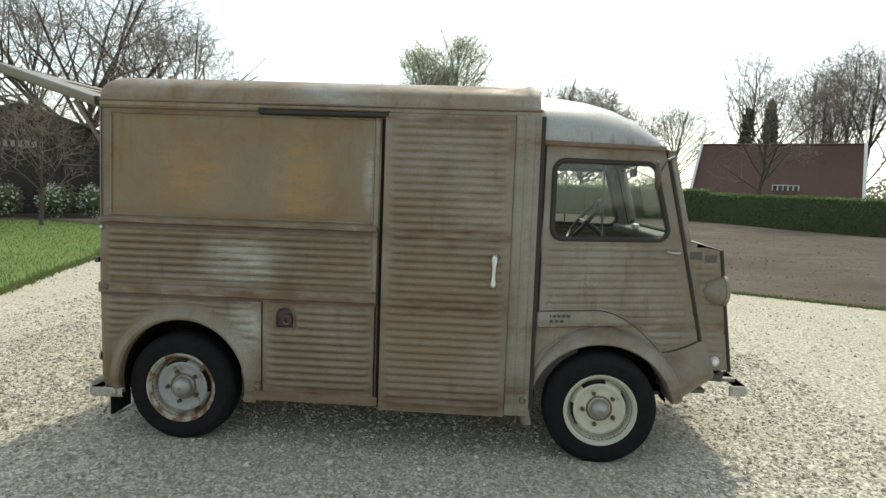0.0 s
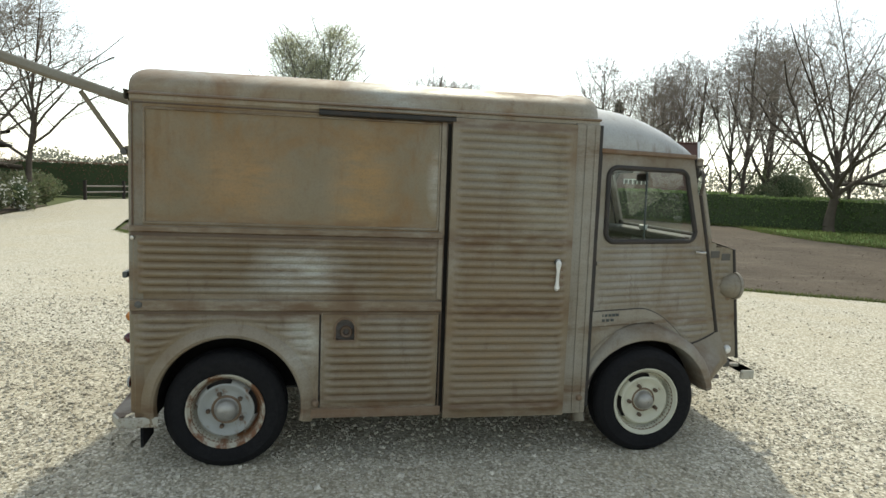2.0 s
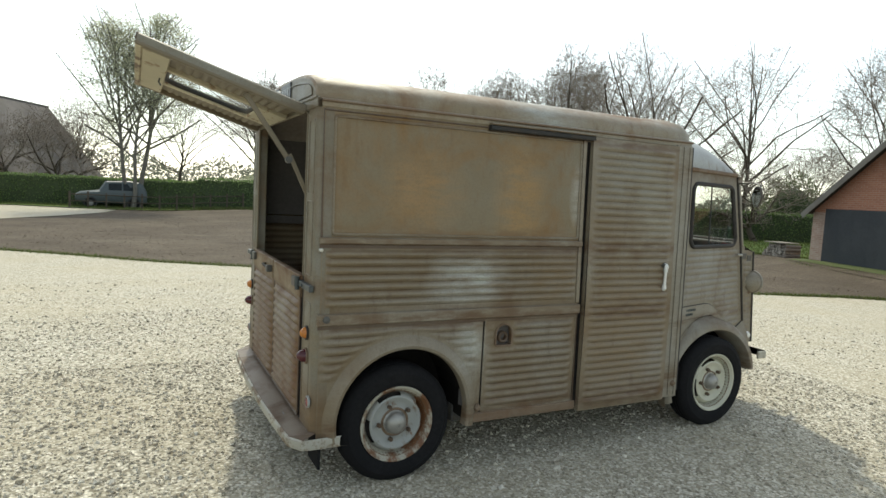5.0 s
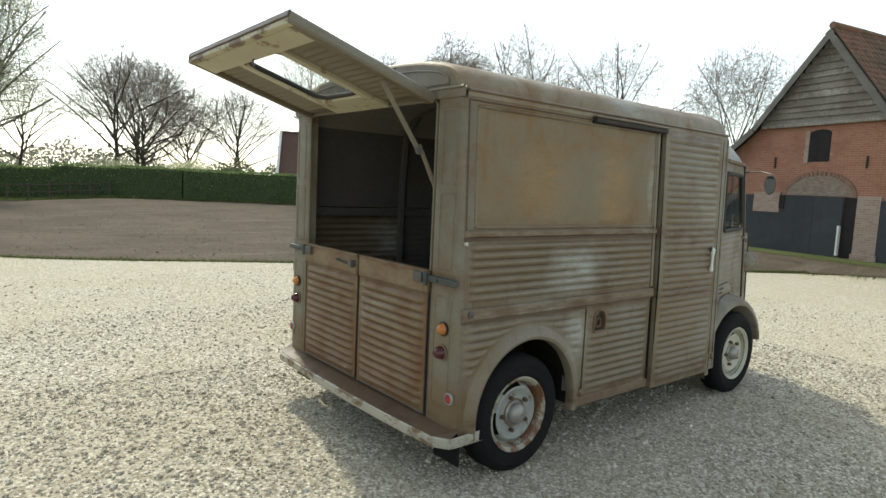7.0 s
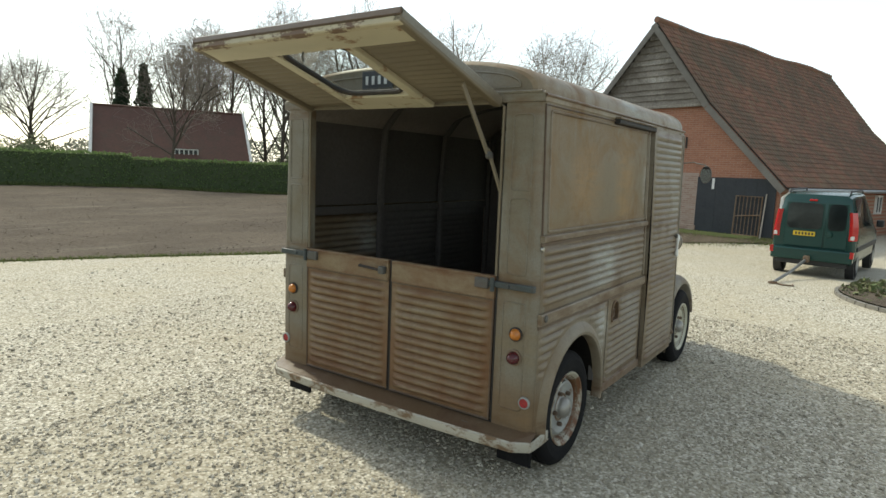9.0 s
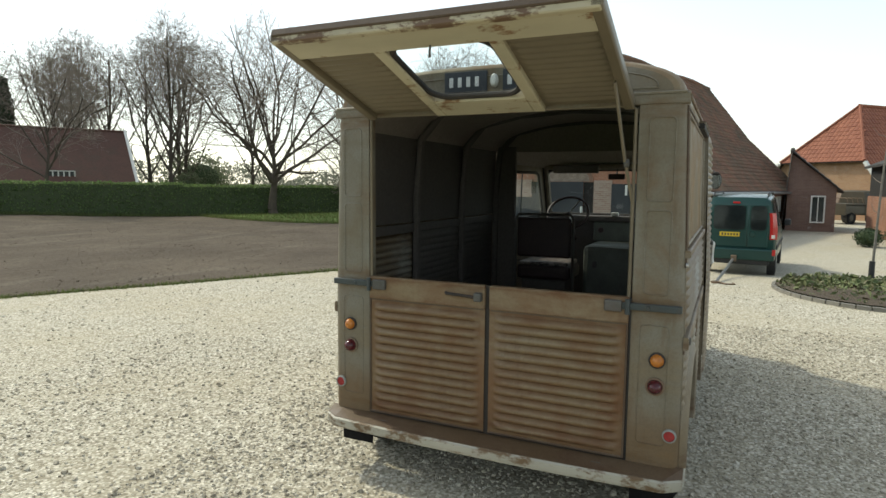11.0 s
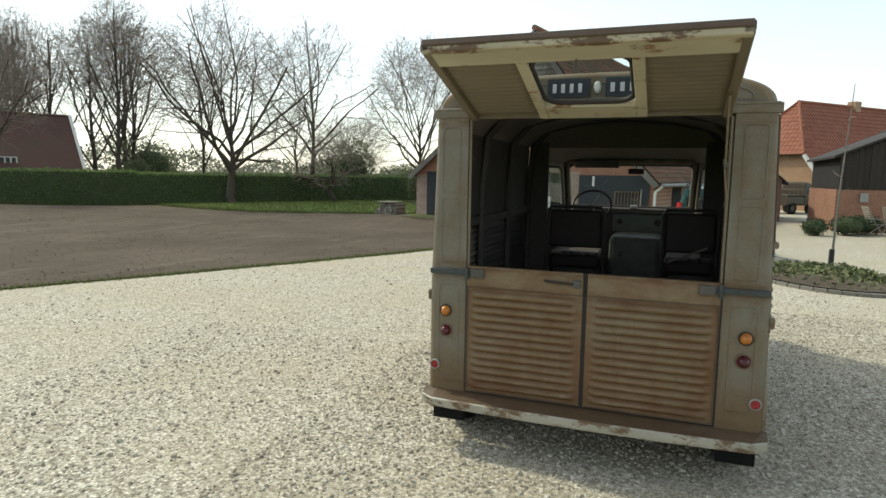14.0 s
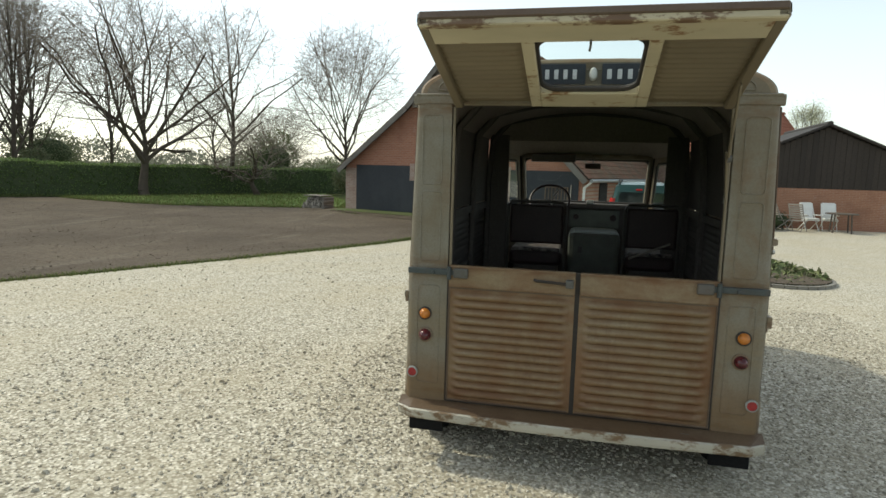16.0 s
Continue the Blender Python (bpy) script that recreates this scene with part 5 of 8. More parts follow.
front_wheel = wheel(RIM_CREAM, RIM_CREAM, 0.055, "black tyre on a cream painted steel wheel")
rear_wheel = wheel(RIM_GREY, RIM_RUSTY, 0.060, "black tyre on a grey rust-edged steel wheel")
for w, x in ((front_wheel, 2.505), (rear_wheel, 0.0)):
    w.name = "wheel"
    w.matrix_basis = place_wheel(w, x, -1, 0.322, 20)
    w.parent = van
    copy_thing(w, place_wheel(w, x, 1, 0.322, 75))

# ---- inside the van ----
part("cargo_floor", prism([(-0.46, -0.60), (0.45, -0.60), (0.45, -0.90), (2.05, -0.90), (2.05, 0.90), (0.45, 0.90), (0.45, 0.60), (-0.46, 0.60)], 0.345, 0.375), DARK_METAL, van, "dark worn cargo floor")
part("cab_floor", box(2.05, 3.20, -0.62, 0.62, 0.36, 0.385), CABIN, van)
for side in (-1, 1):
    for x in (0.42, 1.22, 2.02):
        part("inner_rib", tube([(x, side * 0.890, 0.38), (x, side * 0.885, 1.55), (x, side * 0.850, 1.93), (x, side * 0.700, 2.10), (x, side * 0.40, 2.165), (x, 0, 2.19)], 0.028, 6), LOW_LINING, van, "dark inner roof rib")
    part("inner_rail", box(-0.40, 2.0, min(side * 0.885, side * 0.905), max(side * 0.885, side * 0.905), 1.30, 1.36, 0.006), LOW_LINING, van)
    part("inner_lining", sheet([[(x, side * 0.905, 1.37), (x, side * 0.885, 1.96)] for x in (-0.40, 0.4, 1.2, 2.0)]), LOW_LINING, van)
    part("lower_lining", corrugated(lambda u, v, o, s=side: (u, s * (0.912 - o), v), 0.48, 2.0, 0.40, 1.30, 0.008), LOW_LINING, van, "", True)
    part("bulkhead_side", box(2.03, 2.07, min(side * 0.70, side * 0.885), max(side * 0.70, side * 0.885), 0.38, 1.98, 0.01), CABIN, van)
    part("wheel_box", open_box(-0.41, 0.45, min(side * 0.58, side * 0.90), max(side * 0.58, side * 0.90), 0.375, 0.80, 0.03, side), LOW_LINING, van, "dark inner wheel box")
part("roof_lining", sheet([[(x, y, z - 0.028) for x, y, z in arch(x0, 0.880, 1.965, 2.212)] for x0 in (-0.45, 0.5, 1.3, 2.11)]), LINING, van, "dark roof lining", True)
part("bulkhead_top", flat([(2.05, -0.80, 1.93), (2.05, 0.80, 1.93), (2.05, 0.72, 2.09), (2.05, 0.40, 2.17), (2.05, -0.40, 2.17), (2.05, -0.72, 2.09)]), LINING, van)
part("cab_lining", sheet([[(x, y * 0.97, z - 0.03) for x, y, z in arch(*s)] for s in cab_sections[:-1]]), LINING, van, "", True)
part("dashboard", box(2.84, 2.99, -0.64, 0.60, 1.275, 1.335, 0.015), CABIN, van, "dark narrow dashboard shelf")
dash = part("instrument_panel", box(2.86, 2.92, -0.37, 0.14, 1.08, 1.275, 0.012), COVER_GREEN, van, "grey-green instrument panel")
for y, r in ((0.07, 0.028), (-0.31, 0.032)):
    part("dial", lathe([(0, 0.012), (r * 0.8, 0.012), (r, 0.0)], 16, pose(2.86, y, 1.19, 0, -90)), VINYL, dash)
part("ashtray_knob", box(2.83, 2.87, -0.10, -0.03, 1.335, 1.372, 0.008), WHITE_MET, van, "small pale knob on the dashboard")
engine = part("engine_cover", box(2.30, 2.86, -0.365, 0.125, 0.385, 1.085, 0.05), COVER_GREEN, van, "scuffed grey-green engine cover")
part("cover_latch", box(2.285, 2.302, -0.01, 0.03, 0.88, 0.94, 0.004), DARK_METAL, engine)
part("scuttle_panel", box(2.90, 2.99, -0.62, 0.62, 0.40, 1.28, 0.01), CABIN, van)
for y0, y1 in ((0.150, 0.680), (-0.845, -0.375)):
    seat = part("seat", box(1.98, 2.42, y0 + 0.02, y1 - 0.02, 0.78, 0.915, 0.035), VINYL, van, "black vinyl cab seat with patterned cushion")
    part("cushion_top", box(2.00, 2.40, y0 + 0.04, y1 - 0.04, 0.905, 0.945, 0.018), plain("patterned_seat_cover", (0.30, 0.26, 0.24), (0.03, 0.025, 0.025), 0.35, 0, 22, 0, 0.3) if y0 > 0 else bpy.data.materials["patterned_seat_cover"], seat, "shiny patterned cushion")
    part("backrest", box(1.985, 2.035, y0 + 0.02, y1 - 0.02, 0.985, 1.345, 0.02), VINYL, seat, "black upright backrest")
    part("back_frame", tube([(2.01, y0, 0.70), (2.01, y0, 1.33), (2.01, y0 + 0.03, 1.372), (2.01, y1 - 0.03, 1.372), (2.01, y1, 1.33), (2.01, y1, 0.70)], 0.014, 8), DARK_METAL, seat)
    part("seat_stand", box(2.02, 2.38, y0 + 0.06, y1 - 0.06, 0.385, 0.78, 0.01), CABIN, seat)
wheel_m = pose(2.56, 0.335, 1.365, 0, -52, 0)
steer = part("steering_wheel", tube([wheel_m @ Vector((0.195 * math.cos(math.tau * k / 36), 0.195 * math.sin(math.tau * k / 36), 0)) for k in range(36)], 0.013, 8, closed=True), VINYL, van, "thin black steering wheel", True)
for a in (90, 210, 330):
    part("spoke", tube([wheel_m @ Vector((0, 0, -0.02)), wheel_m @ Vector((0.19 * math.cos(radians(a)), 0.19 * math.sin(radians(a)), 0))], 0.007, 6), CHROME, steer)
part("steering_column", tube([wheel_m @ Vector((0, 0, -0.01)), wheel_m @ Vector((0, 0, -0.55))], 0.02, 8), VINYL, steer)
part("rear_view_mirror", box(2.80, 2.82, -0.155, 0.005, 1.695, 1.750, 0.012), VINYL, van, "dark oblong inside mirror")
part("mirror_stalk", tube([(2.815, -0.075, 1.745), (2.87, -0.075, 1.81)], 0.006, 6), DARK_METAL, van)
part("sun_visor", box(2.80, 2.83, 0.10, 0.56, 1.755, 1.835, 0.01), CABIN, van)
part("loose_lever", tube([(1.90, -0.42, 0.90), (1.80, -0.75, 1.06)], 0.010, 6), GREY_WOOD, van, "thin stick across the seat")
# chassis seen below the sills
part("chassis", box(0.40, 2.1, -0.80, 0.80, 0.24, 0.345, 0.01), DARK_METAL, van)
part("rear_axle", tube([(0, -0.78, 0.322), (0, 0.78, 0.322)], 0.035, 8), DARK_METAL, van)
part("front_axle", tube([(2.505, -0.78, 0.322), (2.505, 0.78, 0.322)], 0.035, 8), DARK_METAL, van)
part("front_housing", box(2.16, 2.95, -0.62, 0.62, 0.34, 0.385), DARK_METAL, van)
for side in (-1, 1):
    part("front_wheel_housing", sheet([[(ARCH_F[0] + 0.40 * math.cos(radians(180 * k / 16)), side * y, ARCH_F[1] + 0.40 * math.sin(radians(180 * k / 16))) for y in (0.72, 0.56)] for k in range(17)]), WELL, van)
    part("inner_wing", flat([(ARCH_F[0] + 0.40 * math.cos(radians(180 * k / 16)), side * 0.56, ARCH_F[1] + 0.40 * math.sin(radians(180 * k / 16))) for k in range(17)]), WELL, van)
    part("inner_wing", flat([(ARCH_R[0] + 0.392 * math.cos(radians(180 * k / 16)), side * 0.61, ARCH_R[1] + 0.392 * math.sin(radians(180 * k / 16))) for k in range(17)]), WELL, van)

# ---- farm buildings ----
def brickwork(name, a, b, joint, scale=1.0):
    m, nt, bs = shader(name)
    tc = nt.nodes.new("ShaderNodeTexCoord")
    mp = nt.nodes.new("ShaderNodeMapping")
    mp.inputs["Rotation"].default_value = (radians(90), 0, 0)
    nt.links.new(tc.outputs["Object"], mp.inputs["Vector"])
    br = nt.nodes.new("ShaderNodeTexBrick")
    for key, value in (("Scale", 1.0), ("Brick Width", 0.23 * scale), ("Row Height", 0.068 * scale), ("Mortar Size", 0.006), ("Bias", -0.2)):
        br.inputs[key].default_value = value
    br.inputs["Color1"].default_value, br.inputs["Color2"].default_value, br.inputs["Mortar"].default_value = (*a, 1), (*b, 1), (*joint, 1)
    nt.links.new(mp.outputs["Vector"], br.inputs["Vector"])
    v = coords(nt)
    c = mix(nt, ramp(nt, grain(nt, v, 0.8, 7, 0.7), 0.5, 0.75), br.outputs["Color"], tuple(x * 0.62 for x in a))
    c = mix(nt, ramp(nt, grain(nt, v, 1.7, 8, 0.7), 0.60, 0.75), c, tuple(0.5 * x + 0.22 for x in a))
    nt.links.new(c, bs.inputs["Base Color"])
    bs.inputs["Roughness"].default_value = 0.92
    bumped(nt, bs, br.outputs["Fac"], -0.5, 0.01)
    return m


BARN_BRICK = brickwork("barn_brickwork", (0.335, 0.150, 0.092), (0.275, 0.115, 0.070), (0.34, 0.24, 0.18))
RUBBLE = plain("weathered_rubble_stone", (0.31, 0.245, 0.195), (0.115, 0.088, 0.068), 0.95, 0, 5.5, 24, 0.9, (1, 1, 2.6))
ARCH_BRICK = per_piece("worn_arch_brick", [(0.24, 0.135, 0.095), (0.29, 0.17, 0.12), (0.20, 0.115, 0.08)], 0.9, 20, 0.4)
PALE_BRICK = brickwork("worn_grey_pink_brickwork", (0.30, 0.20, 0.155), (0.36, 0.28, 0.23), (0.38, 0.33, 0.28))
TAN_BRICK = brickwork("tan_house_brickwork", (0.40, 0.24, 0.135), (0.34, 0.19, 0.11), (0.38, 0.30, 0.22))
SHED_BRICK = brickwork("orange_shed_brickwork", (0.31, 0.150, 0.092), (0.27, 0.125, 0.076), (0.36, 0.25, 0.18))
DULL_BRICK = brickwork("dull_purple_brickwork", (0.20, 0.125, 0.10), (0.16, 0.095, 0.08), (0.24, 0.18, 0.15))
# near-black colour painted in for the shade within openings and behind boards
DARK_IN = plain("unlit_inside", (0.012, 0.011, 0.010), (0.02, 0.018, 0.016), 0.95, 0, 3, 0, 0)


def framed(name, label, category, a, b):
    """A thing whose local x runs along the wall from a to b, y back into the building."""
    d = Vector((b[0] - a[0], b[1] - a[1], 0))
    h = thing(name, label, category, "", (a[0], a[1], fall(*a)), math.degrees(math.atan2(d.y, d.x)))
    return h, d.length


def tiles(corner, across, slope, row=0.33, col=0.26, seed=1, thick=0.035):
    """Overlapping roof tiles on a rectangle: across and slope are its edge vectors from the eave corner."""
    r = random.Random(seed)
    n, m = max(1, int(across.length / col)), max(1, int(slope.length / row))
    up = across.cross(slope).normalized()
    up = up if up.z > 0 else -up
    verts, faces = [], []
    for j in range(m):
        for i in range(n):
            p = corner + across * (i / n) + slope * (j / m)
            w, l = across / n * 0.985, slope / m * 1.12
            t0, t1 = up * (thick + r.uniform(0, 0.012)), up * 0.004
            k = len(verts)
            q = w * 0.28
            verts += [p + t0 * 0.35, p + q + t0 * 1.35, p + w * 0.72 + t0 * 1.15, p + w + t0 * 0.35, p + l + t1 * 0.35, p + q + l + t1 * 6, p + w * 0.72 + l + t1 * 5, p + w + l + t1 * 0.35]
            faces += [(k, k + 1, k + 5, k + 4), (k + 1, k + 2, k + 6, k + 5), (k + 2, k + 3, k + 7, k + 6), (k, k + 3, k + 2, k + 1)]
    return quick("roof_tiles", [tuple(v) for v in verts], faces)


def slab(points, thick):
    bm = bmesh.new()
    lo, hi = [bm.verts.new(p) for p in points], [bm.verts.new(Vector(p) + Vector((0, 0, thick))) for p in points]
    bm.faces.new(lo[::-1])
    bm.faces.new(hi)
    for k in range(len(points)):
        j = (k + 1) % len(points)
        bm.faces.new((lo[k], lo[j], hi[j], hi[k]))
    return bm


def roofed(h, L, deep, eave, peak, wall_mat, tile_mat, over=0.3, mid=None, ridge=(0, 1, 0), hip=0.0, tiled=(True, True), seed=3, row=0.33, col=0.26):
    """Walls with gables at both ends and two slopes of tiles."""
    mid = L / 2 if mid is None else mid
    w = Vector(ridge)
    prof = [(0, 0), (L, 0), (L, eave), (mid, peak - 0.06), (0, eave)]
    bm = bmesh.new()
    fa = [bm.verts.new((u, 0, z - (0.3 if z == 0 else 0))) for u, z in prof]
    fb = [bm.verts.new(Vector((u, 0, z - (0.3 if z == 0 else 0))) + w * deep) for u, z in prof]
    bm.faces.new(fa)
    bm.faces.new(fb[::-1])
    for k in range(5):
        bm.faces.new((fa[k], fa[(k + 1) % 5], fb[(k + 1) % 5], fb[k]))
    part("wall", bm, wall_mat, h)
    for n, (e, inner) in enumerate(((-over, mid), (L + over, L - mid))):
        drop = over * (peak - eave) / inner
        low = Vector((e, 0, eave - drop)) - w * over
        top = Vector((mid, 0, peak)) - w * (over - hip)
        back = w * (deep + 2 * over)
        under = slab([low, low + back, top + w * (deep + 2 * over - 2 * hip), top], 0.05)
        part("roof_deck", under, DARK_BOARD, h)
        if tiled[n]:
            me = tiles(low + Vector((0, 0, 0.05)), back, (Vector((mid, 0, peak)) - w * over) - low, row, col, seed + n)
            me.materials.append(tile_mat)
            tagged(part("roof_tiles", me, None, h), "", "", "", "stuff")
        else:
            part("roof_sheet", slab([low + Vector((0, 0, 0.052)), low + back + Vector((0, 0, 0.052)), top + w * (deep + 2 * over - 2 * hip) + Vector((0, 0, 0.052)), top + Vector((0, 0, 0.052))], 0.05), tile_mat, h)
    part("ridge_cap", tube([Vector((mid, 0, peak + 0.09)) - w * (over - hip), Vector((mid, 0, peak + 0.09)) + w * (deep + over - hip)], 0.10, 8), tile_mat, h)


def window(h, u0, u1, z0, z1, y=-0.02, frame_mat=None, bars=1):
    w = part("window", box(u0, u1, y - 0.03, y + 0.02, z0, z1), DARK_GLASS, h, "small-paned window")
    fm = frame_mat or WHITE_WOOD
    t = 0.06
    for a, b, c, d in ((u0 - t, u1 + t, z1, z1 + t), (u0 - t, u1 + t, z0 - t, z0), (u0 - t, u0, z0, z1), (u1, u1 + t, z0, z1)):
        part("frame", box(a, b, y - 0.06, y + 0.02, c, d), fm, w)
    for k in range(bars):
        x = u0 + (u1 - u0) * (k + 1) / (bars + 1)
        part("glazing_bar", box(x - 0.02, x + 0.02, y - 0.05, y - 0.03, z0, z1), fm, w)
    return w


# the brick barn: long slopes, weathered gable boards, tarred doors
barn, BL = framed("barn", "old red brick barn with weathered gable boards and mossy tiled roof", "barn", (20.41, 9.70), (17.6, 0.1))
barn.location.z = -0.08
MID, PEAK, EAVE, DEEP = 5.55, 6.92, 1.86, 14.4
# bell-cast roof line from eave to eave: steep above, eased out below
LINE = [(-0.22, 1.66), (3.05, 4.12), (MID, PEAK), (7.72, 4.10), (BL + 0.30, 1.52)]


def under_roof(z):
    """Where the roof line stands at that height, left and right."""
    left_u = float(np.interp(z, [p[1] for p in LINE[:3]], [p[0] for p in LINE[:3]]))
    right_u = float(np.interp(z, [p[1] for p in LINE[:1:-1]], [p[0] for p in LINE[:1:-1]]))
    return left_u, right_u


gable = [(0.0, -0.3), (BL, -0.3), (BL, EAVE - 0.06)] + [(u, z - 0.06) for u, z in LINE[3:0:-1]] + [(0.0, EAVE - 0.06)]
bm = bmesh.new()
fa, fb = [[bm.verts.new((u, y, z)) for u, z in gable] for y in (0.0, DEEP)]
bm.faces.new(fa)
bm.faces.new(fb[::-1])
for k in range(len(gable)):
    j = (k + 1) % len(gable)
    bm.faces.new((fa[k], fa[j], fb[j], fb[k]))
part("wall", bm, BARN_BRICK, barn)
for k, (p, q) in enumerate(zip(LINE, LINE[1:])):
    lo, hi = (p, q) if p[1] < q[1] else (q, p)
    low, top, back = Vector((lo[0], -0.32, lo[1])), Vector((hi[0], -0.32, hi[1])), Vector((0, DEEP + 0.64, 0))
    part("roof_deck", slab([low, low + back, top + back, top], 0.05), DARK_BOARD, barn)
    me = tiles(low + Vector((0, 0, 0.05)), back, top - low, 0.225, 0.20, 9 + k, 0.03)
    me.materials.append(TILE_BROWN)
    tagged(part("roof_tiles", me, None, barn), "", "", "", "stuff")
    # grey verge plank under the tiles' edge
    d = (top - low).normalized()
    n = Vector((d.z, 0, -d.x)) * (1 if d.x > 0 else -1)
    bm = bmesh.new()
    bm.faces.new([bm.verts.new(v + Vector((0, -0.075, 0))) for v in (low, top, top + n * 0.20, low + n * 0.20)])
    bmesh.ops.solidify(bm, geom=bm.faces[:], thickness=0.05)
    part("verge_plank", bm, VERGE_WOOD, barn, "pale weathered verge plank")
part("ridge_cap", tube([(MID, -0.32 + (DEEP + 0.64) * k / 12, PEAK + 0.06 + 0.05 * math.cos(k * 1.3)) for k in range(13)], 0.11, 8), TILE_BROWN, barn)
rb = random.Random(4)
z = 4.16
while z < PEAK - 0.35:
    hgt = rb.uniform(0.17, 0.24)
    u0, u1 = under_roof(z + hgt * 0.5)
    tilt = rb.uniform(-0.012, 0.012)
    bm = box(u0 + 0.04, u1 - 0.04, -0.075, -0.035, z, z + hgt + 0.025)
    for v in bm.verts:
        v.co.z += tilt * (v.co.x - MID) * 0.3
        v.co.y -= 0.055 if v.co.z < z + hgt * 0.5 else 0.0
    part("gable_board", bm, OLD_BOARD, barn)
    z += hgt
part("board_sill", box(under_roof(4.12)[0] + 0.2, under_roof(4.12)[1] - 0.2, -0.14, -0.0, 4.08, 4.18), OLD_BOARD, barn)
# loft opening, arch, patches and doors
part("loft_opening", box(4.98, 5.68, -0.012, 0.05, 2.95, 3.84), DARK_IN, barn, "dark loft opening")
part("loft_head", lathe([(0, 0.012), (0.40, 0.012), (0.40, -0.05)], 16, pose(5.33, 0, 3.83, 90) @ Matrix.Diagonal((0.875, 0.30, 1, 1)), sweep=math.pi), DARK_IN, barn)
part("loft_jamb", box(4.84, 4.98, -0.03, 0.02, 2.90, 3.92), PALE_BRICK, barn)
part("arch_fill", lathe([(0, 0.024), (1.10, 0.024), (1.10, -0.02)], 24, pose(5.45, 0, 1.88, 90) @ Matrix.Diagonal((1, 0.58, 1, 1)), sweep=math.pi), RUBBLE, barn, "rough weathered stone fill of the arch")
for k in range(25):
    a = radians(3 + 174 * k / 24)
    c = Vector((5.45 + 1.16 * math.cos(a), 0, 1.88 + 0.70 * math.sin(a)))
    part("arch_brick", box(-0.060, 0.060, -0.034, 0.02, -0.065, 0.065, 0.004, None, pose(c.x, 0, c.z, 0, 90 - math.degrees(math.atan2(0.70 * math.sin(a) * 1.25, 1.16 * math.cos(a))), 0)), ARCH_BRICK, barn)
part("pier", box(-0.02, 0.55, -0.03, 0.02, -0.3, 1.73), PALE_BRICK, barn)
part("pier", box(6.71, 7.40, -0.03, 0.02, -0.3, 1.92), PALE_BRICK, barn)
part("brick_patch", box(3.16, 4.18, -0.09, 0.02, 1.29, 1.95), PALE_BRICK, barn)


def boards(name, u0, u1, z0, z1, y, width, mat, parent, label=""):
    k = 0
    u = u0
    while u < u1 - 0.01:
        w = min(width, u1 - u)
        part(name, box(u + 0.0015, u + w - 0.0015, y - 0.03 - 0.0015 * (k % 2), y, z0, z1), mat, parent, label)
        u += w
        k += 1


boards("tarred_board", 0.55, 3.16, -0.1, 1.86, -0.03, 0.30, BLACK_BOARD, barn)
boards("tarred_board", 3.16, 4.18, -0.1, 1.29, -0.03, 0.30, BLACK_BOARD, barn)
boards("tarred_board", 4.18, 6.32, -0.1, 1.87, -0.04, 0.30, BLACK_BOARD, barn)
boards("tarred_board", 7.40, BL - 0.1, -0.1, 1.80, -0.03, 0.32, BLACK_BOARD, barn)
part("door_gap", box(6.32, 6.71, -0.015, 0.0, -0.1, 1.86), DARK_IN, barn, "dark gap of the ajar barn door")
part("door_post", box(6.26, 6.32, -0.14, -0.05, 0.1, 1.0), WHITE_WOOD, barn, "pale flaking door post")
part("slot", box(4.16, 4.35, -0.095, -0.02, 1.43, 1.87), DARK_IN, barn)
part("paint_stain", box(7.90, 7.98, -0.072, -0.03, 1.42, 1.76), WHITE_WOOD, barn)
for u, zz in ((3.82, 2.94), (6.86, 2.91)):
    part("wall_anchor", box(u - 0.02, u + 0.02, -0.05, 0.0, zz - 0.18, zz + 0.18), SEAL, barn, "black iron wall anchor")
gate_rack = part("leaning_grate", tube([(8.75, -0.16, 0.05), (8.75, -0.10, 1.25), (9.55, -0.10, 1.25), (9.55, -0.16, 0.05), (8.75, -0.16, 0.05)], 0.025, 6), RUST, barn, "rusty iron grate leaning on the boards")
for k in range(6):
    part("grate_bar", tube([(8.87 + k * 0.115, -0.16, 0.08), (8.87 + k * 0.115, -0.10, 1.24)], 0.013, 5), RUST, gate_rack)
part("grate_bar", tube([(8.75, -0.13, 0.62), (9.55, -0.13, 0.70)], 0.02, 5), RUST, gate_rack)
part("leaning_pole", tube([(9.68, -0.32, -0.05), (9.66, -0.10, 1.35)], 0.022, 6), GREY_WOOD, barn)
part("stone_foot", box(6.7, 7.45, -0.10, 0.0, -0.3, 0.20), PALE_BRICK, barn)
for s in (5.2, 8.3, 11.0):
    w = part("side_window", box(BL + 0.01, BL + 0.04, s, s + 0.55, 0.70, 1.30), DARK_GLASS, barn)
    for a, b in ((0.64, 0.71), (1.29, 1.36)):
        part("frame", box(BL, BL + 0.07, s - 0.06, s + 0.61, a, b), WHITE_WOOD, w)
    for a in (s - 0.06, s + 0.25, s + 0.55):
        part("frame", box(BL, BL + 0.07, a, a + 0.06, 0.71, 1.29), WHITE_WOOD, w)
part("side_door", box(BL + 0.01, BL + 0.03, 2.15, 3.25, -0.2, 1.35), DARK_IN, barn, "dark arched side door")
part("door_head", lathe([(0, 0.01), (0.55, 0.01), (0.55, 0.03)], 16, pose(BL, 2.70, 1.34, 0, 90, 0) @ pose(0, 0, 0, 0, 0, 90) @ Matrix.Diagonal((1, 0.4, 1, 1)), sweep=math.tau), DARK_IN, barn)
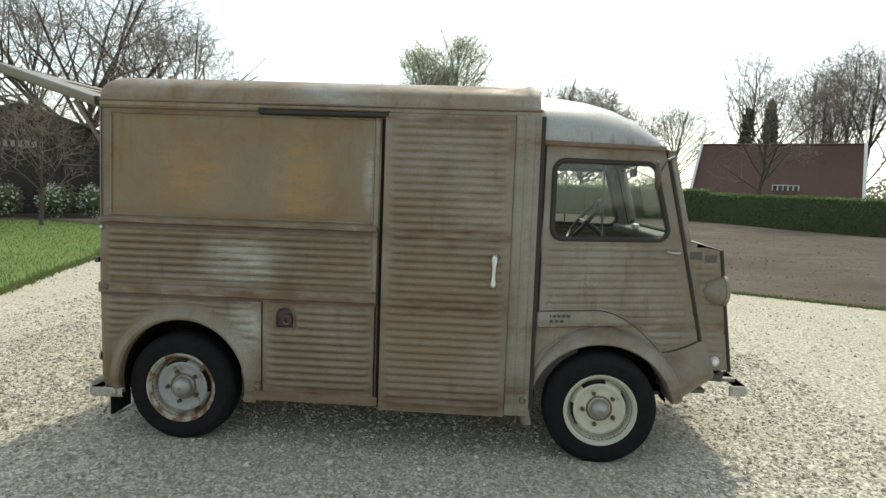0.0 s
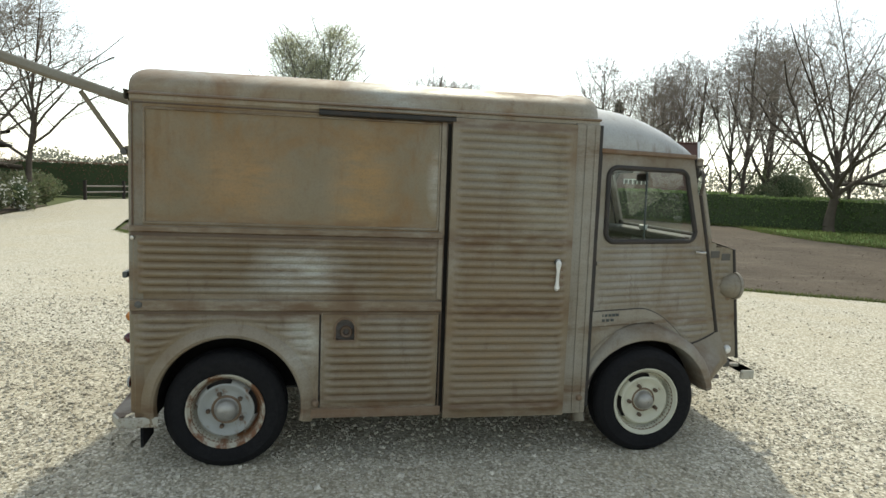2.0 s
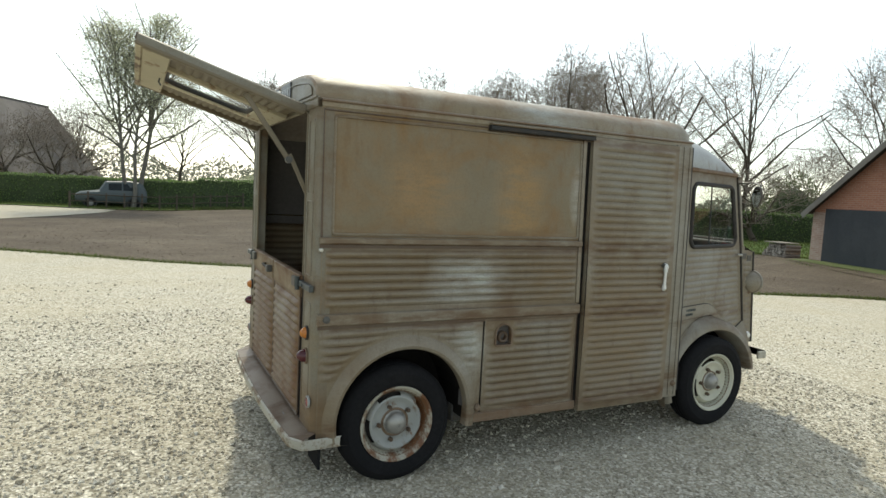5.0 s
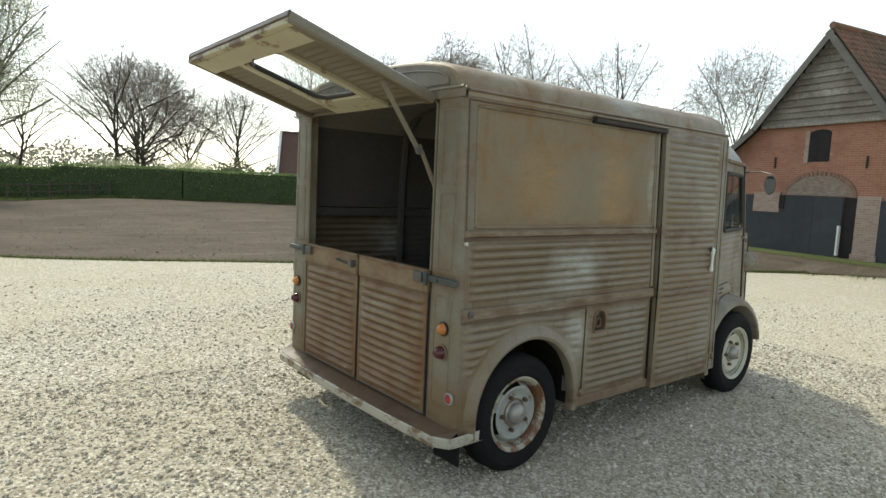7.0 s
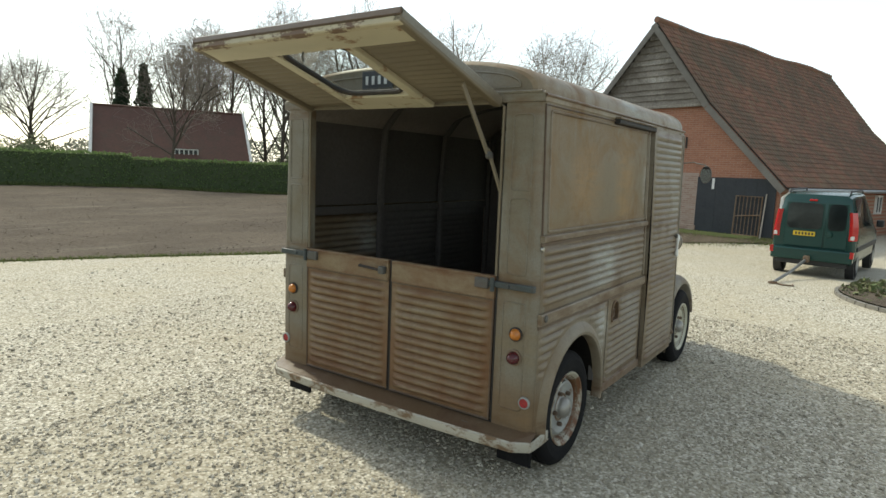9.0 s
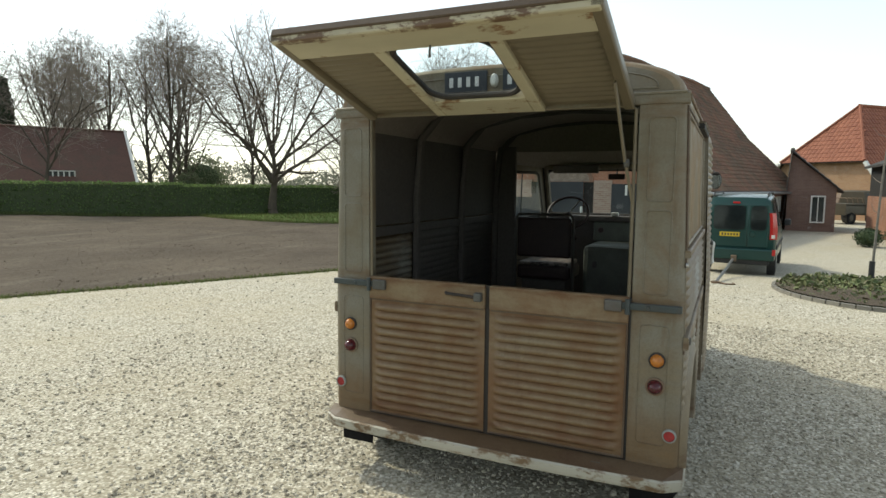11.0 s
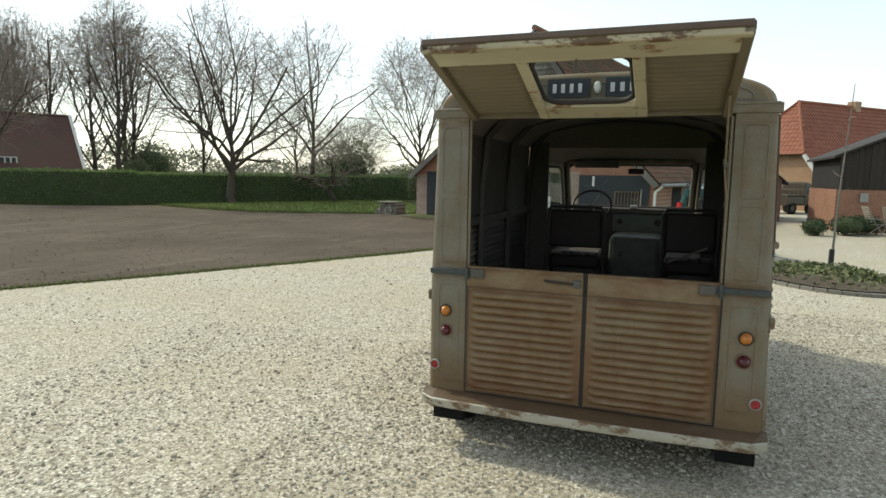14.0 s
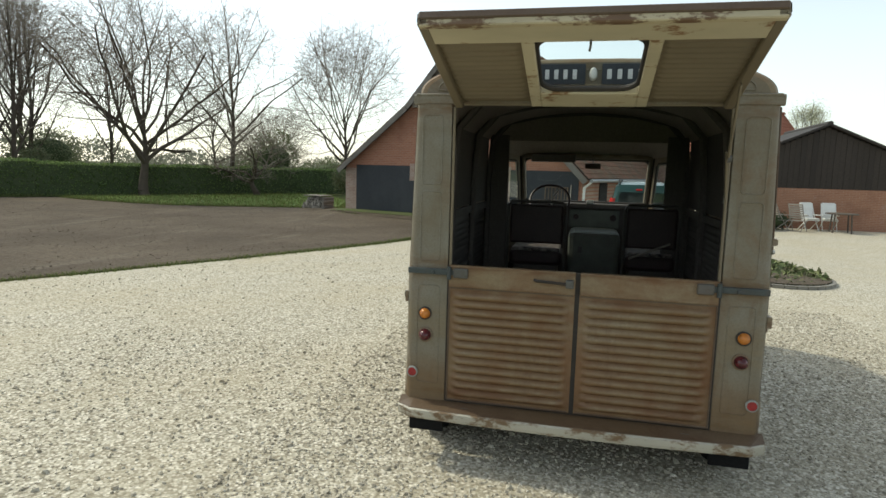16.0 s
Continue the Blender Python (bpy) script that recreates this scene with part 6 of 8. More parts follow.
part("gutter", tube([(BL + 0.40, -0.3, EAVE - 0.36), (BL + 0.40, 14.4, EAVE - 0.36)], 0.06, 8), STEEL, barn)
part("downpipe", tube([(BL + 0.36, 0.0, EAVE - 0.36), (BL + 0.10, -0.05, EAVE - 0.60), (BL + 0.06, -0.06, 0.1)], 0.045, 8), WHITE_WOOD, barn, "pale grey downpipe")

shed, SL = framed("timber_shed", "low dark timber shed on an orange brick foot", "shed", (23.8, -6.55), (23.6, -11.95))
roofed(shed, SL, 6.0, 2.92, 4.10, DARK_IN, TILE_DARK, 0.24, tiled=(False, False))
part("brick_foot", box(-0.02, SL + 0.02, -0.06, 0.0, -0.3, 1.62), SHED_BRICK, shed, "orange brick foot wall")
part("brick_foot", box(-0.06, 0.0, -0.06, 6.0, -0.3, 1.62), SHED_BRICK, shed)
for k in range(27):
    u = SL * k / 27
    top = 2.92 + (4.08 - 2.92) * (1 - abs(u + 0.1 - SL / 2) / (SL / 2)) - 0.04
    part("shed_board", box(u + 0.004, u + SL / 27 - 0.004, -0.045 - 0.008 * (k % 2), 0.0, 1.62, top), DARK_BOARD, shed)
part("wall_lamp", box(0.72, 1.0, -0.16, -0.06, 1.15, 1.50, 0.02), STEEL, shed, "small grey box on the brick wall")
part("planting_strip", box(0.6, SL, -0.55, -0.07, -0.35, -0.12), SOIL, shed)

fh, FL = framed("farm_house", "large farmhouse with bright red tiled roof and tan brick gable", "house", (45.9, -3.5), (40.3, -9.4))
HIP, BACK, RIDGE = 3.6, 3.0, 7.3
HW = FL / 2 * (RIDGE - HIP) / (RIDGE - 2.1)


def cut_tiles(me, keep):
    bm = bmesh.new()
    bm.from_mesh(me)
    bmesh.ops.delete(bm, geom=[f for f in bm.faces if not keep(f.calc_center_median())], context="FACES")
    bm.to_mesh(me)
    bm.free()
    me.materials.append(TILE_RED)
    return me


def behind_hip(p):
    return p.y > -0.40 + max(0.0, (p.z - HIP) / (RIDGE - HIP)) * (BACK + 0.36)


part("wall", box(0, FL, 0, 13, -0.3, 2.1), TAN_BRICK, fh)
part("gable", sheet([[(0, y, 2.1), (FL / 2 - HW, y, HIP - 0.05), (FL / 2 + HW, y, HIP - 0.05), (FL, y, 2.1)] for y in (0.0, 0.3)]), TAN_BRICK, fh)
part("gable", flat([(0, 0, 2.1), (FL / 2 - HW, 0, HIP - 0.05), (FL / 2 + HW, 0, HIP - 0.05), (FL, 0, 2.1)]), TAN_BRICK, fh)
for s in (-1, 1):
    low = Vector((FL / 2 + s * (FL / 2 + 0.35), -0.36, 1.65))
    deck = [low, (FL / 2 + s * HW, -0.36, HIP), (FL / 2, BACK, RIDGE), (FL / 2, 13.36, RIDGE), low + Vector((0, 13.72, 0))]
    part("roof_deck", slab([Vector(p) - Vector((0, 0, 0.06)) for p in deck], 0.05), DARK_BOARD, fh)
    rise = Vector((FL / 2, -0.36, RIDGE)) - low
    tagged(part("roof_tiles", cut_tiles(tiles(low, Vector((0, 13.72, 0)), rise, 0.36, 0.30, 21 + s), behind_hip), None, fh), "", "", "", "stuff")
hip_rect = tiles(Vector((FL / 2 - HW, -0.36, HIP)), Vector((2 * HW, 0, 0)), Vector((0, BACK + 0.36, RIDGE - HIP)), 0.36, 0.30, 25)
tagged(part("hip_tiles", cut_tiles(hip_rect, lambda p: abs(p.x - FL / 2) < HW * (1 - (p.z - HIP) / (RIDGE - HIP)) + 0.12), None, fh), "", "", "", "stuff")
part("roof_deck", slab([(FL / 2 - HW, -0.36, HIP - 0.06), (FL / 2 + HW, -0.36, HIP - 0.06), (FL / 2, BACK, RIDGE - 0.06)], 0.05), DARK_BOARD, fh)
part("ridge_cap", tube([(FL / 2, BACK - 0.1, RIDGE + 0.06), (FL / 2, 13.4, RIDGE + 0.06)], 0.11, 8), TILE_RED, fh)
for s in (-1, 1):
    part("hip_cap", tube([(FL / 2 + s * HW, -0.40, HIP + 0.05), (FL / 2, BACK, RIDGE + 0.08)], 0.09, 6), TILE_RED, fh)
    part("verge_plank", tube([(FL / 2 + s * (HW + 0.05), -0.42, HIP - 0.05), (FL / 2 + s * (FL / 2 + 0.38), -0.42, 1.58)], 0.13, 4), WHITE_WOOD, fh, "white verge board")
window(fh, 6.6, 7.2, 0.75, 1.6)
part("arch_head", lathe([(0.0, 0.02), (0.75, 0.02), (0.75, -0.02)], 16, pose(5.6, 0, 1.0, 90), sweep=math.pi), PALE_BRICK, fh)
part("chimney", box(FL / 2 - 0.3, FL / 2 + 0.3, 9.0, 9.7, 7.0, 7.75), TAN_BRICK, fh, "squat brick chimney")
annex, AL = framed("brick_annex", "small brown brick annex with a white window", "annex", (28.75, -3.45), (28.6, -5.35))
roofed(annex, AL, 4.5, 1.95, 3.55, DULL_BRICK, TILE_GREY, 0.25, 0.12)
window(annex, AL - 0.90, AL - 0.45, 0.45, 1.55)


bh, HL = framed("brown_roof_house", "brick house under a wide brown tiled roof with white verges", "house", (20.14, 45.79), (16.86, 39.61))
roofed(bh, HL, 9.4, 1.75, 5.25, DULL_BRICK, TILE_FAR, 0.3, tiled=(False, False))
for y in (-0.36, 9.76):
    part("white_verge", tube([(HL + 0.38, y, 1.46), (HL / 2, y, 5.40)], 0.13, 4), WHITE_WOOD, bh, "white painted verge")
sky_win = part("roof_window", box(HL - 0.62, HL - 0.30, 4.7, 6.2, 2.05, 2.45), DARK_GLASS, bh, "row of small white-framed roof panes")
for k in range(6):
    part("frame", box(HL - 0.34, HL - 0.27, 4.66 + 0.3 * k, 4.74 + 0.3 * k, 2.0, 2.5), WHITE_WOOD, sky_win)
for z in (2.0, 2.44):
    part("frame", box(HL - 0.34, HL - 0.27, 4.7, 6.2, z, z + 0.06), WHITE_WOOD, sky_win)
gh, GL = framed("gate_house", "dark brick house with steep grey tiled gable roof", "house", (-18.4, 56.2), (-9.6, 51.8))
roofed(gh, GL, 12.0, 2.0, 8.0, DULL_BRICK, TILE_GREY, 0.3, tiled=(False, False))
for u in (3.0, 5.1):
    window(gh, u, u + 1.0, 3.9, 5.3, frame_mat=WHITE_WOOD)
part("skylight", box(GL * 0.80, GL * 0.83, 3.2, 4.0, 3.9, 4.3), WHITE_WOOD, gh, "small pale roof window")
window(gh, 4.6, 5.8, 0.9, 2.0)
kb, KL = framed("black_barn", "long black timber barn behind the drive", "barn", (-22.0, 17.2), (-13.4, 24.4))
roofed(kb, KL, 9.0, 2.75, 4.62, DARK_BOARD, TILE_GREY, 0.4, tiled=(False, False))
for k in range(24):
    part("barn_board", box(KL * k / 24 + 0.01, KL * (k + 1) / 24 - 0.01, -0.05 - 0.01 * (k % 2), 0, 0, 2.75), DARK_BOARD, kb)
sign = part("sign_board", box(3.30, 6.30, -0.10, -0.07, 2.72, 3.26, 0.01), DARK_BOARD, kb, "dark sign board with pale worn marks")
for k in range(11):
    part("mark_bar", box(3.45 + 0.255 * k, 3.45 + 0.255 * k + 0.15, -0.108, -0.098, 2.84, 3.12), GREY_WOOD, sign, "pale worn bar")


# ---- hedges, shrubs ----
def hedge(name, label, line, height, thick, seed, per=420, mats=None, size=0.06):
    r = np.random.default_rng(seed)
    h = thing(name, label, "hedge")
    cs, core = [], bmesh.new()
    for (x0, y0), (x1, y1) in zip(line, line[1:]):
        d = Vector((x1 - x0, y1 - y0, 0))
        n = Vector((-d.y, d.x, 0)).normalized() * (thick / 2 - 0.08)
        zg = fall((x0 + x1) / 2, (y0 + y1) / 2)
        a, b = Vector((x0, y0, zg - 0.05)), Vector((x1, y1, zg - 0.05))
        q = [a - n, a + n, b + n, b - n]
        lo, hi = [core.verts.new(p) for p in q], [core.verts.new(p + Vector((0, 0, height - 0.02))) for p in q]
        core.faces.new(hi)
        for k in range(4):
            core.faces.new((lo[k], lo[(k + 1) % 4], hi[(k + 1) % 4], hi[k]))
        m = int(d.length * per)
        s = r.random(m)
        face = r.random(m)
        wob = 0.05 * np.sin(s * d.length * 1.7) + 0.03 * np.sin(s * d.length * 4.3)
        off = np.where(face < 0.46, -thick / 2 + wob, np.where(face < 0.56, thick / 2, r.uniform(-thick / 2, thick / 2, m)))
        off = np.where(face < 0.46, np.where(r.random(m) < 0.5, off, -thick / 2 + r.normal(0.05, 0.05, m)), off)
        z = zg + np.where(face < 0.56, r.uniform(0.02, height, m) , height + r.normal(0, 0.03, m) + wob * 0.5)
        nx, ny = -d.y / d.length, d.x / d.length
        cs.append(np.stack([x0 + d.x * s + nx * off, y0 + d.y * s + ny * off, z], 1))
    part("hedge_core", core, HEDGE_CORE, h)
    part("leaves", leaves(r, np.concatenate(cs), size, (0.035, 0.035, 0.03), mats or LEAF_HEDGE), None, h)
    return h


# line runs so that its left-hand side faces away from the yard
hedge("hedge", "long clipped green hedge behind the field", [(8.5, 34.6), (15, 31.9), (23, 28.2), (33, 22.2), (41, 17.5)], 1.75, 0.9, 3, 520)
hedge("hedge", "clipped green hedge between gate and field", [(-11.2, 41.2), (-5.0, 40.7), (-1.0, 39.6), (2.4, 38.2), (5.6, 36.4), (8.5, 34.7)], 1.78, 0.92, 4, 480)
hedge("hedge", "brown leafless hedge beyond the gate", [(-27, 41.0), (-11.8, 41.8)], 2.2, 1.0, 6, 250, per_piece("brown_beech_leaves", [(0.16, 0.085, 0.05), (0.22, 0.12, 0.07), (0.12, 0.07, 0.045)], 0.85, 20, 0.1))


def bush(label, x, y, rad, height, seed, mat, count=1500, category="shrub", size=0.05, name="shrub"):
    r = np.random.default_rng(seed)
    b = thing(name, label, category, "", (x, y, fall(x, y)))
    v = r.normal(0, 1, (count, 3))
    v /= np.linalg.norm(v, axis=1, keepdims=True)
    v *= (r.random((count, 1)) ** 0.25)
    bump = 1 + 0.18 * np.sin(v[:, :1] * 5 + seed) * np.cos(v[:, 1:2] * 4 + seed)
    c = v * bump * np.array([rad, rad, height / 2]) + np.array([0, 0, height / 2])
    c[:, 2] = np.abs(c[:, 2])
    core = bmesh.new()
    bmesh.ops.create_icosphere(core, subdivisions=2, radius=1.0)
    for q in core.verts:
        k = 0.82 if size < 0.06 else 0.55
        q.co = Vector((q.co.x * rad * k, q.co.y * rad * k, height / 2 + q.co.z * height * k * 0.5))
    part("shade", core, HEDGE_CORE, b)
    part("leaves", leaves(r, c, size, (0.03, 0.03, 0.03), mat), None, b)
    return b


bush("round clipped green box shrub on the gravel", 21.1, -5.35, 0.42, 0.62, 1, LEAF_DARK, 1600, size=0.035)
bush("wide clipped green box shrub on the gravel", 21.9, -6.55, 0.62, 0.72, 2, LEAF_DARK, 2200, size=0.035)
bush("wide clipped green box shrub on the gravel", 22.6, -7.3, 0.60, 0.70, 3, LEAF_DARK, 2000, size=0.035)
for k, (x, y, rad, hgt, mat) in enumerate(((38.5, 43.0, 3.0, 4.8, LEAF_BUSH), (41.0, 45.0, 2.4, 3.6, LEAF_BUSH), (38.8, 22.9, 2.1, 4.6, LEAF_BUSH), (45.5, 27.5, 2.6, 3.4, LEAF_BUSH), (48.0, 22.0, 3.0, 3.0, LEAF_BUSH), (12.5, 47.0, 2.2, 2.6, LEAF_SPRING), (17.0, 50.0, 2.4, 3.0, LEAF_BUSH),
                                           (8.0, 50.0, 2.0, 2.4, LEAF_SPRING), (-15.0, 29.5, 2.0, 1.6, LEAF_BUSH), (36.0, 15.2, 1.6, 2.4, LEAF_BUSH), (30.5, 47.0, 2.2, 3.4, LEAF_BUSH), (34.5, 40.5, 1.8, 2.8, LEAF_BUSH))):
    bush("loose green shrub behind the hedge", x, y, rad, hgt, 20 + k, mat, 4200, size=0.085)
for k, (x, y) in enumerate(((-13.3, 21.5), (-14.3, 20.4), (-15.4, 19.6), (-16.8, 18.6), (-12.9, 22.8), (-18.2, 17.4), (-12.6, 24.4))):
    bush("low shrub with white blossom in the bed", x, y, 0.75, 1.35, 60 + k, LEAF_BUSH, 700, size=0.08)
    bush("spray of white blossom over the low shrub", x + 0.1, y - 0.35, 0.6, 1.45, 80 + k, BLOSSOM, 160, "blossom", 0.07, "blossom_spray")


# ---- trees ----
def bars(segments, name, material):
    """Tapered bars, one for each (start, end, radius at start, radius at end), as one mesh."""
    verts, faces = [], []
    for sides, picked in ((7, [q for q in segments if q[2] > 0.05]), (4, [q for q in segments if 0.018 < q[2] <= 0.05]), (3, [q for q in segments if q[2] <= 0.018])):
        if not picked:
            continue
        a, b = np.array([q[0] for q in picked]), np.array([q[1] for q in picked])
        ra, rb = np.array([q[2] for q in picked]), np.array([q[3] for q in picked])
        d = b - a
        d /= np.linalg.norm(d, axis=1, keepdims=True) + 1e-9
        side = np.cross(d, np.where(np.abs(d[:, 2:]) > 0.9, np.array([[1.0, 0, 0]]), np.array([[0, 0, 1.0]])))
        side /= np.linalg.norm(side, axis=1, keepdims=True)
        up = np.cross(d, side)
        ang = np.arange(sides) * math.tau / sides
        ring = side[:, None] * np.cos(ang)[None, :, None] + up[:, None] * np.sin(ang)[None, :, None]
        v = np.stack([a[:, None] + ring * ra[:, None, None], b[:, None] + ring * rb[:, None, None]], 1).reshape(-1, 3)
        k = np.arange(sides)
        quad = np.stack([k, (k + 1) % sides, sides + (k + 1) % sides, sides + k], 1)
        f = (quad[None] + (2 * sides * np.arange(len(picked)))[:, None, None] + len(verts)).reshape(-1, 4)
        verts += v.tolist()
        faces += f.tolist()
    me = quick(name, verts, faces)
    me.materials.append(material)
    me.shade_smooth()
    return me


def grow(seed, height, wide, fork, limbs, leader=0.9, angle=(25, 65), droop=0.0, girth=0.021, crook=0.10, twigs=(7, 6, 5), bias=0.22, crown=0.56, low=0.10):
    """A bare tree: a trunk with forking limbs that end where a rounded crown of that height and half width ends.
    Returns trunk and crown meshes and the height."""
    r = np.random.default_rng(seed)
    wood, crown_bars = [], []
    mid, reach = height * crown, height * (1 - crown)

    def room(p):
        """How far inside the crown's uneven outline a point lies: 1 at its middle, 0 at the edge."""
        a = math.atan2(p[1], p[0])
        rim = 1 + 0.09 * math.sin(3 * a + seed) + 0.07 * math.sin(5 * a + p[2] * 1.1 + seed) + 0.05 * math.sin(9 * a - p[2] * 2.3)
        tall = reach if p[2] > mid else mid - height * low
        return 1 - math.hypot(math.hypot(p[0], p[1]) / wide, (p[2] - mid) / tall) / rim

    def across(d):
        v = np.cross(d, r.normal(0, 1, 3))
        return v / (np.linalg.norm(v) + 1e-9)

    def shoot(p, d, length, rad, level):
        n = 7 if level < 2 else (4 if level == 2 else 3)
        step = length / n
        at = [p]
        for k in range(n):
            d = d + across(d) * r.normal(0, crook) * (1.4 if level < 2 else 1.0) + np.array([0, 0, bias * 0.26 if level < 2 else bias * 0.12]) - np.array([0, 0, droop * k / n])
            d = d / np.linalg.norm(d)
            q = at[-1] + d * step
            f0, f1 = 1 - 0.75 * k / n, 1 - 0.75 * (k + 1) / n
            crown_bars.append((at[-1], q, max(rad * f0, 0.0072), max(rad * f1, 0.0058)))
            at.append(q)
            if room(q) < 0:
                break
        if level > len(twigs):
            return
        length = step * (len(at) - 1)
        count = max(2, round(twigs[level - 1] * (len(at) - 1) / n))
        turn = r.uniform(0, math.tau)
        for j in range(count):
            f = 0.22 + 0.78 * (j + r.uniform(0.2, 0.8)) / count
            x = f * (len(at) - 1)
            k = min(int(x), len(at) - 2)
            base = at[k] + (at[k + 1] - at[k]) * (x - k)
            own = (at[k + 1] - at[k]) / np.linalg.norm(at[k + 1] - at[k])
            side = np.cross(own, [0.0, 0.0, 1.0])
            side = side / (np.linalg.norm(side) + 1e-6)
            turn += 2.4
            out = side * math.cos(turn) + np.cross(own, side) * math.sin(turn)
            lean = math.radians(r.uniform(32, 68))
            shoot(base, own * math.cos(lean) + out * math.sin(lean), length * r.uniform(0.40, 0.68) * (1.15 - 0.40 * f), max(rad * (1 - 0.7 * f) * 0.52, 0.0074), level + 1)

    foot = height * fork
    top = height * leader
    rad = height * girth
    n = 9
    stem = [np.array([0.10 * math.sin(0.9 * k + seed), 0.10 * math.cos(0.7 * k + seed), -0.15 + (top + 0.15) * k / n]) * np.array([k > 0, k > 0, 1]) for k in range(n + 1)]
    for k in range(n):
        z0, z1 = k / n, (k + 1) / n
        bar = (stem[k], stem[k + 1], rad * (1.25 - 0.25 * min(1, z0 * 6)) * (1 - 0.82 * z0), rad * (1 - 0.82 * z1))
        (wood if stem[k][2] < foot * 1.3 else crown_bars).append(bar)
    for j in range(limbs):
        f = (j + 0.3) / limbs
        z = foot + (top - foot) * f * 0.92
        k = min(int((z + 0.15) / (top + 0.15) * n), n - 1)
        base = stem[k] + (stem[k + 1] - stem[k]) * ((z + 0.15) / (top + 0.15) * n - k)
        a = j * 2.4 + r.uniform(-0.4, 0.4)
        lean = math.radians(angle[1] + (angle[0] - angle[1]) * ((j * 0.618) % 1 * 0.45 + f * 0.55) + r.uniform(-7, 7))
        d = np.array([math.cos(a) * math.sin(lean), math.sin(a) * math.sin(lean), math.cos(lean)])
        far = height * 0.72 if angle[1] > 45 else (height - z) * r.uniform(0.42, 0.88)
        shoot(base, d, far, rad * (0.46 - 0.28 * f), 1)
    tips = np.array([q[1] for q in crown_bars if q[3] < 0.008])
    stout = [q for q in crown_bars if q[2] > 0.030]
    return bars(wood + stout, "trunk", BARK), bars([q for q in crown_bars if q[2] <= 0.030], "crown", TWIGS), height, tips


def tree(kind, label, x, y, height, turn=0.0, wide=1.0):
    t = thing("tree", label, "tree", "bare spring trees")
    s = height / kind[2]
    t.matrix_basis = pose(x, y, fall(x, y) - 0.05, 0, 0, turn) @ Matrix.Diagonal((s * wide, s * wide, s, 1))
    part("trunk", kind[0], None, t)
    part("crown", kind[1], None, t)
    return t


OAK = grow(12, 12.0, 5.5, 0.14, 15, 0.40, (4, 80), 0.0, 0.026, 0.13, (11, 8, 6), 0.16, 0.52, 0.05)
TALL = grow(23, 12.5, 3.1, 0.12, 17, 0.86, (8, 44), 0.0, 0.012, 0.10, (9, 5, 3), 0.18, 0.52, 0.04)
ASH = grow(37, 11.0, 3.8, 0.22, 14, 0.70, (8, 62), 0.0, 0.015, 0.11, (10, 7, 5), 0.20, 0.54, 0.08)
ROUND = grow(53, 9.0, 3.8, 0.17, 15, 0.50, (6, 74), 0.0, 0.018, 0.12, (10, 7, 6), 0.16, 0.53, 0.06)
SMALL = grow(41, 4.4, 2.2, 0.18, 9, 0.40, (15, 72), 0.0, 0.040, 0.22, (9, 6, 5), 0.14, 0.50, 0.08)
BIRCH_STEM = grow(67, 11.5, 2.7, 0.30, 22, 0.96, (18, 58), 0.05, 0.013, 0.12, (9, 7, 5), 0.12, 0.62, 0.26)
tree(OAK, "large bare oak with spreading limbs on the grass", 26.6, 24.4, 11.6, 40)
tree(SMALL, "low crooked bare fruit tree before the hedge", 31.6, 20.4, 4.6, 70, 1.3)
tree(ASH, "tall bare ash behind the hedge", 37.2, 25.4, 13.0, 10, 1.1)
tree(ROUND, "bare round-crowned tree beside the barn", 43.0, 19.0, 12.8, 200, 0.92)
tree(ASH, "bare tree before the brown roof", 18.5, 33.4, 8.6, 120)
for k, (x, y, hgt, wide) in enumerate(((31.5, 38.6, 13.6, 1.0), (33.0, 47.5, 12.4, 1.1), (32.0, 51.3, 11.6, 1.2), (34.5, 44.8, 12.6, 1.1), (29.5, 49.5, 12.0, 1.1), (27.8, 44.6, 9.6, 1.0), (36.5, 42.5, 13.2, 1.1), (39.0, 46.0, 14.0, 1.2), (27.5, 57.0, 14.0, 1.2), (35.5, 55.0, 14.5, 1.2), (43.0, 41.0, 11.0, 1.1))):
    tree(TALL, "tall slim bare tree in the grove behind the hedge", x, y, hgt * 1.16, 57 * k, wide)
for k, (x, y, hgt) in enumerate(((9.0, 55.7, 10.9), (12.4, 60.6, 10.8), (22.3, 63.5, 9.8), (17.0, 63.0, 9.0), (24.0, 67.3, 10.5), (13.9, 69.6, 12.0), (3.0, 64.0, 9.0), (-5.7, 62.0, 8.0), (48.0, 34.0, 8.0), (52.0, 30.0, 7.0))):
    tree(ROUND if k % 2 else ASH, "bare tree in the far row", x, y, hgt * 1.12, 83 * k, 1.20)
for k, (x, y, hgt, kind) in enumerate(((-20.0, 29.0, 14.5, OAK), (-20.5, 37.5, 13.0, ASH), (-12.7, 25.6, 9.6, ASH), (-9.6, 49.6, 6.4, SMALL), (-6.2, 48.4, 6.2, SMALL), (-27.0, 34.0, 13.0, ASH), (-13.2, 15.8, 4.6, ASH))):
    tree(kind, "bare tree beside the drive", x, y, hgt, 71 * k + 15, 1.1)


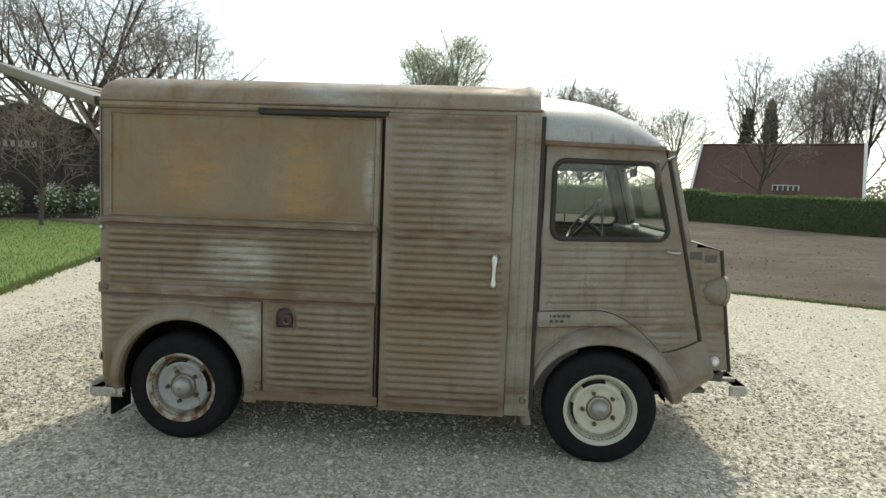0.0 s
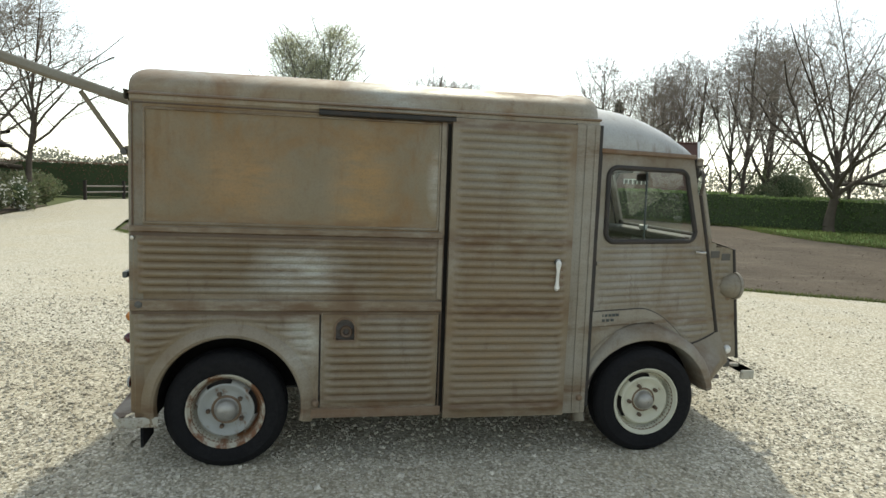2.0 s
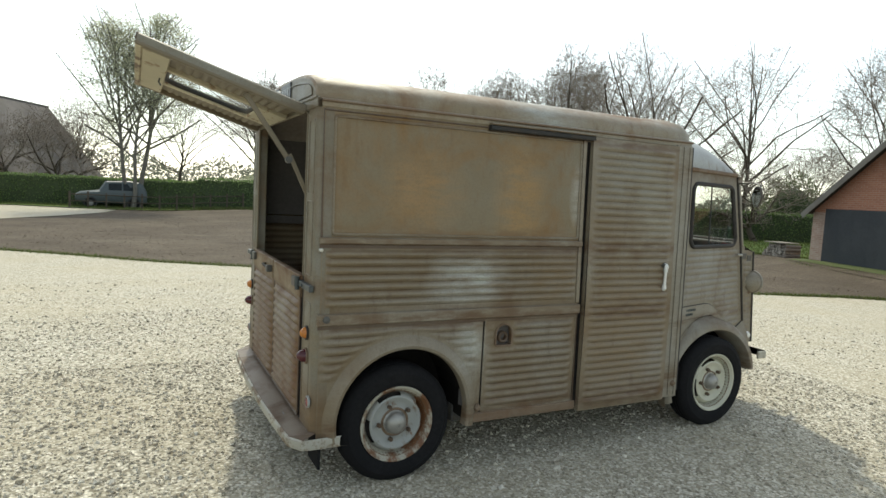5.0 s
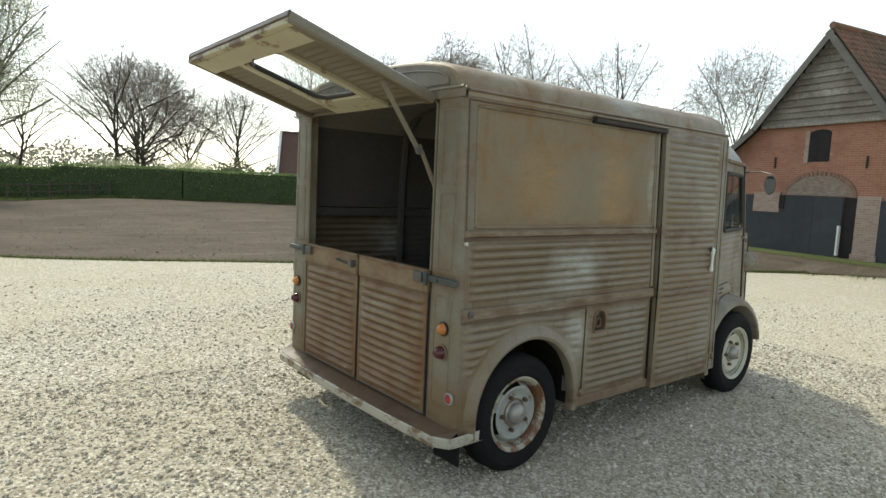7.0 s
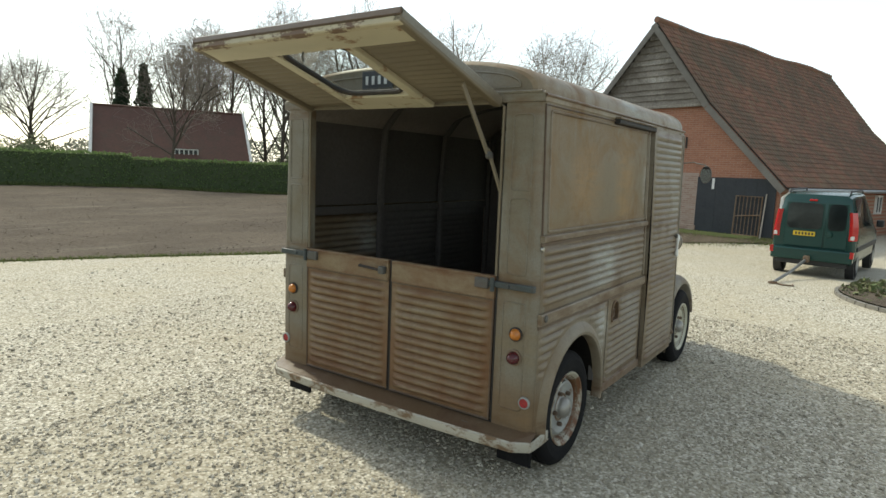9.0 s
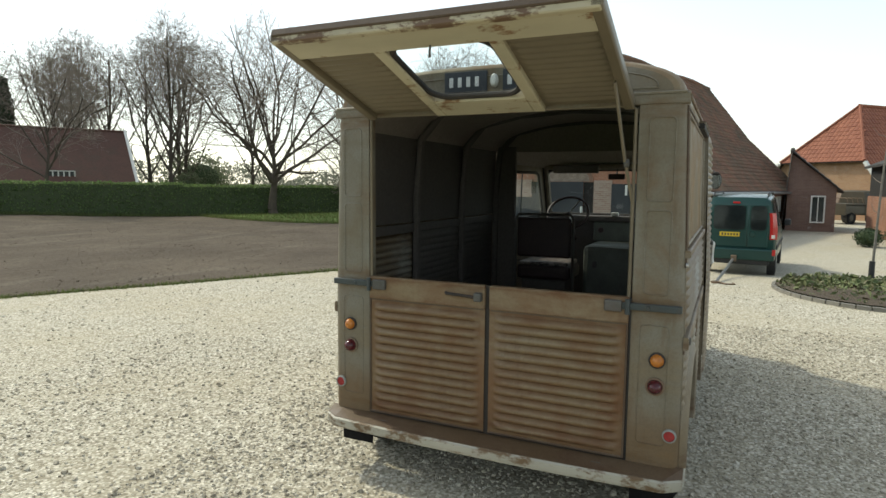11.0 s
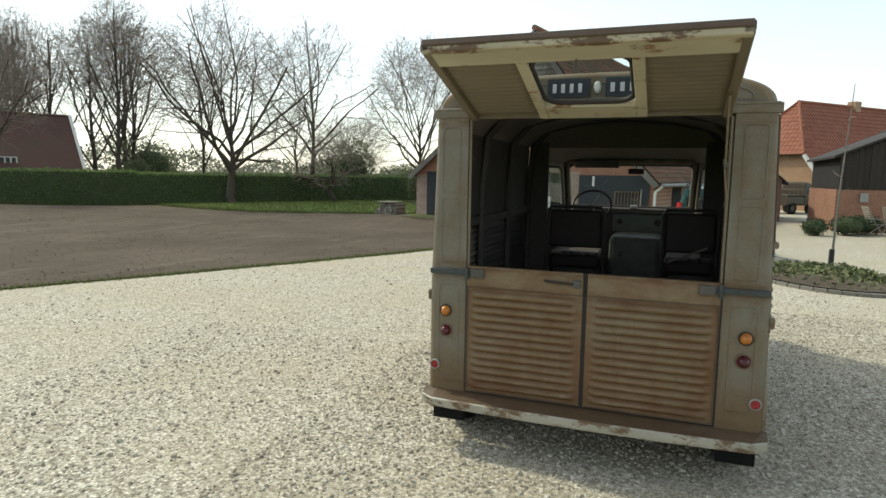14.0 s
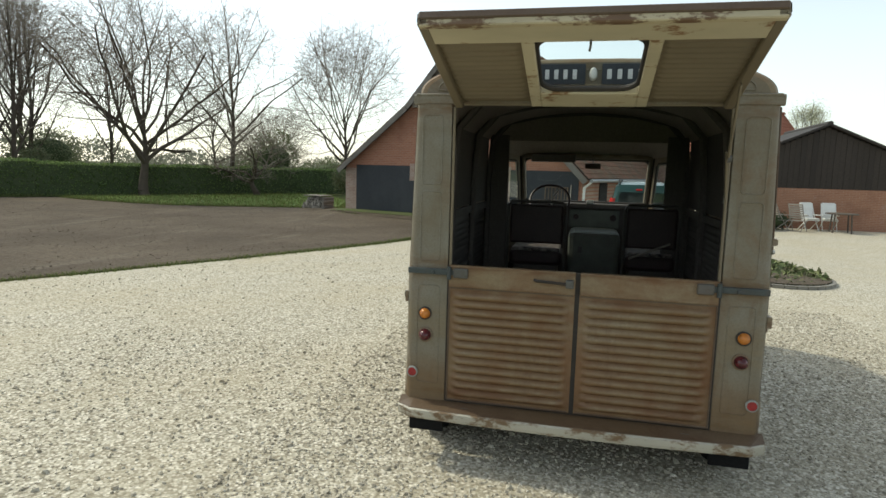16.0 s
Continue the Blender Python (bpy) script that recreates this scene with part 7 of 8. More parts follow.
def leafy(label, x, y, height, seed, stems, mat, count):
    """Stems that part from one foot, each with its own limbs and twigs, and young leaves about the twigs' ends."""
    r = np.random.default_rng(seed)
    t = thing("tree", label, "tree", "trees in leaf", (x, y, fall(x, y) - 0.05))
    cs = []
    for k in range(stems):
        a, s = 2.1 * k + 0.4, height / BIRCH_STEM[2] * (1 - 0.09 * k)
        m = pose(0.35 * math.cos(a) * (stems > 1), 0.35 * math.sin(a) * (stems > 1), 0, -6.5 * math.sin(a) * (stems > 1), 6.5 * math.cos(a) * (stems > 1), 77 * k) @ Matrix.Diagonal((s, s, s, 1))
        for name, me in (("trunk", BIRCH_STEM[0].copy()), ("branching", BIRCH_STEM[1].copy())):
            me.materials[0] = BIRCH
            part(name, me, None, t).matrix_basis = m
        picked = BIRCH_STEM[3][r.integers(0, len(BIRCH_STEM[3]), count)]
        turn = np.array(m.to_3x3())
        cs.append(picked @ turn.T + np.array(m.translation))
    part("crown", leaves(r, np.concatenate(cs), 0.045, (0.34, 0.34, 0.34), mat), None, t)
    return t


leafy("tall birch with three pale trunks and young leaves", -1.3, 38.3, 12.2, 5, 3, LEAF_SPRING, 15000)
leafy("light green tree beyond the shed", 54.0, -18.0, 8.0, 8, 1, LEAF_SPRING, 9000)


def cypress(x, y, height, seed):
    r = np.random.default_rng(seed)
    t = thing("conifer", "narrow dark evergreen beside the brown roof", "conifer", "", (x, y, fall(x, y)))
    part("trunk", tube([(0, 0, -0.2), (0, 0, height * 0.9)], [0.16, 0.02], 6), BARK, t)
    s = r.random(3200) ** 0.8
    a = r.uniform(0, math.tau, 3200)
    rad = 1.0 * (1 - s) ** 0.55 * (0.75 + 0.35 * np.sin(a * 3 + s * 20))
    part("crown", leaves(r, np.stack([rad * np.cos(a), rad * np.sin(a), 0.5 + s * (height - 0.5)], 1), 0.20, (0.1, 0.1, 0.15), LEAF_DARK), None, t)


cypress(25.6, 53.0, 9.4, 1)
cypress(27.1, 52.0, 10.0, 2)
# far woods round the plain
r = np.random.default_rng(77)
M = 115000
ang = r.uniform(0, math.tau, M)
dist = r.uniform(95, 130, M)
top = 2.2 + 1.7 * (np.sin(ang * 9) + np.sin(ang * 23 + 1) * 0.7 + 0.5 * np.sin(ang * 61) + 1.3)
# leaf tones lightened, the haze of distance put into the colour
woods = leaves(r, np.stack([dist * np.cos(ang), dist * np.sin(ang), r.random(M) ** 0.7 * top - 0.4], 1), 0.28, (0.4, 0.4, 0.3), leafy_piece("far_wood_foliage", [(0.20, 0.20, 0.16), (0.23, 0.25, 0.17), (0.25, 0.23, 0.20), (0.19, 0.22, 0.16)], rough=0.95, fine=5, bump=0.0))
tagged(part("far_woods", woods, None), "hazy far woods round the plain", "woods", "", "stuff")


# ---- things in the yard ----
def tufts(rng, points, length, lean, material, name="grass_tufts"):
    """Upright blades at the points."""
    c = np.asarray(points, float)
    n = len(c)
    a = rng.uniform(0, math.tau, n)
    w = 0.12 * length
    h = length * rng.uniform(0.5, 1.3, n)
    dx, dy = np.cos(a), np.sin(a)
    tip = c + np.stack([rng.normal(0, lean, n), rng.normal(0, lean, n), h], 1)
    q = np.stack([c - np.stack([dx * w, dy * w, 0 * dx], 1), c + np.stack([dx * w, dy * w, 0 * dx], 1), tip], 1).reshape(-1, 3)
    me = quick(name, q.tolist(), [(3 * i, 3 * i + 1, 3 * i + 2) for i in range(n)])
    me.materials.append(material)
    return me


def along(line, count, rng, spread, z=0.0):
    """Points strewn beside a line on the ground."""
    out = []
    total = sum(math.dist(p, q) for p, q in zip(line, line[1:]))
    for p, q in zip(line, line[1:]):
        n = int(count * math.dist(p, q) / total)
        s = rng.random(n)
        for k in range(n):
            x = p[0] + (q[0] - p[0]) * s[k] + rng.normal(0, spread)
            y = p[1] + (q[1] - p[1]) * s[k] + rng.normal(0, spread)
            out.append((x, y, fall(x, y) + z))
    return out


BLADES = leafy_piece("grass_blades", [(0.09, 0.14, 0.035), (0.13, 0.18, 0.045), (0.18, 0.19, 0.07), (0.24, 0.21, 0.11)], rough=0.8, fine=20, bump=0.0)


class Shell:
    """The skin of a vehicle from cross sections (x, sill, belt, roof, half width, half roof width)."""

    def __init__(self, sections):
        self.s = sections

    def at(self, x):
        xs = [k[0] for k in self.s]
        return [float(np.interp(x, xs, [k[i] for k in self.s])) for i in range(1, 6)]

    def side(self, x, f, lift=0.0):
        """A point f of the way up the glass, on the +y side; negative f runs down the body."""
        sill, belt, roof, w, rw = self.at(x)
        if f < 0:
            return Vector((x, w + lift, belt + f * (belt - sill)))
        return Vector((x, w + (rw - w) * f + lift, belt + (roof - 0.07 - belt) * f))

    def skin(self):
        rows = []
        for x, sill, belt, roof, w, rw in self.s:
            half = [(w * 0.90, sill), (w, sill + 0.10), (w + 0.005, belt - 0.12), (w - 0.01, belt), (rw, roof - 0.07), (rw - 0.09, roof - 0.01), (0, roof)]
            rows.append([Vector((x, y, z)) for y, z in half] + [Vector((x, -y, z)) for y, z in half[-2::-1]])
        bm = sheet(rows)
        bm.verts.ensure_lookup_table()
        n = len(rows[0])
        bm.faces.new(bm.verts[:n])
        bm.faces.new(bm.verts[-n:])
        return bm

    def pane(self, x0, x1, f0, f1, side, lift=0.006):
        pts = [self.side(x, f, lift) for x, f in ((x0, f0), (x1, f0), (x1, f1), (x0, f1))]
        bm = flat([Vector((p.x, p.y * side, p.z)) for p in pts])
        bmesh.ops.solidify(bm, geom=bm.faces[:], thickness=0.008)
        return bm


def road_wheel(v, x, y, r, width, hub):
    m = pose(x, y, r, 90, 0, 0)
    w = part("wheel", lathe([(0.0, -width / 2), (r * 0.9, -width / 2), (r, -width / 2 + 0.03), (r, width / 2 - 0.03), (r * 0.9, width / 2), (0.0, width / 2)], 24, m), RUBBER, v, "", True)
    for s in (-1, 1):
        part("rim", lathe([(0.0, s * (width / 2 + 0.012)), (r * 0.3, s * (width / 2 + 0.012)), (r * 0.55, s * (width / 2 - 0.005)), (r * 0.62, s * (width / 2 + 0.006))], 18, m), hub, w)
    # black disc added in place of the wheel arch's shade
    part("arch_shade", lathe([(r * 1.18, -width / 2 - 0.002), (r * 1.18, width / 2 - 0.012), (0, width / 2 - 0.012)], 20, pose(x, y, r + 0.02, 90, 0, 0)), CAR_PLASTIC, v)


# the green van by the barn corner
gv = thing("green_van", "dark green small delivery van with twin rear doors", "van", "", (11.15, -1.28, fall(11.15, -1.28)), -6.0)
gv.matrix_basis = gv.matrix_basis @ Matrix.Diagonal((0.92, 0.88, 0.95, 1))
shell = Shell([(0.03, 0.40, 0.98, 1.60, 0.77, 0.60), (0.10, 0.30, 1.00, 1.74, 0.82, 0.66), (0.45, 0.28, 1.02, 1.79, 0.83, 0.68), (1.8, 0.28, 1.02, 1.81, 0.83, 0.68), (2.40, 0.28, 1.02, 1.70, 0.83, 0.64), (2.95, 0.28, 0.99, 1.14, 0.83, 0.68), (3.6, 0.30, 0.88, 0.97, 0.81, 0.64), (3.95, 0.40, 0.70, 0.79, 0.70, 0.58)])
part("body", shell.skin(), GREEN_PAINT, gv, "dark green painted body", True)
bump = part("bumper", box(-0.09, 0.12, -0.82, 0.82, 0.34, 0.60, 0.035), GREEN_PAINT, gv, "dark green rear bumper")
for s in (-1, 1):
    part("corner_reflector", box(-0.095, 0.02, s * 0.80 - 0.035, s * 0.80 + 0.035, 0.47, 0.60), TAIL_RED, bump)
part("skirt", box(0.0, 0.5, -0.70, 0.70, 0.24, 0.36, 0.02), CAR_PLASTIC, gv)
for y0, y1, name in ((-0.20, 0.60, "rear_door"), (-0.66, -0.22, "rear_door")):
    dr = part(name, prism([(0, y0), (0, y1), (0.06, y1), (0.06, y0)], 0.62, 1.58, 0.02), GREEN_PAINT, gv)
    bm = flat([(-0.012 + 0.05 * max(0.0, z - 1.0), y0 + 0.05 + dy, z) for dy, z in rounded(0, y1 - y0 - 0.10, 1.01, 1.55, 0.09)])
    bmesh.ops.solidify(bm, geom=bm.faces[:], thickness=0.01)
    part("window", bm, CAR_GLASS, dr, "tinted rear window")
    for v in dr.data.vertices:
        v.co.x += 0.05 * max(0.0, v.co.z - 1.0)
pl = part("number_plate", box(-0.028, 0.0, -0.04, 0.40, 0.86, 0.955, 0.004), PLATE_YELLOW, gv, "yellow plate with dark bars")
for k in range(6):
    part("plate_bar", box(-0.032, -0.026, -0.012 + 0.066 * k, 0.026 + 0.066 * k, 0.88, 0.935), CAR_PLASTIC, pl)
part("handle", lathe([(0.0, -0.022), (0.06, -0.018), (0.07, 0.0)], 14, pose(0.0, -0.32, 0.92, 0, 90)), GREEN_PAINT, gv)
part("brake_lamp", box(-0.01, 0.06, -0.02, 0.14, 1.60, 1.64, 0.01), TAIL_RED, gv)
for s in (-1, 1):
    lamp = part("tail_lamp", sheet([[(0.02 + 0.05 * max(0, z - 1.0), s * (0.69 - 0.10 * max(0, z - 1.05)), z), (-0.03 + 0.05 * max(0, z - 1.0), s * (0.76 - 0.12 * max(0, z - 1.05)), z), (0.14, s * (0.845 - 0.15 * max(0, z - 1.05)), z)] for z in (0.82, 0.95, 1.1, 1.25, 1.40)]), TAIL_RED, gv, "tall red tail lamp", True)
    part("lens", box(-0.034, 0.03, s * 0.765 - 0.035, s * 0.765 + 0.035, 0.84, 0.92, 0.01), WHITE_MET, lamp)
    for x0, x1 in ((0.35, 1.20), (1.32, 1.92), (2.0, 2.62)):
        part("side_window", shell.pane(x0, x1, 0.08, 0.93 if x0 < 1.9 else 0.86, s), CAR_GLASS, gv)
    part("side_strip", box(0.3, 3.4, s * 0.84 - 0.012, s * 0.84 + 0.012, 0.58, 0.68, 0.006), CAR_PLASTIC, gv)
    part("roof_rail", tube([(0.25, s * 0.60, 1.76), (0.32, s * 0.60, 1.83), (1.9, s * 0.60, 1.85), (2.0, s * 0.60, 1.79)], 0.02, 6), CAR_PLASTIC, gv)
    part("door_mirror", box(2.55, 2.68, s * 0.96 - 0.09, s * 0.96 + 0.07, 1.02, 1.18, 0.03), CAR_PLASTIC, gv)
    for x in (0.62, 3.22):
        road_wheel(gv, x, s * 0.74, 0.30, 0.18, STEEL)
bm = flat([shell.side(2.46, 0.92, -0.02), shell.side(2.90, 0.15, -0.02)] + [Vector((p.x, -p.y, p.z)) for p in (shell.side(2.90, 0.15, -0.02), shell.side(2.46, 0.92, -0.02))])
bmesh.ops.translate(bm, verts=bm.verts[:], vec=(0.03, 0, 0.09))
part("windscreen", bm, CAR_GLASS, gv)

bar = thing("tow_bar", "rusty steel tow bar dropped from the green van to the gravel", "tow bar")
tb = [Vector((8.75, -0.94, fall(8.75, -0.94) + 0.03)), Vector((9.9, -1.06, fall(9.9, -1.06) + 0.14)), Vector((11.0, -1.22, 0.13))]
part("shaft", tube(tb, 0.028, 8), STEEL, bar)
part("eye", lathe([(0.05, -0.015), (0.075, -0.015), (0.075, 0.015), (0.05, 0.015), (0.05, -0.015)], 16, pose(8.68, -0.93, fall(8.7, -0.94) + 0.03)), RUST, bar)
part("coupling", box(10.9, 11.12, -1.28, -1.17, 0.08, 0.20, 0.015), RUST, bar)
part("chain", tube([(8.72, -0.98, fall(8.7, -1) + 0.02), (8.55, -1.1, fall(8.5, -1) + 0.015), (8.62, -1.25, fall(8.6, -1.2) + 0.015), (8.85, -1.22, fall(8.8, -1.2) + 0.015)], 0.014, 6), RUST, bar)

# round bed with a staked sapling
BX, BY, RX, RY = 8.75, -3.12, 2.10, 1.26
bed = thing("flower_bed", "round planted bed with low groundcover and a stone rim", "flower bed", "", (BX, BY, fall(BX, BY)))
rng = np.random.default_rng(31)
soil = bmesh.new()
ring = [[(RX * f * math.cos(k * math.tau / 40), RY * f * math.sin(k * math.tau / 40), 0.07 + 0.05 * (1 - f) + fall(BX + RX * f * math.cos(k * math.tau / 40), BY + RY * f * math.sin(k * math.tau / 40)) - fall(BX, BY)) for k in range(41)] for f in (0.02, 0.35, 0.7, 0.97)]
part("soil", sheet(ring, soil), SOIL, bed)
for k in range(44):
    a0, a1 = k * math.tau / 44 + 0.006, (k + 1) * math.tau / 44 - 0.006
    q = []
    for a in (a0, a1):
        for f in (0.975, 1.02):
            x, y = RX * f * math.cos(a), RY * f * math.sin(a)
            q.append((x, y, fall(BX + x, BY + y) - fall(BX, BY) - 0.03))
    lo = [Vector(q[0]), Vector(q[1]), Vector(q[3]), Vector(q[2])]
    part("edging_stone", slab(lo, 0.085), KERB, bed)
ang, rad = rng.uniform(0, math.tau, 5200), np.sqrt(rng.random(5200)) * 0.95
hx, hy = RX * rad * np.cos(ang), RY * rad * np.sin(ang)
hz = 0.06 + np.abs(rng.normal(0, 1, 5200)) * 0.05 * (0.5 + 0.5 * np.sin(hx * 3.1) * np.cos(hy * 2.7)) + 0.08 * rng.random(5200) - 0.08 * rad
part("groundcover", leaves(rng, np.stack([hx, hy, hz], 1), 0.055, (0.02, 0.02, 0.02), per_piece("groundcover_leaves", [(0.09, 0.125, 0.04), (0.14, 0.175, 0.06), (0.20, 0.205, 0.09), (0.17, 0.135, 0.085)], 0.7, 20, 0.1)), None, bed, "low green groundcover plants")
sap = thing("sapling", "thin leafless staked sapling with a black trunk guard", "sapling", "", (10.25, -3.55, fall(10.25, -3.55)))
part("stem", tube([(0, 0, 0), (0.0, -0.02, 0.9), (0.02, -0.05, 1.9), (0.02, -0.10, 2.9), (0.05, -0.14, 3.75)], [0.026, 0.022, 0.018, 0.013, 0.006], 7), BIRCH, sap)
part("trunk_guard", lathe([(0.05, 0.0), (0.05, 0.50), (0.042, 0.50), (0.042, 0.0)], 12), CAR_PLASTIC, sap, "black plastic guard")
rs = random.Random(8)
for k in range(9):
    z = 1.1 + 0.28 * k
    a = k * 2.3
    p = Vector((0.015, -0.03 - 0.03 * z / 2, z))
    part("twig", tube([p, p + Vector((0.13 * math.cos(a), 0.13 * math.sin(a), 0.05)), p + Vector((0.24 * math.cos(a), 0.24 * math.sin(a), rs.uniform(-0.02, 0.22)))], [0.007, 0.005, 0.002], 4), TWIGS, sap)

# old pick-up before the farmhouse
pk = thing("pickup_truck", "old dull olive-brown pick-up truck before the farmhouse", "pick-up truck", "", (36.2, -6.2, fall(36, -6.2)), 140.0)
cab = Shell([(-1.75, 0.50, 1.00, 1.06, 0.72, 0.66), (-0.05, 0.50, 1.00, 1.06, 0.74, 0.70)])
part("bed", cab.skin(), ARMY, pk, "open load bed")
part("bed_rail", box(-1.75, -0.05, -0.74, 0.74, 1.05, 1.13, 0.01), ARMY, pk)
pc = Shell([(-2.95, 0.50, 1.02, 1.30, 0.55, 0.40), (-2.80, 0.48, 1.12, 1.50, 0.74, 0.58), (-2.35, 0.48, 1.15, 1.84, 0.76, 0.62), (-1.85, 0.48, 1.15, 1.86, 0.76, 0.62), (-1.72, 0.48, 1.15, 1.78, 0.74, 0.60)])
part("cab", pc.skin(), ARMY, pk, "rounded cab", True)
for s in (-1, 1):
    part("side_window", pc.pane(-2.5, -1.9, 0.1, 0.85, s), CAR_GLASS, pk)
    for x in (-2.4, -0.55):
        road_wheel(pk, x, s * 0.66, 0.34, 0.17, ARMY)
part("bonnet", box(-3.35, -2.75, -0.45, 0.45, 0.55, 1.05, 0.09), ARMY, pk)
part("tailboard", box(-0.06, 0.0, -0.74, 0.74, 0.52, 1.12, 0.01), ARMY, pk)
for k in range(4):
    part("load_hoop", tube([(-1.6 + 0.45 * k, -0.70, 1.1), (-1.6 + 0.45 * k, -0.60, 1.42), (-1.6 + 0.45 * k, 0.60, 1.42), (-1.6 + 0.45 * k, 0.70, 1.1)], 0.018, 5), RUST, pk)


# garden seats and table
def garden_chair(label, x, y, turn, cushion):
    c = thing("garden_chair", label, "chair", "chairs round the garden table", (x, y, fall(x, y)), turn)
    wood = WHITE_WOOD if cushion else GREY_WOOD
    for s in (-0.25, 0.25):
        part("leg", tube([(0.28, s, 0), (-0.10, s, 0.60), (-0.30, s, 1.05)], 0.018, 6), wood, c)
        part("leg", tube([(-0.30, s, 0), (0.26, s, 0.44)], 0.018, 6), wood, c)
        part("armrest", box(-0.20, 0.28, s - 0.025, s + 0.025, 0.60, 0.63, 0.006), wood, c)
    for k in range(5):
        part("seat_slat", box(-0.12 + 0.09 * k, -0.05 + 0.09 * k, -0.24, 0.24, 0.40, 0.42), wood, c)
    for k in range(7):
        f = k / 6
        part("back_slat", box(-0.145 - 0.16 * f, -0.125 - 0.16 * f, -0.24, 0.24, 0.50 + 0.50 * f, 0.555 + 0.50 * f), wood, c)
    if cushion:
        cu = part("cushion", box(-0.13, 0.30, -0.235, 0.235, 0.425, 0.50, 0.03), WHITE_WOOD, c, "white padded cushion")
        bm = box(-0.05, 0.02, -0.235, 0.235, 0.0, 0.66, 0.03, m=pose(-0.09, 0, 0.46, 0, -18, 0))
        part("back_pad", bm, WHITE_WOOD, cu)
    return c


garden_chair("grey slatted folding garden chair on the gravel", 22.3, -7.4, -80, False)
garden_chair("grey slatted folding garden chair on the gravel", 22.0, -7.95, -40, False)
garden_chair("folding garden chair with white padded cushion", 22.8, -8.6, -165, True)
garden_chair("folding garden chair with white padded cushion", 22.95, -9.35, 175, True)
tbl = thing("garden_table", "round weathered wooden garden table on the gravel", "table", "", (22.3, -9.55, fall(22.3, -9.55)))
part("tabletop", lathe([(0, 0.70), (0.54, 0.70), (0.56, 0.72), (0.54, 0.745), (0, 0.745)], 28), BROWN_WOOD, tbl)
for k in range(4):
    a = math.tau * (k + 0.4) / 4
    part("leg", tube([(0.44 * math.cos(a), 0.44 * math.sin(a), 0), (0.38 * math.cos(a), 0.38 * math.sin(a), 0.70)], 0.03, 6), BROWN_WOOD, tbl)

# by the far hedge: car and gate
fc = thing("parked_car", "old boxy blue-grey car parked before the hedge", "car", "", (-4.4, 38.6, fall(-4.4, 38.6)), 6.0)
fs = Shell([(0.0, 0.45, 0.72, 0.78, 0.50, 0.40), (0.25, 0.36, 0.88, 0.96, 0.66, 0.50), (1.25, 0.30, 0.98, 1.08, 0.74, 0.58), (1.60, 0.30, 1.04, 1.62, 0.78, 0.62), (2.9, 0.30, 1.04, 1.70, 0.78, 0.62), (3.55, 0.30, 1.02, 1.58, 0.76, 0.60), (3.80, 0.40, 0.92, 1.10, 0.70, 0.55)])
part("body", fs.skin(), SLATE_BLUE, fc, "", True)
for s in (-1, 1):
    for x0, x1 in ((1.70, 2.40), (2.48, 3.20)):
        part("side_window", fs.pane(x0, x1, 0.1, 0.85, s), CAR_GLASS, fc)
    for x in (0.75, 3.05):
        road_wheel(fc, x, s * 0.76, 0.30, 0.18, STEEL)
gate = thing("farm_gate", "low dark two-bar wooden farm gate across the drive", "gate")
g0, g1 = Vector((-14.0, 34.9, -0.3)), Vector((-11.5, 40.4, -0.3))
for s in (0.0, 0.5, 1.0):
    p = g0.lerp(g1, s)
    part("post", box(p.x - 0.08, p.x + 0.08, p.y - 0.08, p.y + 0.08, -0.4, 0.85, 0.015), DARK_BOARD, gate)
for z in (0.15, 0.5):
    part("bar", tube([g0 + Vector((0, 0, z + 0.3)), g1 + Vector((0, 0, z + 0.3))], 0.045, 6), GREY_WOOD, gate)
fence = thing("rail_fence", "low brown post and rail fence before the hedge", "fence")
f0, f1 = Vector((-4.6, 37.5, 0)), Vector((4.8, 35.9, 0))
for k in range(11):
    p = f0.lerp(f1, k / 10)
    part("post", box(p.x - 0.05, p.x + 0.05, p.y - 0.05, p.y + 0.05, fall(p.x, p.y) - 0.1, fall(p.x, p.y) + 0.95 + 0.04 * math.sin(k * 2.1), 0.01), BARK, fence)
for z in (0.42, 0.80):
    part("rail", tube([(p.x, p.y - 0.06, fall(p.x, p.y) + z + 0.015 * math.sin(k * 3.3)) for k, p in enumerate(f0.lerp(f1, q / 10) for q in range(11))], 0.03, 5), BARK, fence)
# stacked split logs at the barn's far corner
pile = thing("wood_pile", "stack of grey split logs under a board by the barn", "wood pile", "", (21.0, 10.7, fall(21.0, 10.7)), 74)
pile.matrix_basis = pile.matrix_basis @ Matrix.Diagonal((0.74, 0.8, 0.9, 1))
rw = random.Random(6)
for j in range(4):
    for k in range(11 - j):
        r = rw.uniform(0.055, 0.085)
        y0 = rw.uniform(-0.04, 0.04)
        part("log", tube([(0.1 + 0.155 * k + 0.07 * (j % 2), y0 - 0.42, 0.08 + 0.135 * j), (0.1 + 0.155 * k + 0.07 * (j % 2), y0 + 0.42, 0.08 + 0.135 * j)], r, 7), OLD_BOARD, pile)
part("cover_board", box(0.25, 1.55, -0.5, 0.5, 0.60, 0.64), OLD_BOARD, pile)

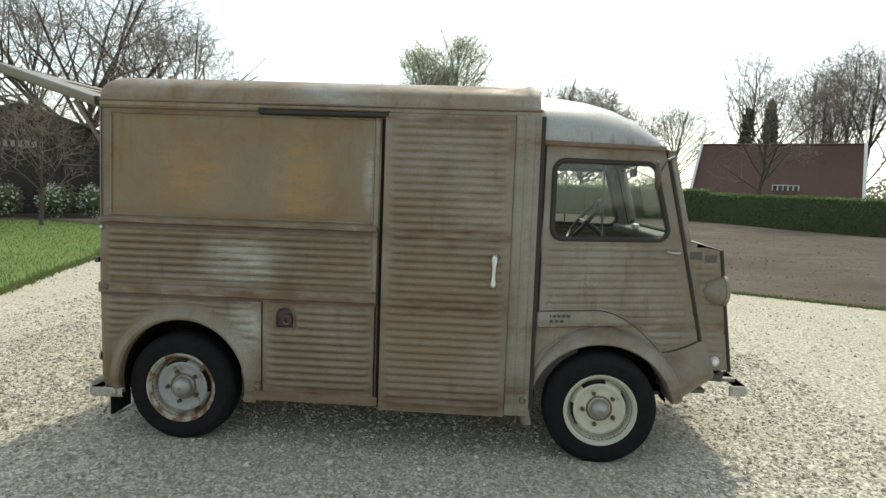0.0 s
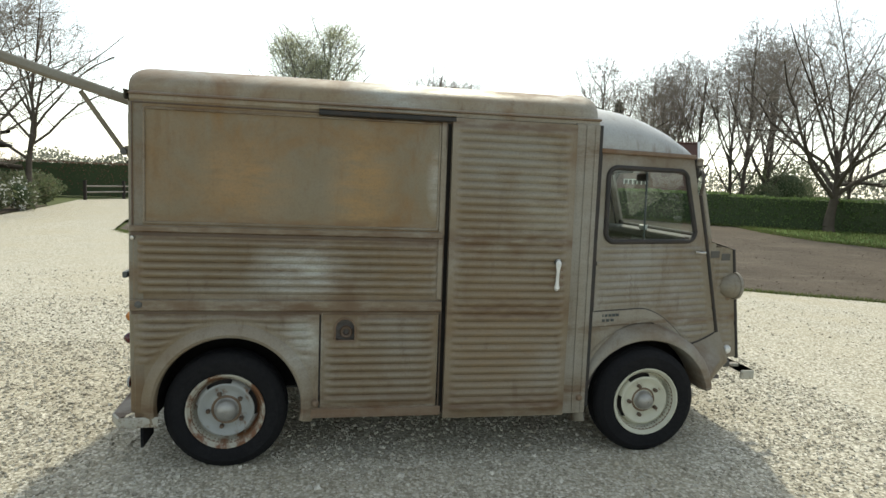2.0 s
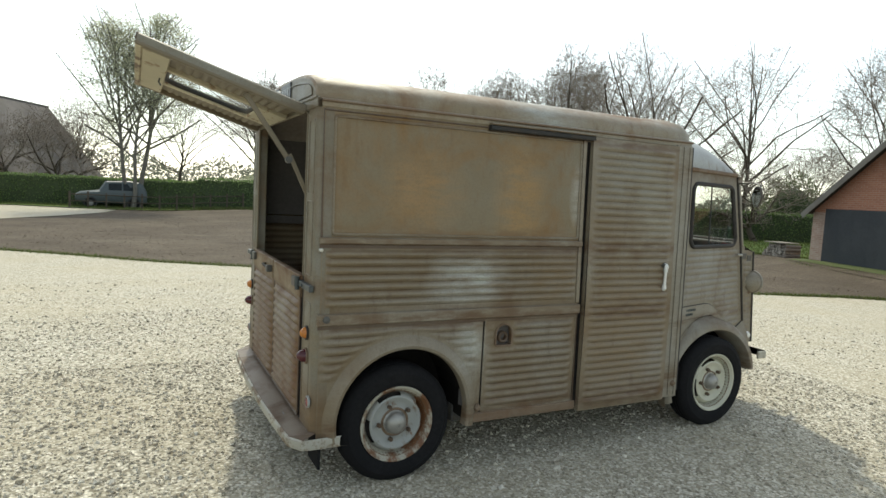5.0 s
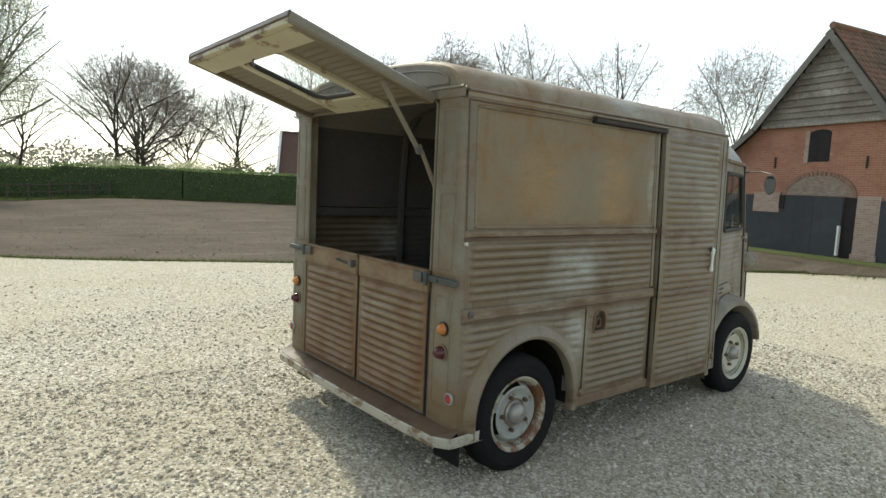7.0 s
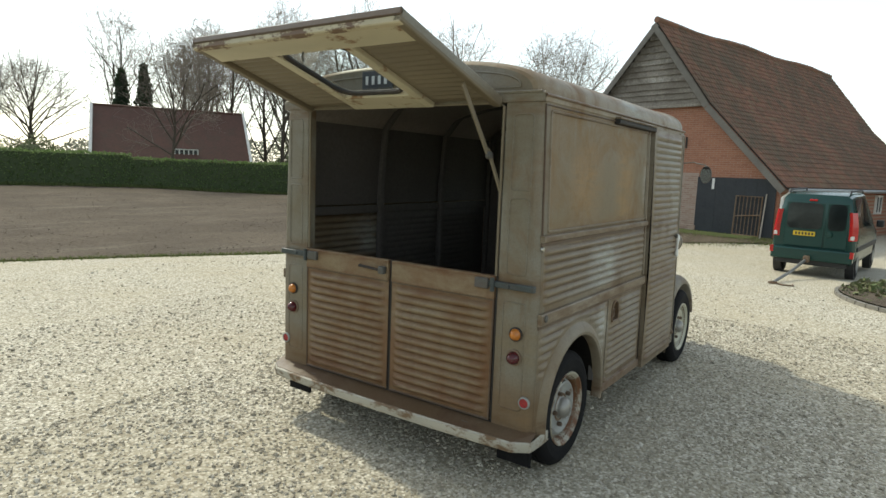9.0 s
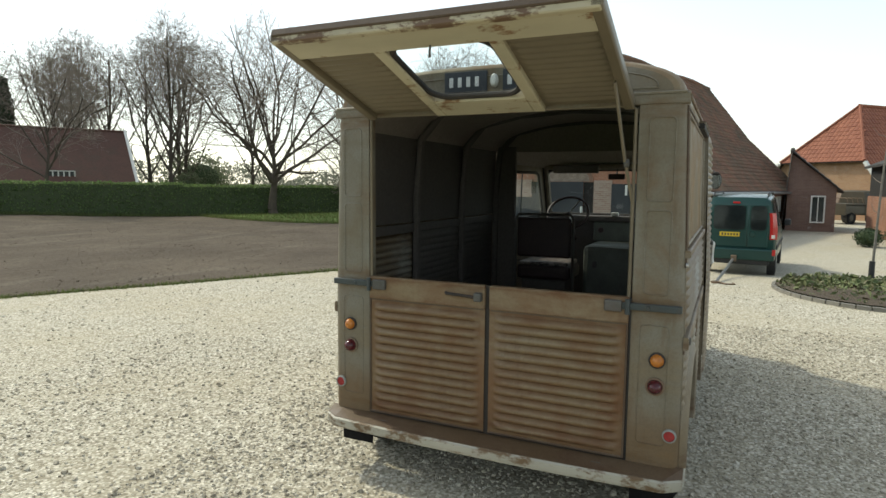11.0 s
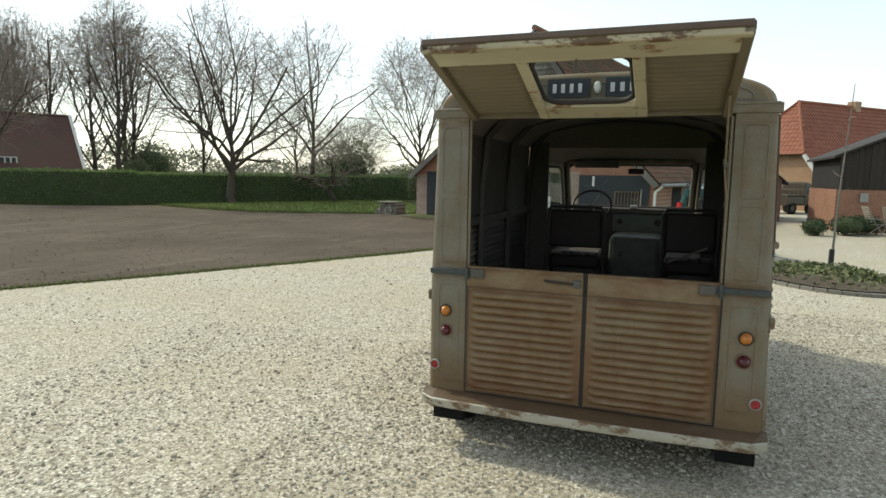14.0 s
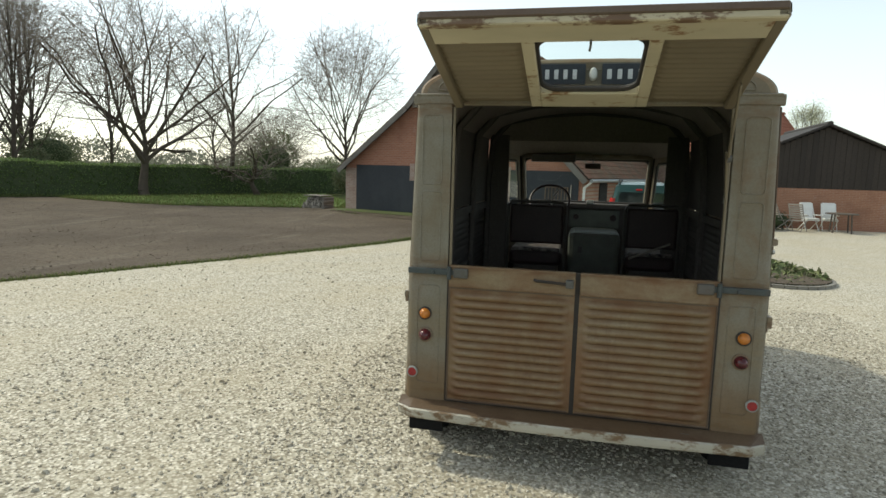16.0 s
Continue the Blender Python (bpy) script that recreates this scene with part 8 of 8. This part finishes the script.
# grass along the field's edge and before the barn; clods on the soil
rng = np.random.default_rng(41)
edge = [(-6.2, 16.4), (-4.65, 14.4), (-2.2, 12.7), (-0.6, 11.2), (0.8, 10.1), (2.4, 9.0), (4.2, 7.65), (6.3, 6.55), (8.7, 5.7), (11.0, 5.1), (13.2, 4.55), (15.4, 3.35)]
pts = along(edge, 7000, rng, 0.12) + along([(15.2, 3.3), (16.3, 0.9), (17.3, 0.2)], 1500, rng, 0.25) + along([(17.2, 0.2), (17.9, 3.0), (18.8, 6.2), (19.8, 9.4)], 9000, rng, 0.40)
pts += along([(16.7, -0.9), (17.1, 0.6), (17.7, 2.6), (18.3, 4.6)], 6000, rng, 0.38)
tagged(part("grass_tufts", tufts(rng, pts, 0.06, 0.03, BLADES), None), "thin grass along the field's edge and barn foot", "grass", "", "stuff")
foot = along([(-10.5, 40.2), (-5.0, 38.9), (-2.2, 37.4), (2.0, 36.9), (5.0, 36.0)], 9000, rng, 0.45) + along([(2.0, 36.4), (8.3, 33.9), (14.8, 31.2), (22.8, 27.5)], 9000, rng, 0.28)
tagged(part("hedge_grass", tufts(rng, foot, 0.16, 0.05, BLADES), None), "uneven grass along the hedge foot", "grass", "", "stuff")
n = 26000
lx, ly = rng.uniform(14, 36, n), rng.uniform(12, 31, n)
inside = np.zeros(n, bool)
for (x0, y0), (x1, y1) in zip(LAWN, LAWN[1:] + LAWN[:1]):
    inside ^= ((y0 > ly) != (y1 > ly)) & (lx < (x1 - x0) * (ly - y0) / (y1 - y0) + x0 + rng.normal(0, 0.15, n))
lawn_pts = [(x, y, fall(x, y) + 0.06) for x, y in zip(lx[inside], ly[inside])]
lawn_pts += along(LAWN[5:] + LAWN[:1], 6000, rng, 0.16, 0.02)
tagged(part("lawn_grass", tufts(rng, lawn_pts, 0.12, 0.04, BLADES), None), "uneven short lawn grass before the hedge", "grass", "", "stuff")
n = 15000
cx, cy = rng.uniform(-6, 26, n), rng.uniform(3, 30, n)
ok = (cy > np.interp(cx, [p[0] for p in edge], [p[1] for p in edge]) + 0.15) & (cy < np.interp(cx, [-7, 2, 8, 15, 27], [20, 34, 32, 29, 13.5])) & ~((cx > 15.5) & (cy < 12))
cx, cy = cx[ok], cy[ok]
m = len(cx)
csize = rng.gamma(2.2, 0.006, m).clip(0.004, 0.026)[:, None, None]
cjit = rng.uniform(0.6, 1.4, (m, 6, 3)) * shape * np.array([1, 1, 0.7])
cv = cjit * csize + np.stack([cx, cy, np.array([fall(x, y) for x, y in zip(cx, cy)]) + 0.012], 1)[:, None, :]
cm = quick("soil_clods", cv.reshape(-1, 3).tolist(), (tri[None] + 6 * np.arange(m)[:, None, None]).reshape(-1, 3).tolist())
cm.materials.append(SOIL)
tagged(part("soil_clods", cm, None), "dry crumbled soil clods over the field", "soil", "", "stuff")
n = 30000
vx, vy = rng.uniform(-16, -4.6, n), rng.uniform(1.5, 18, n)
rim = np.interp(vy, [-1.0, 3.2, 6.1, 8.8, 13.2, 16.6], [-6.6, -4.55, -5.75, -6.75, -8.95, -11.3])
ok = (vx < rim + rng.normal(0, 0.06, n)) & (vx > rim - 6.5)
verge_pts = [(x, y, fall(x, y) + 0.01) for x, y in zip(vx[ok], vy[ok])]
tagged(part("verge_grass", tufts(rng, verge_pts + along([(-4.55, 3.2), (-5.75, 6.1), (-6.75, 8.8), (-8.95, 13.2), (-11.3, 16.6)], 5000, rng, 0.07), 0.07, 0.03, BLADES), None), "short uneven lawn grass beside the driveway", "grass", "", "stuff")
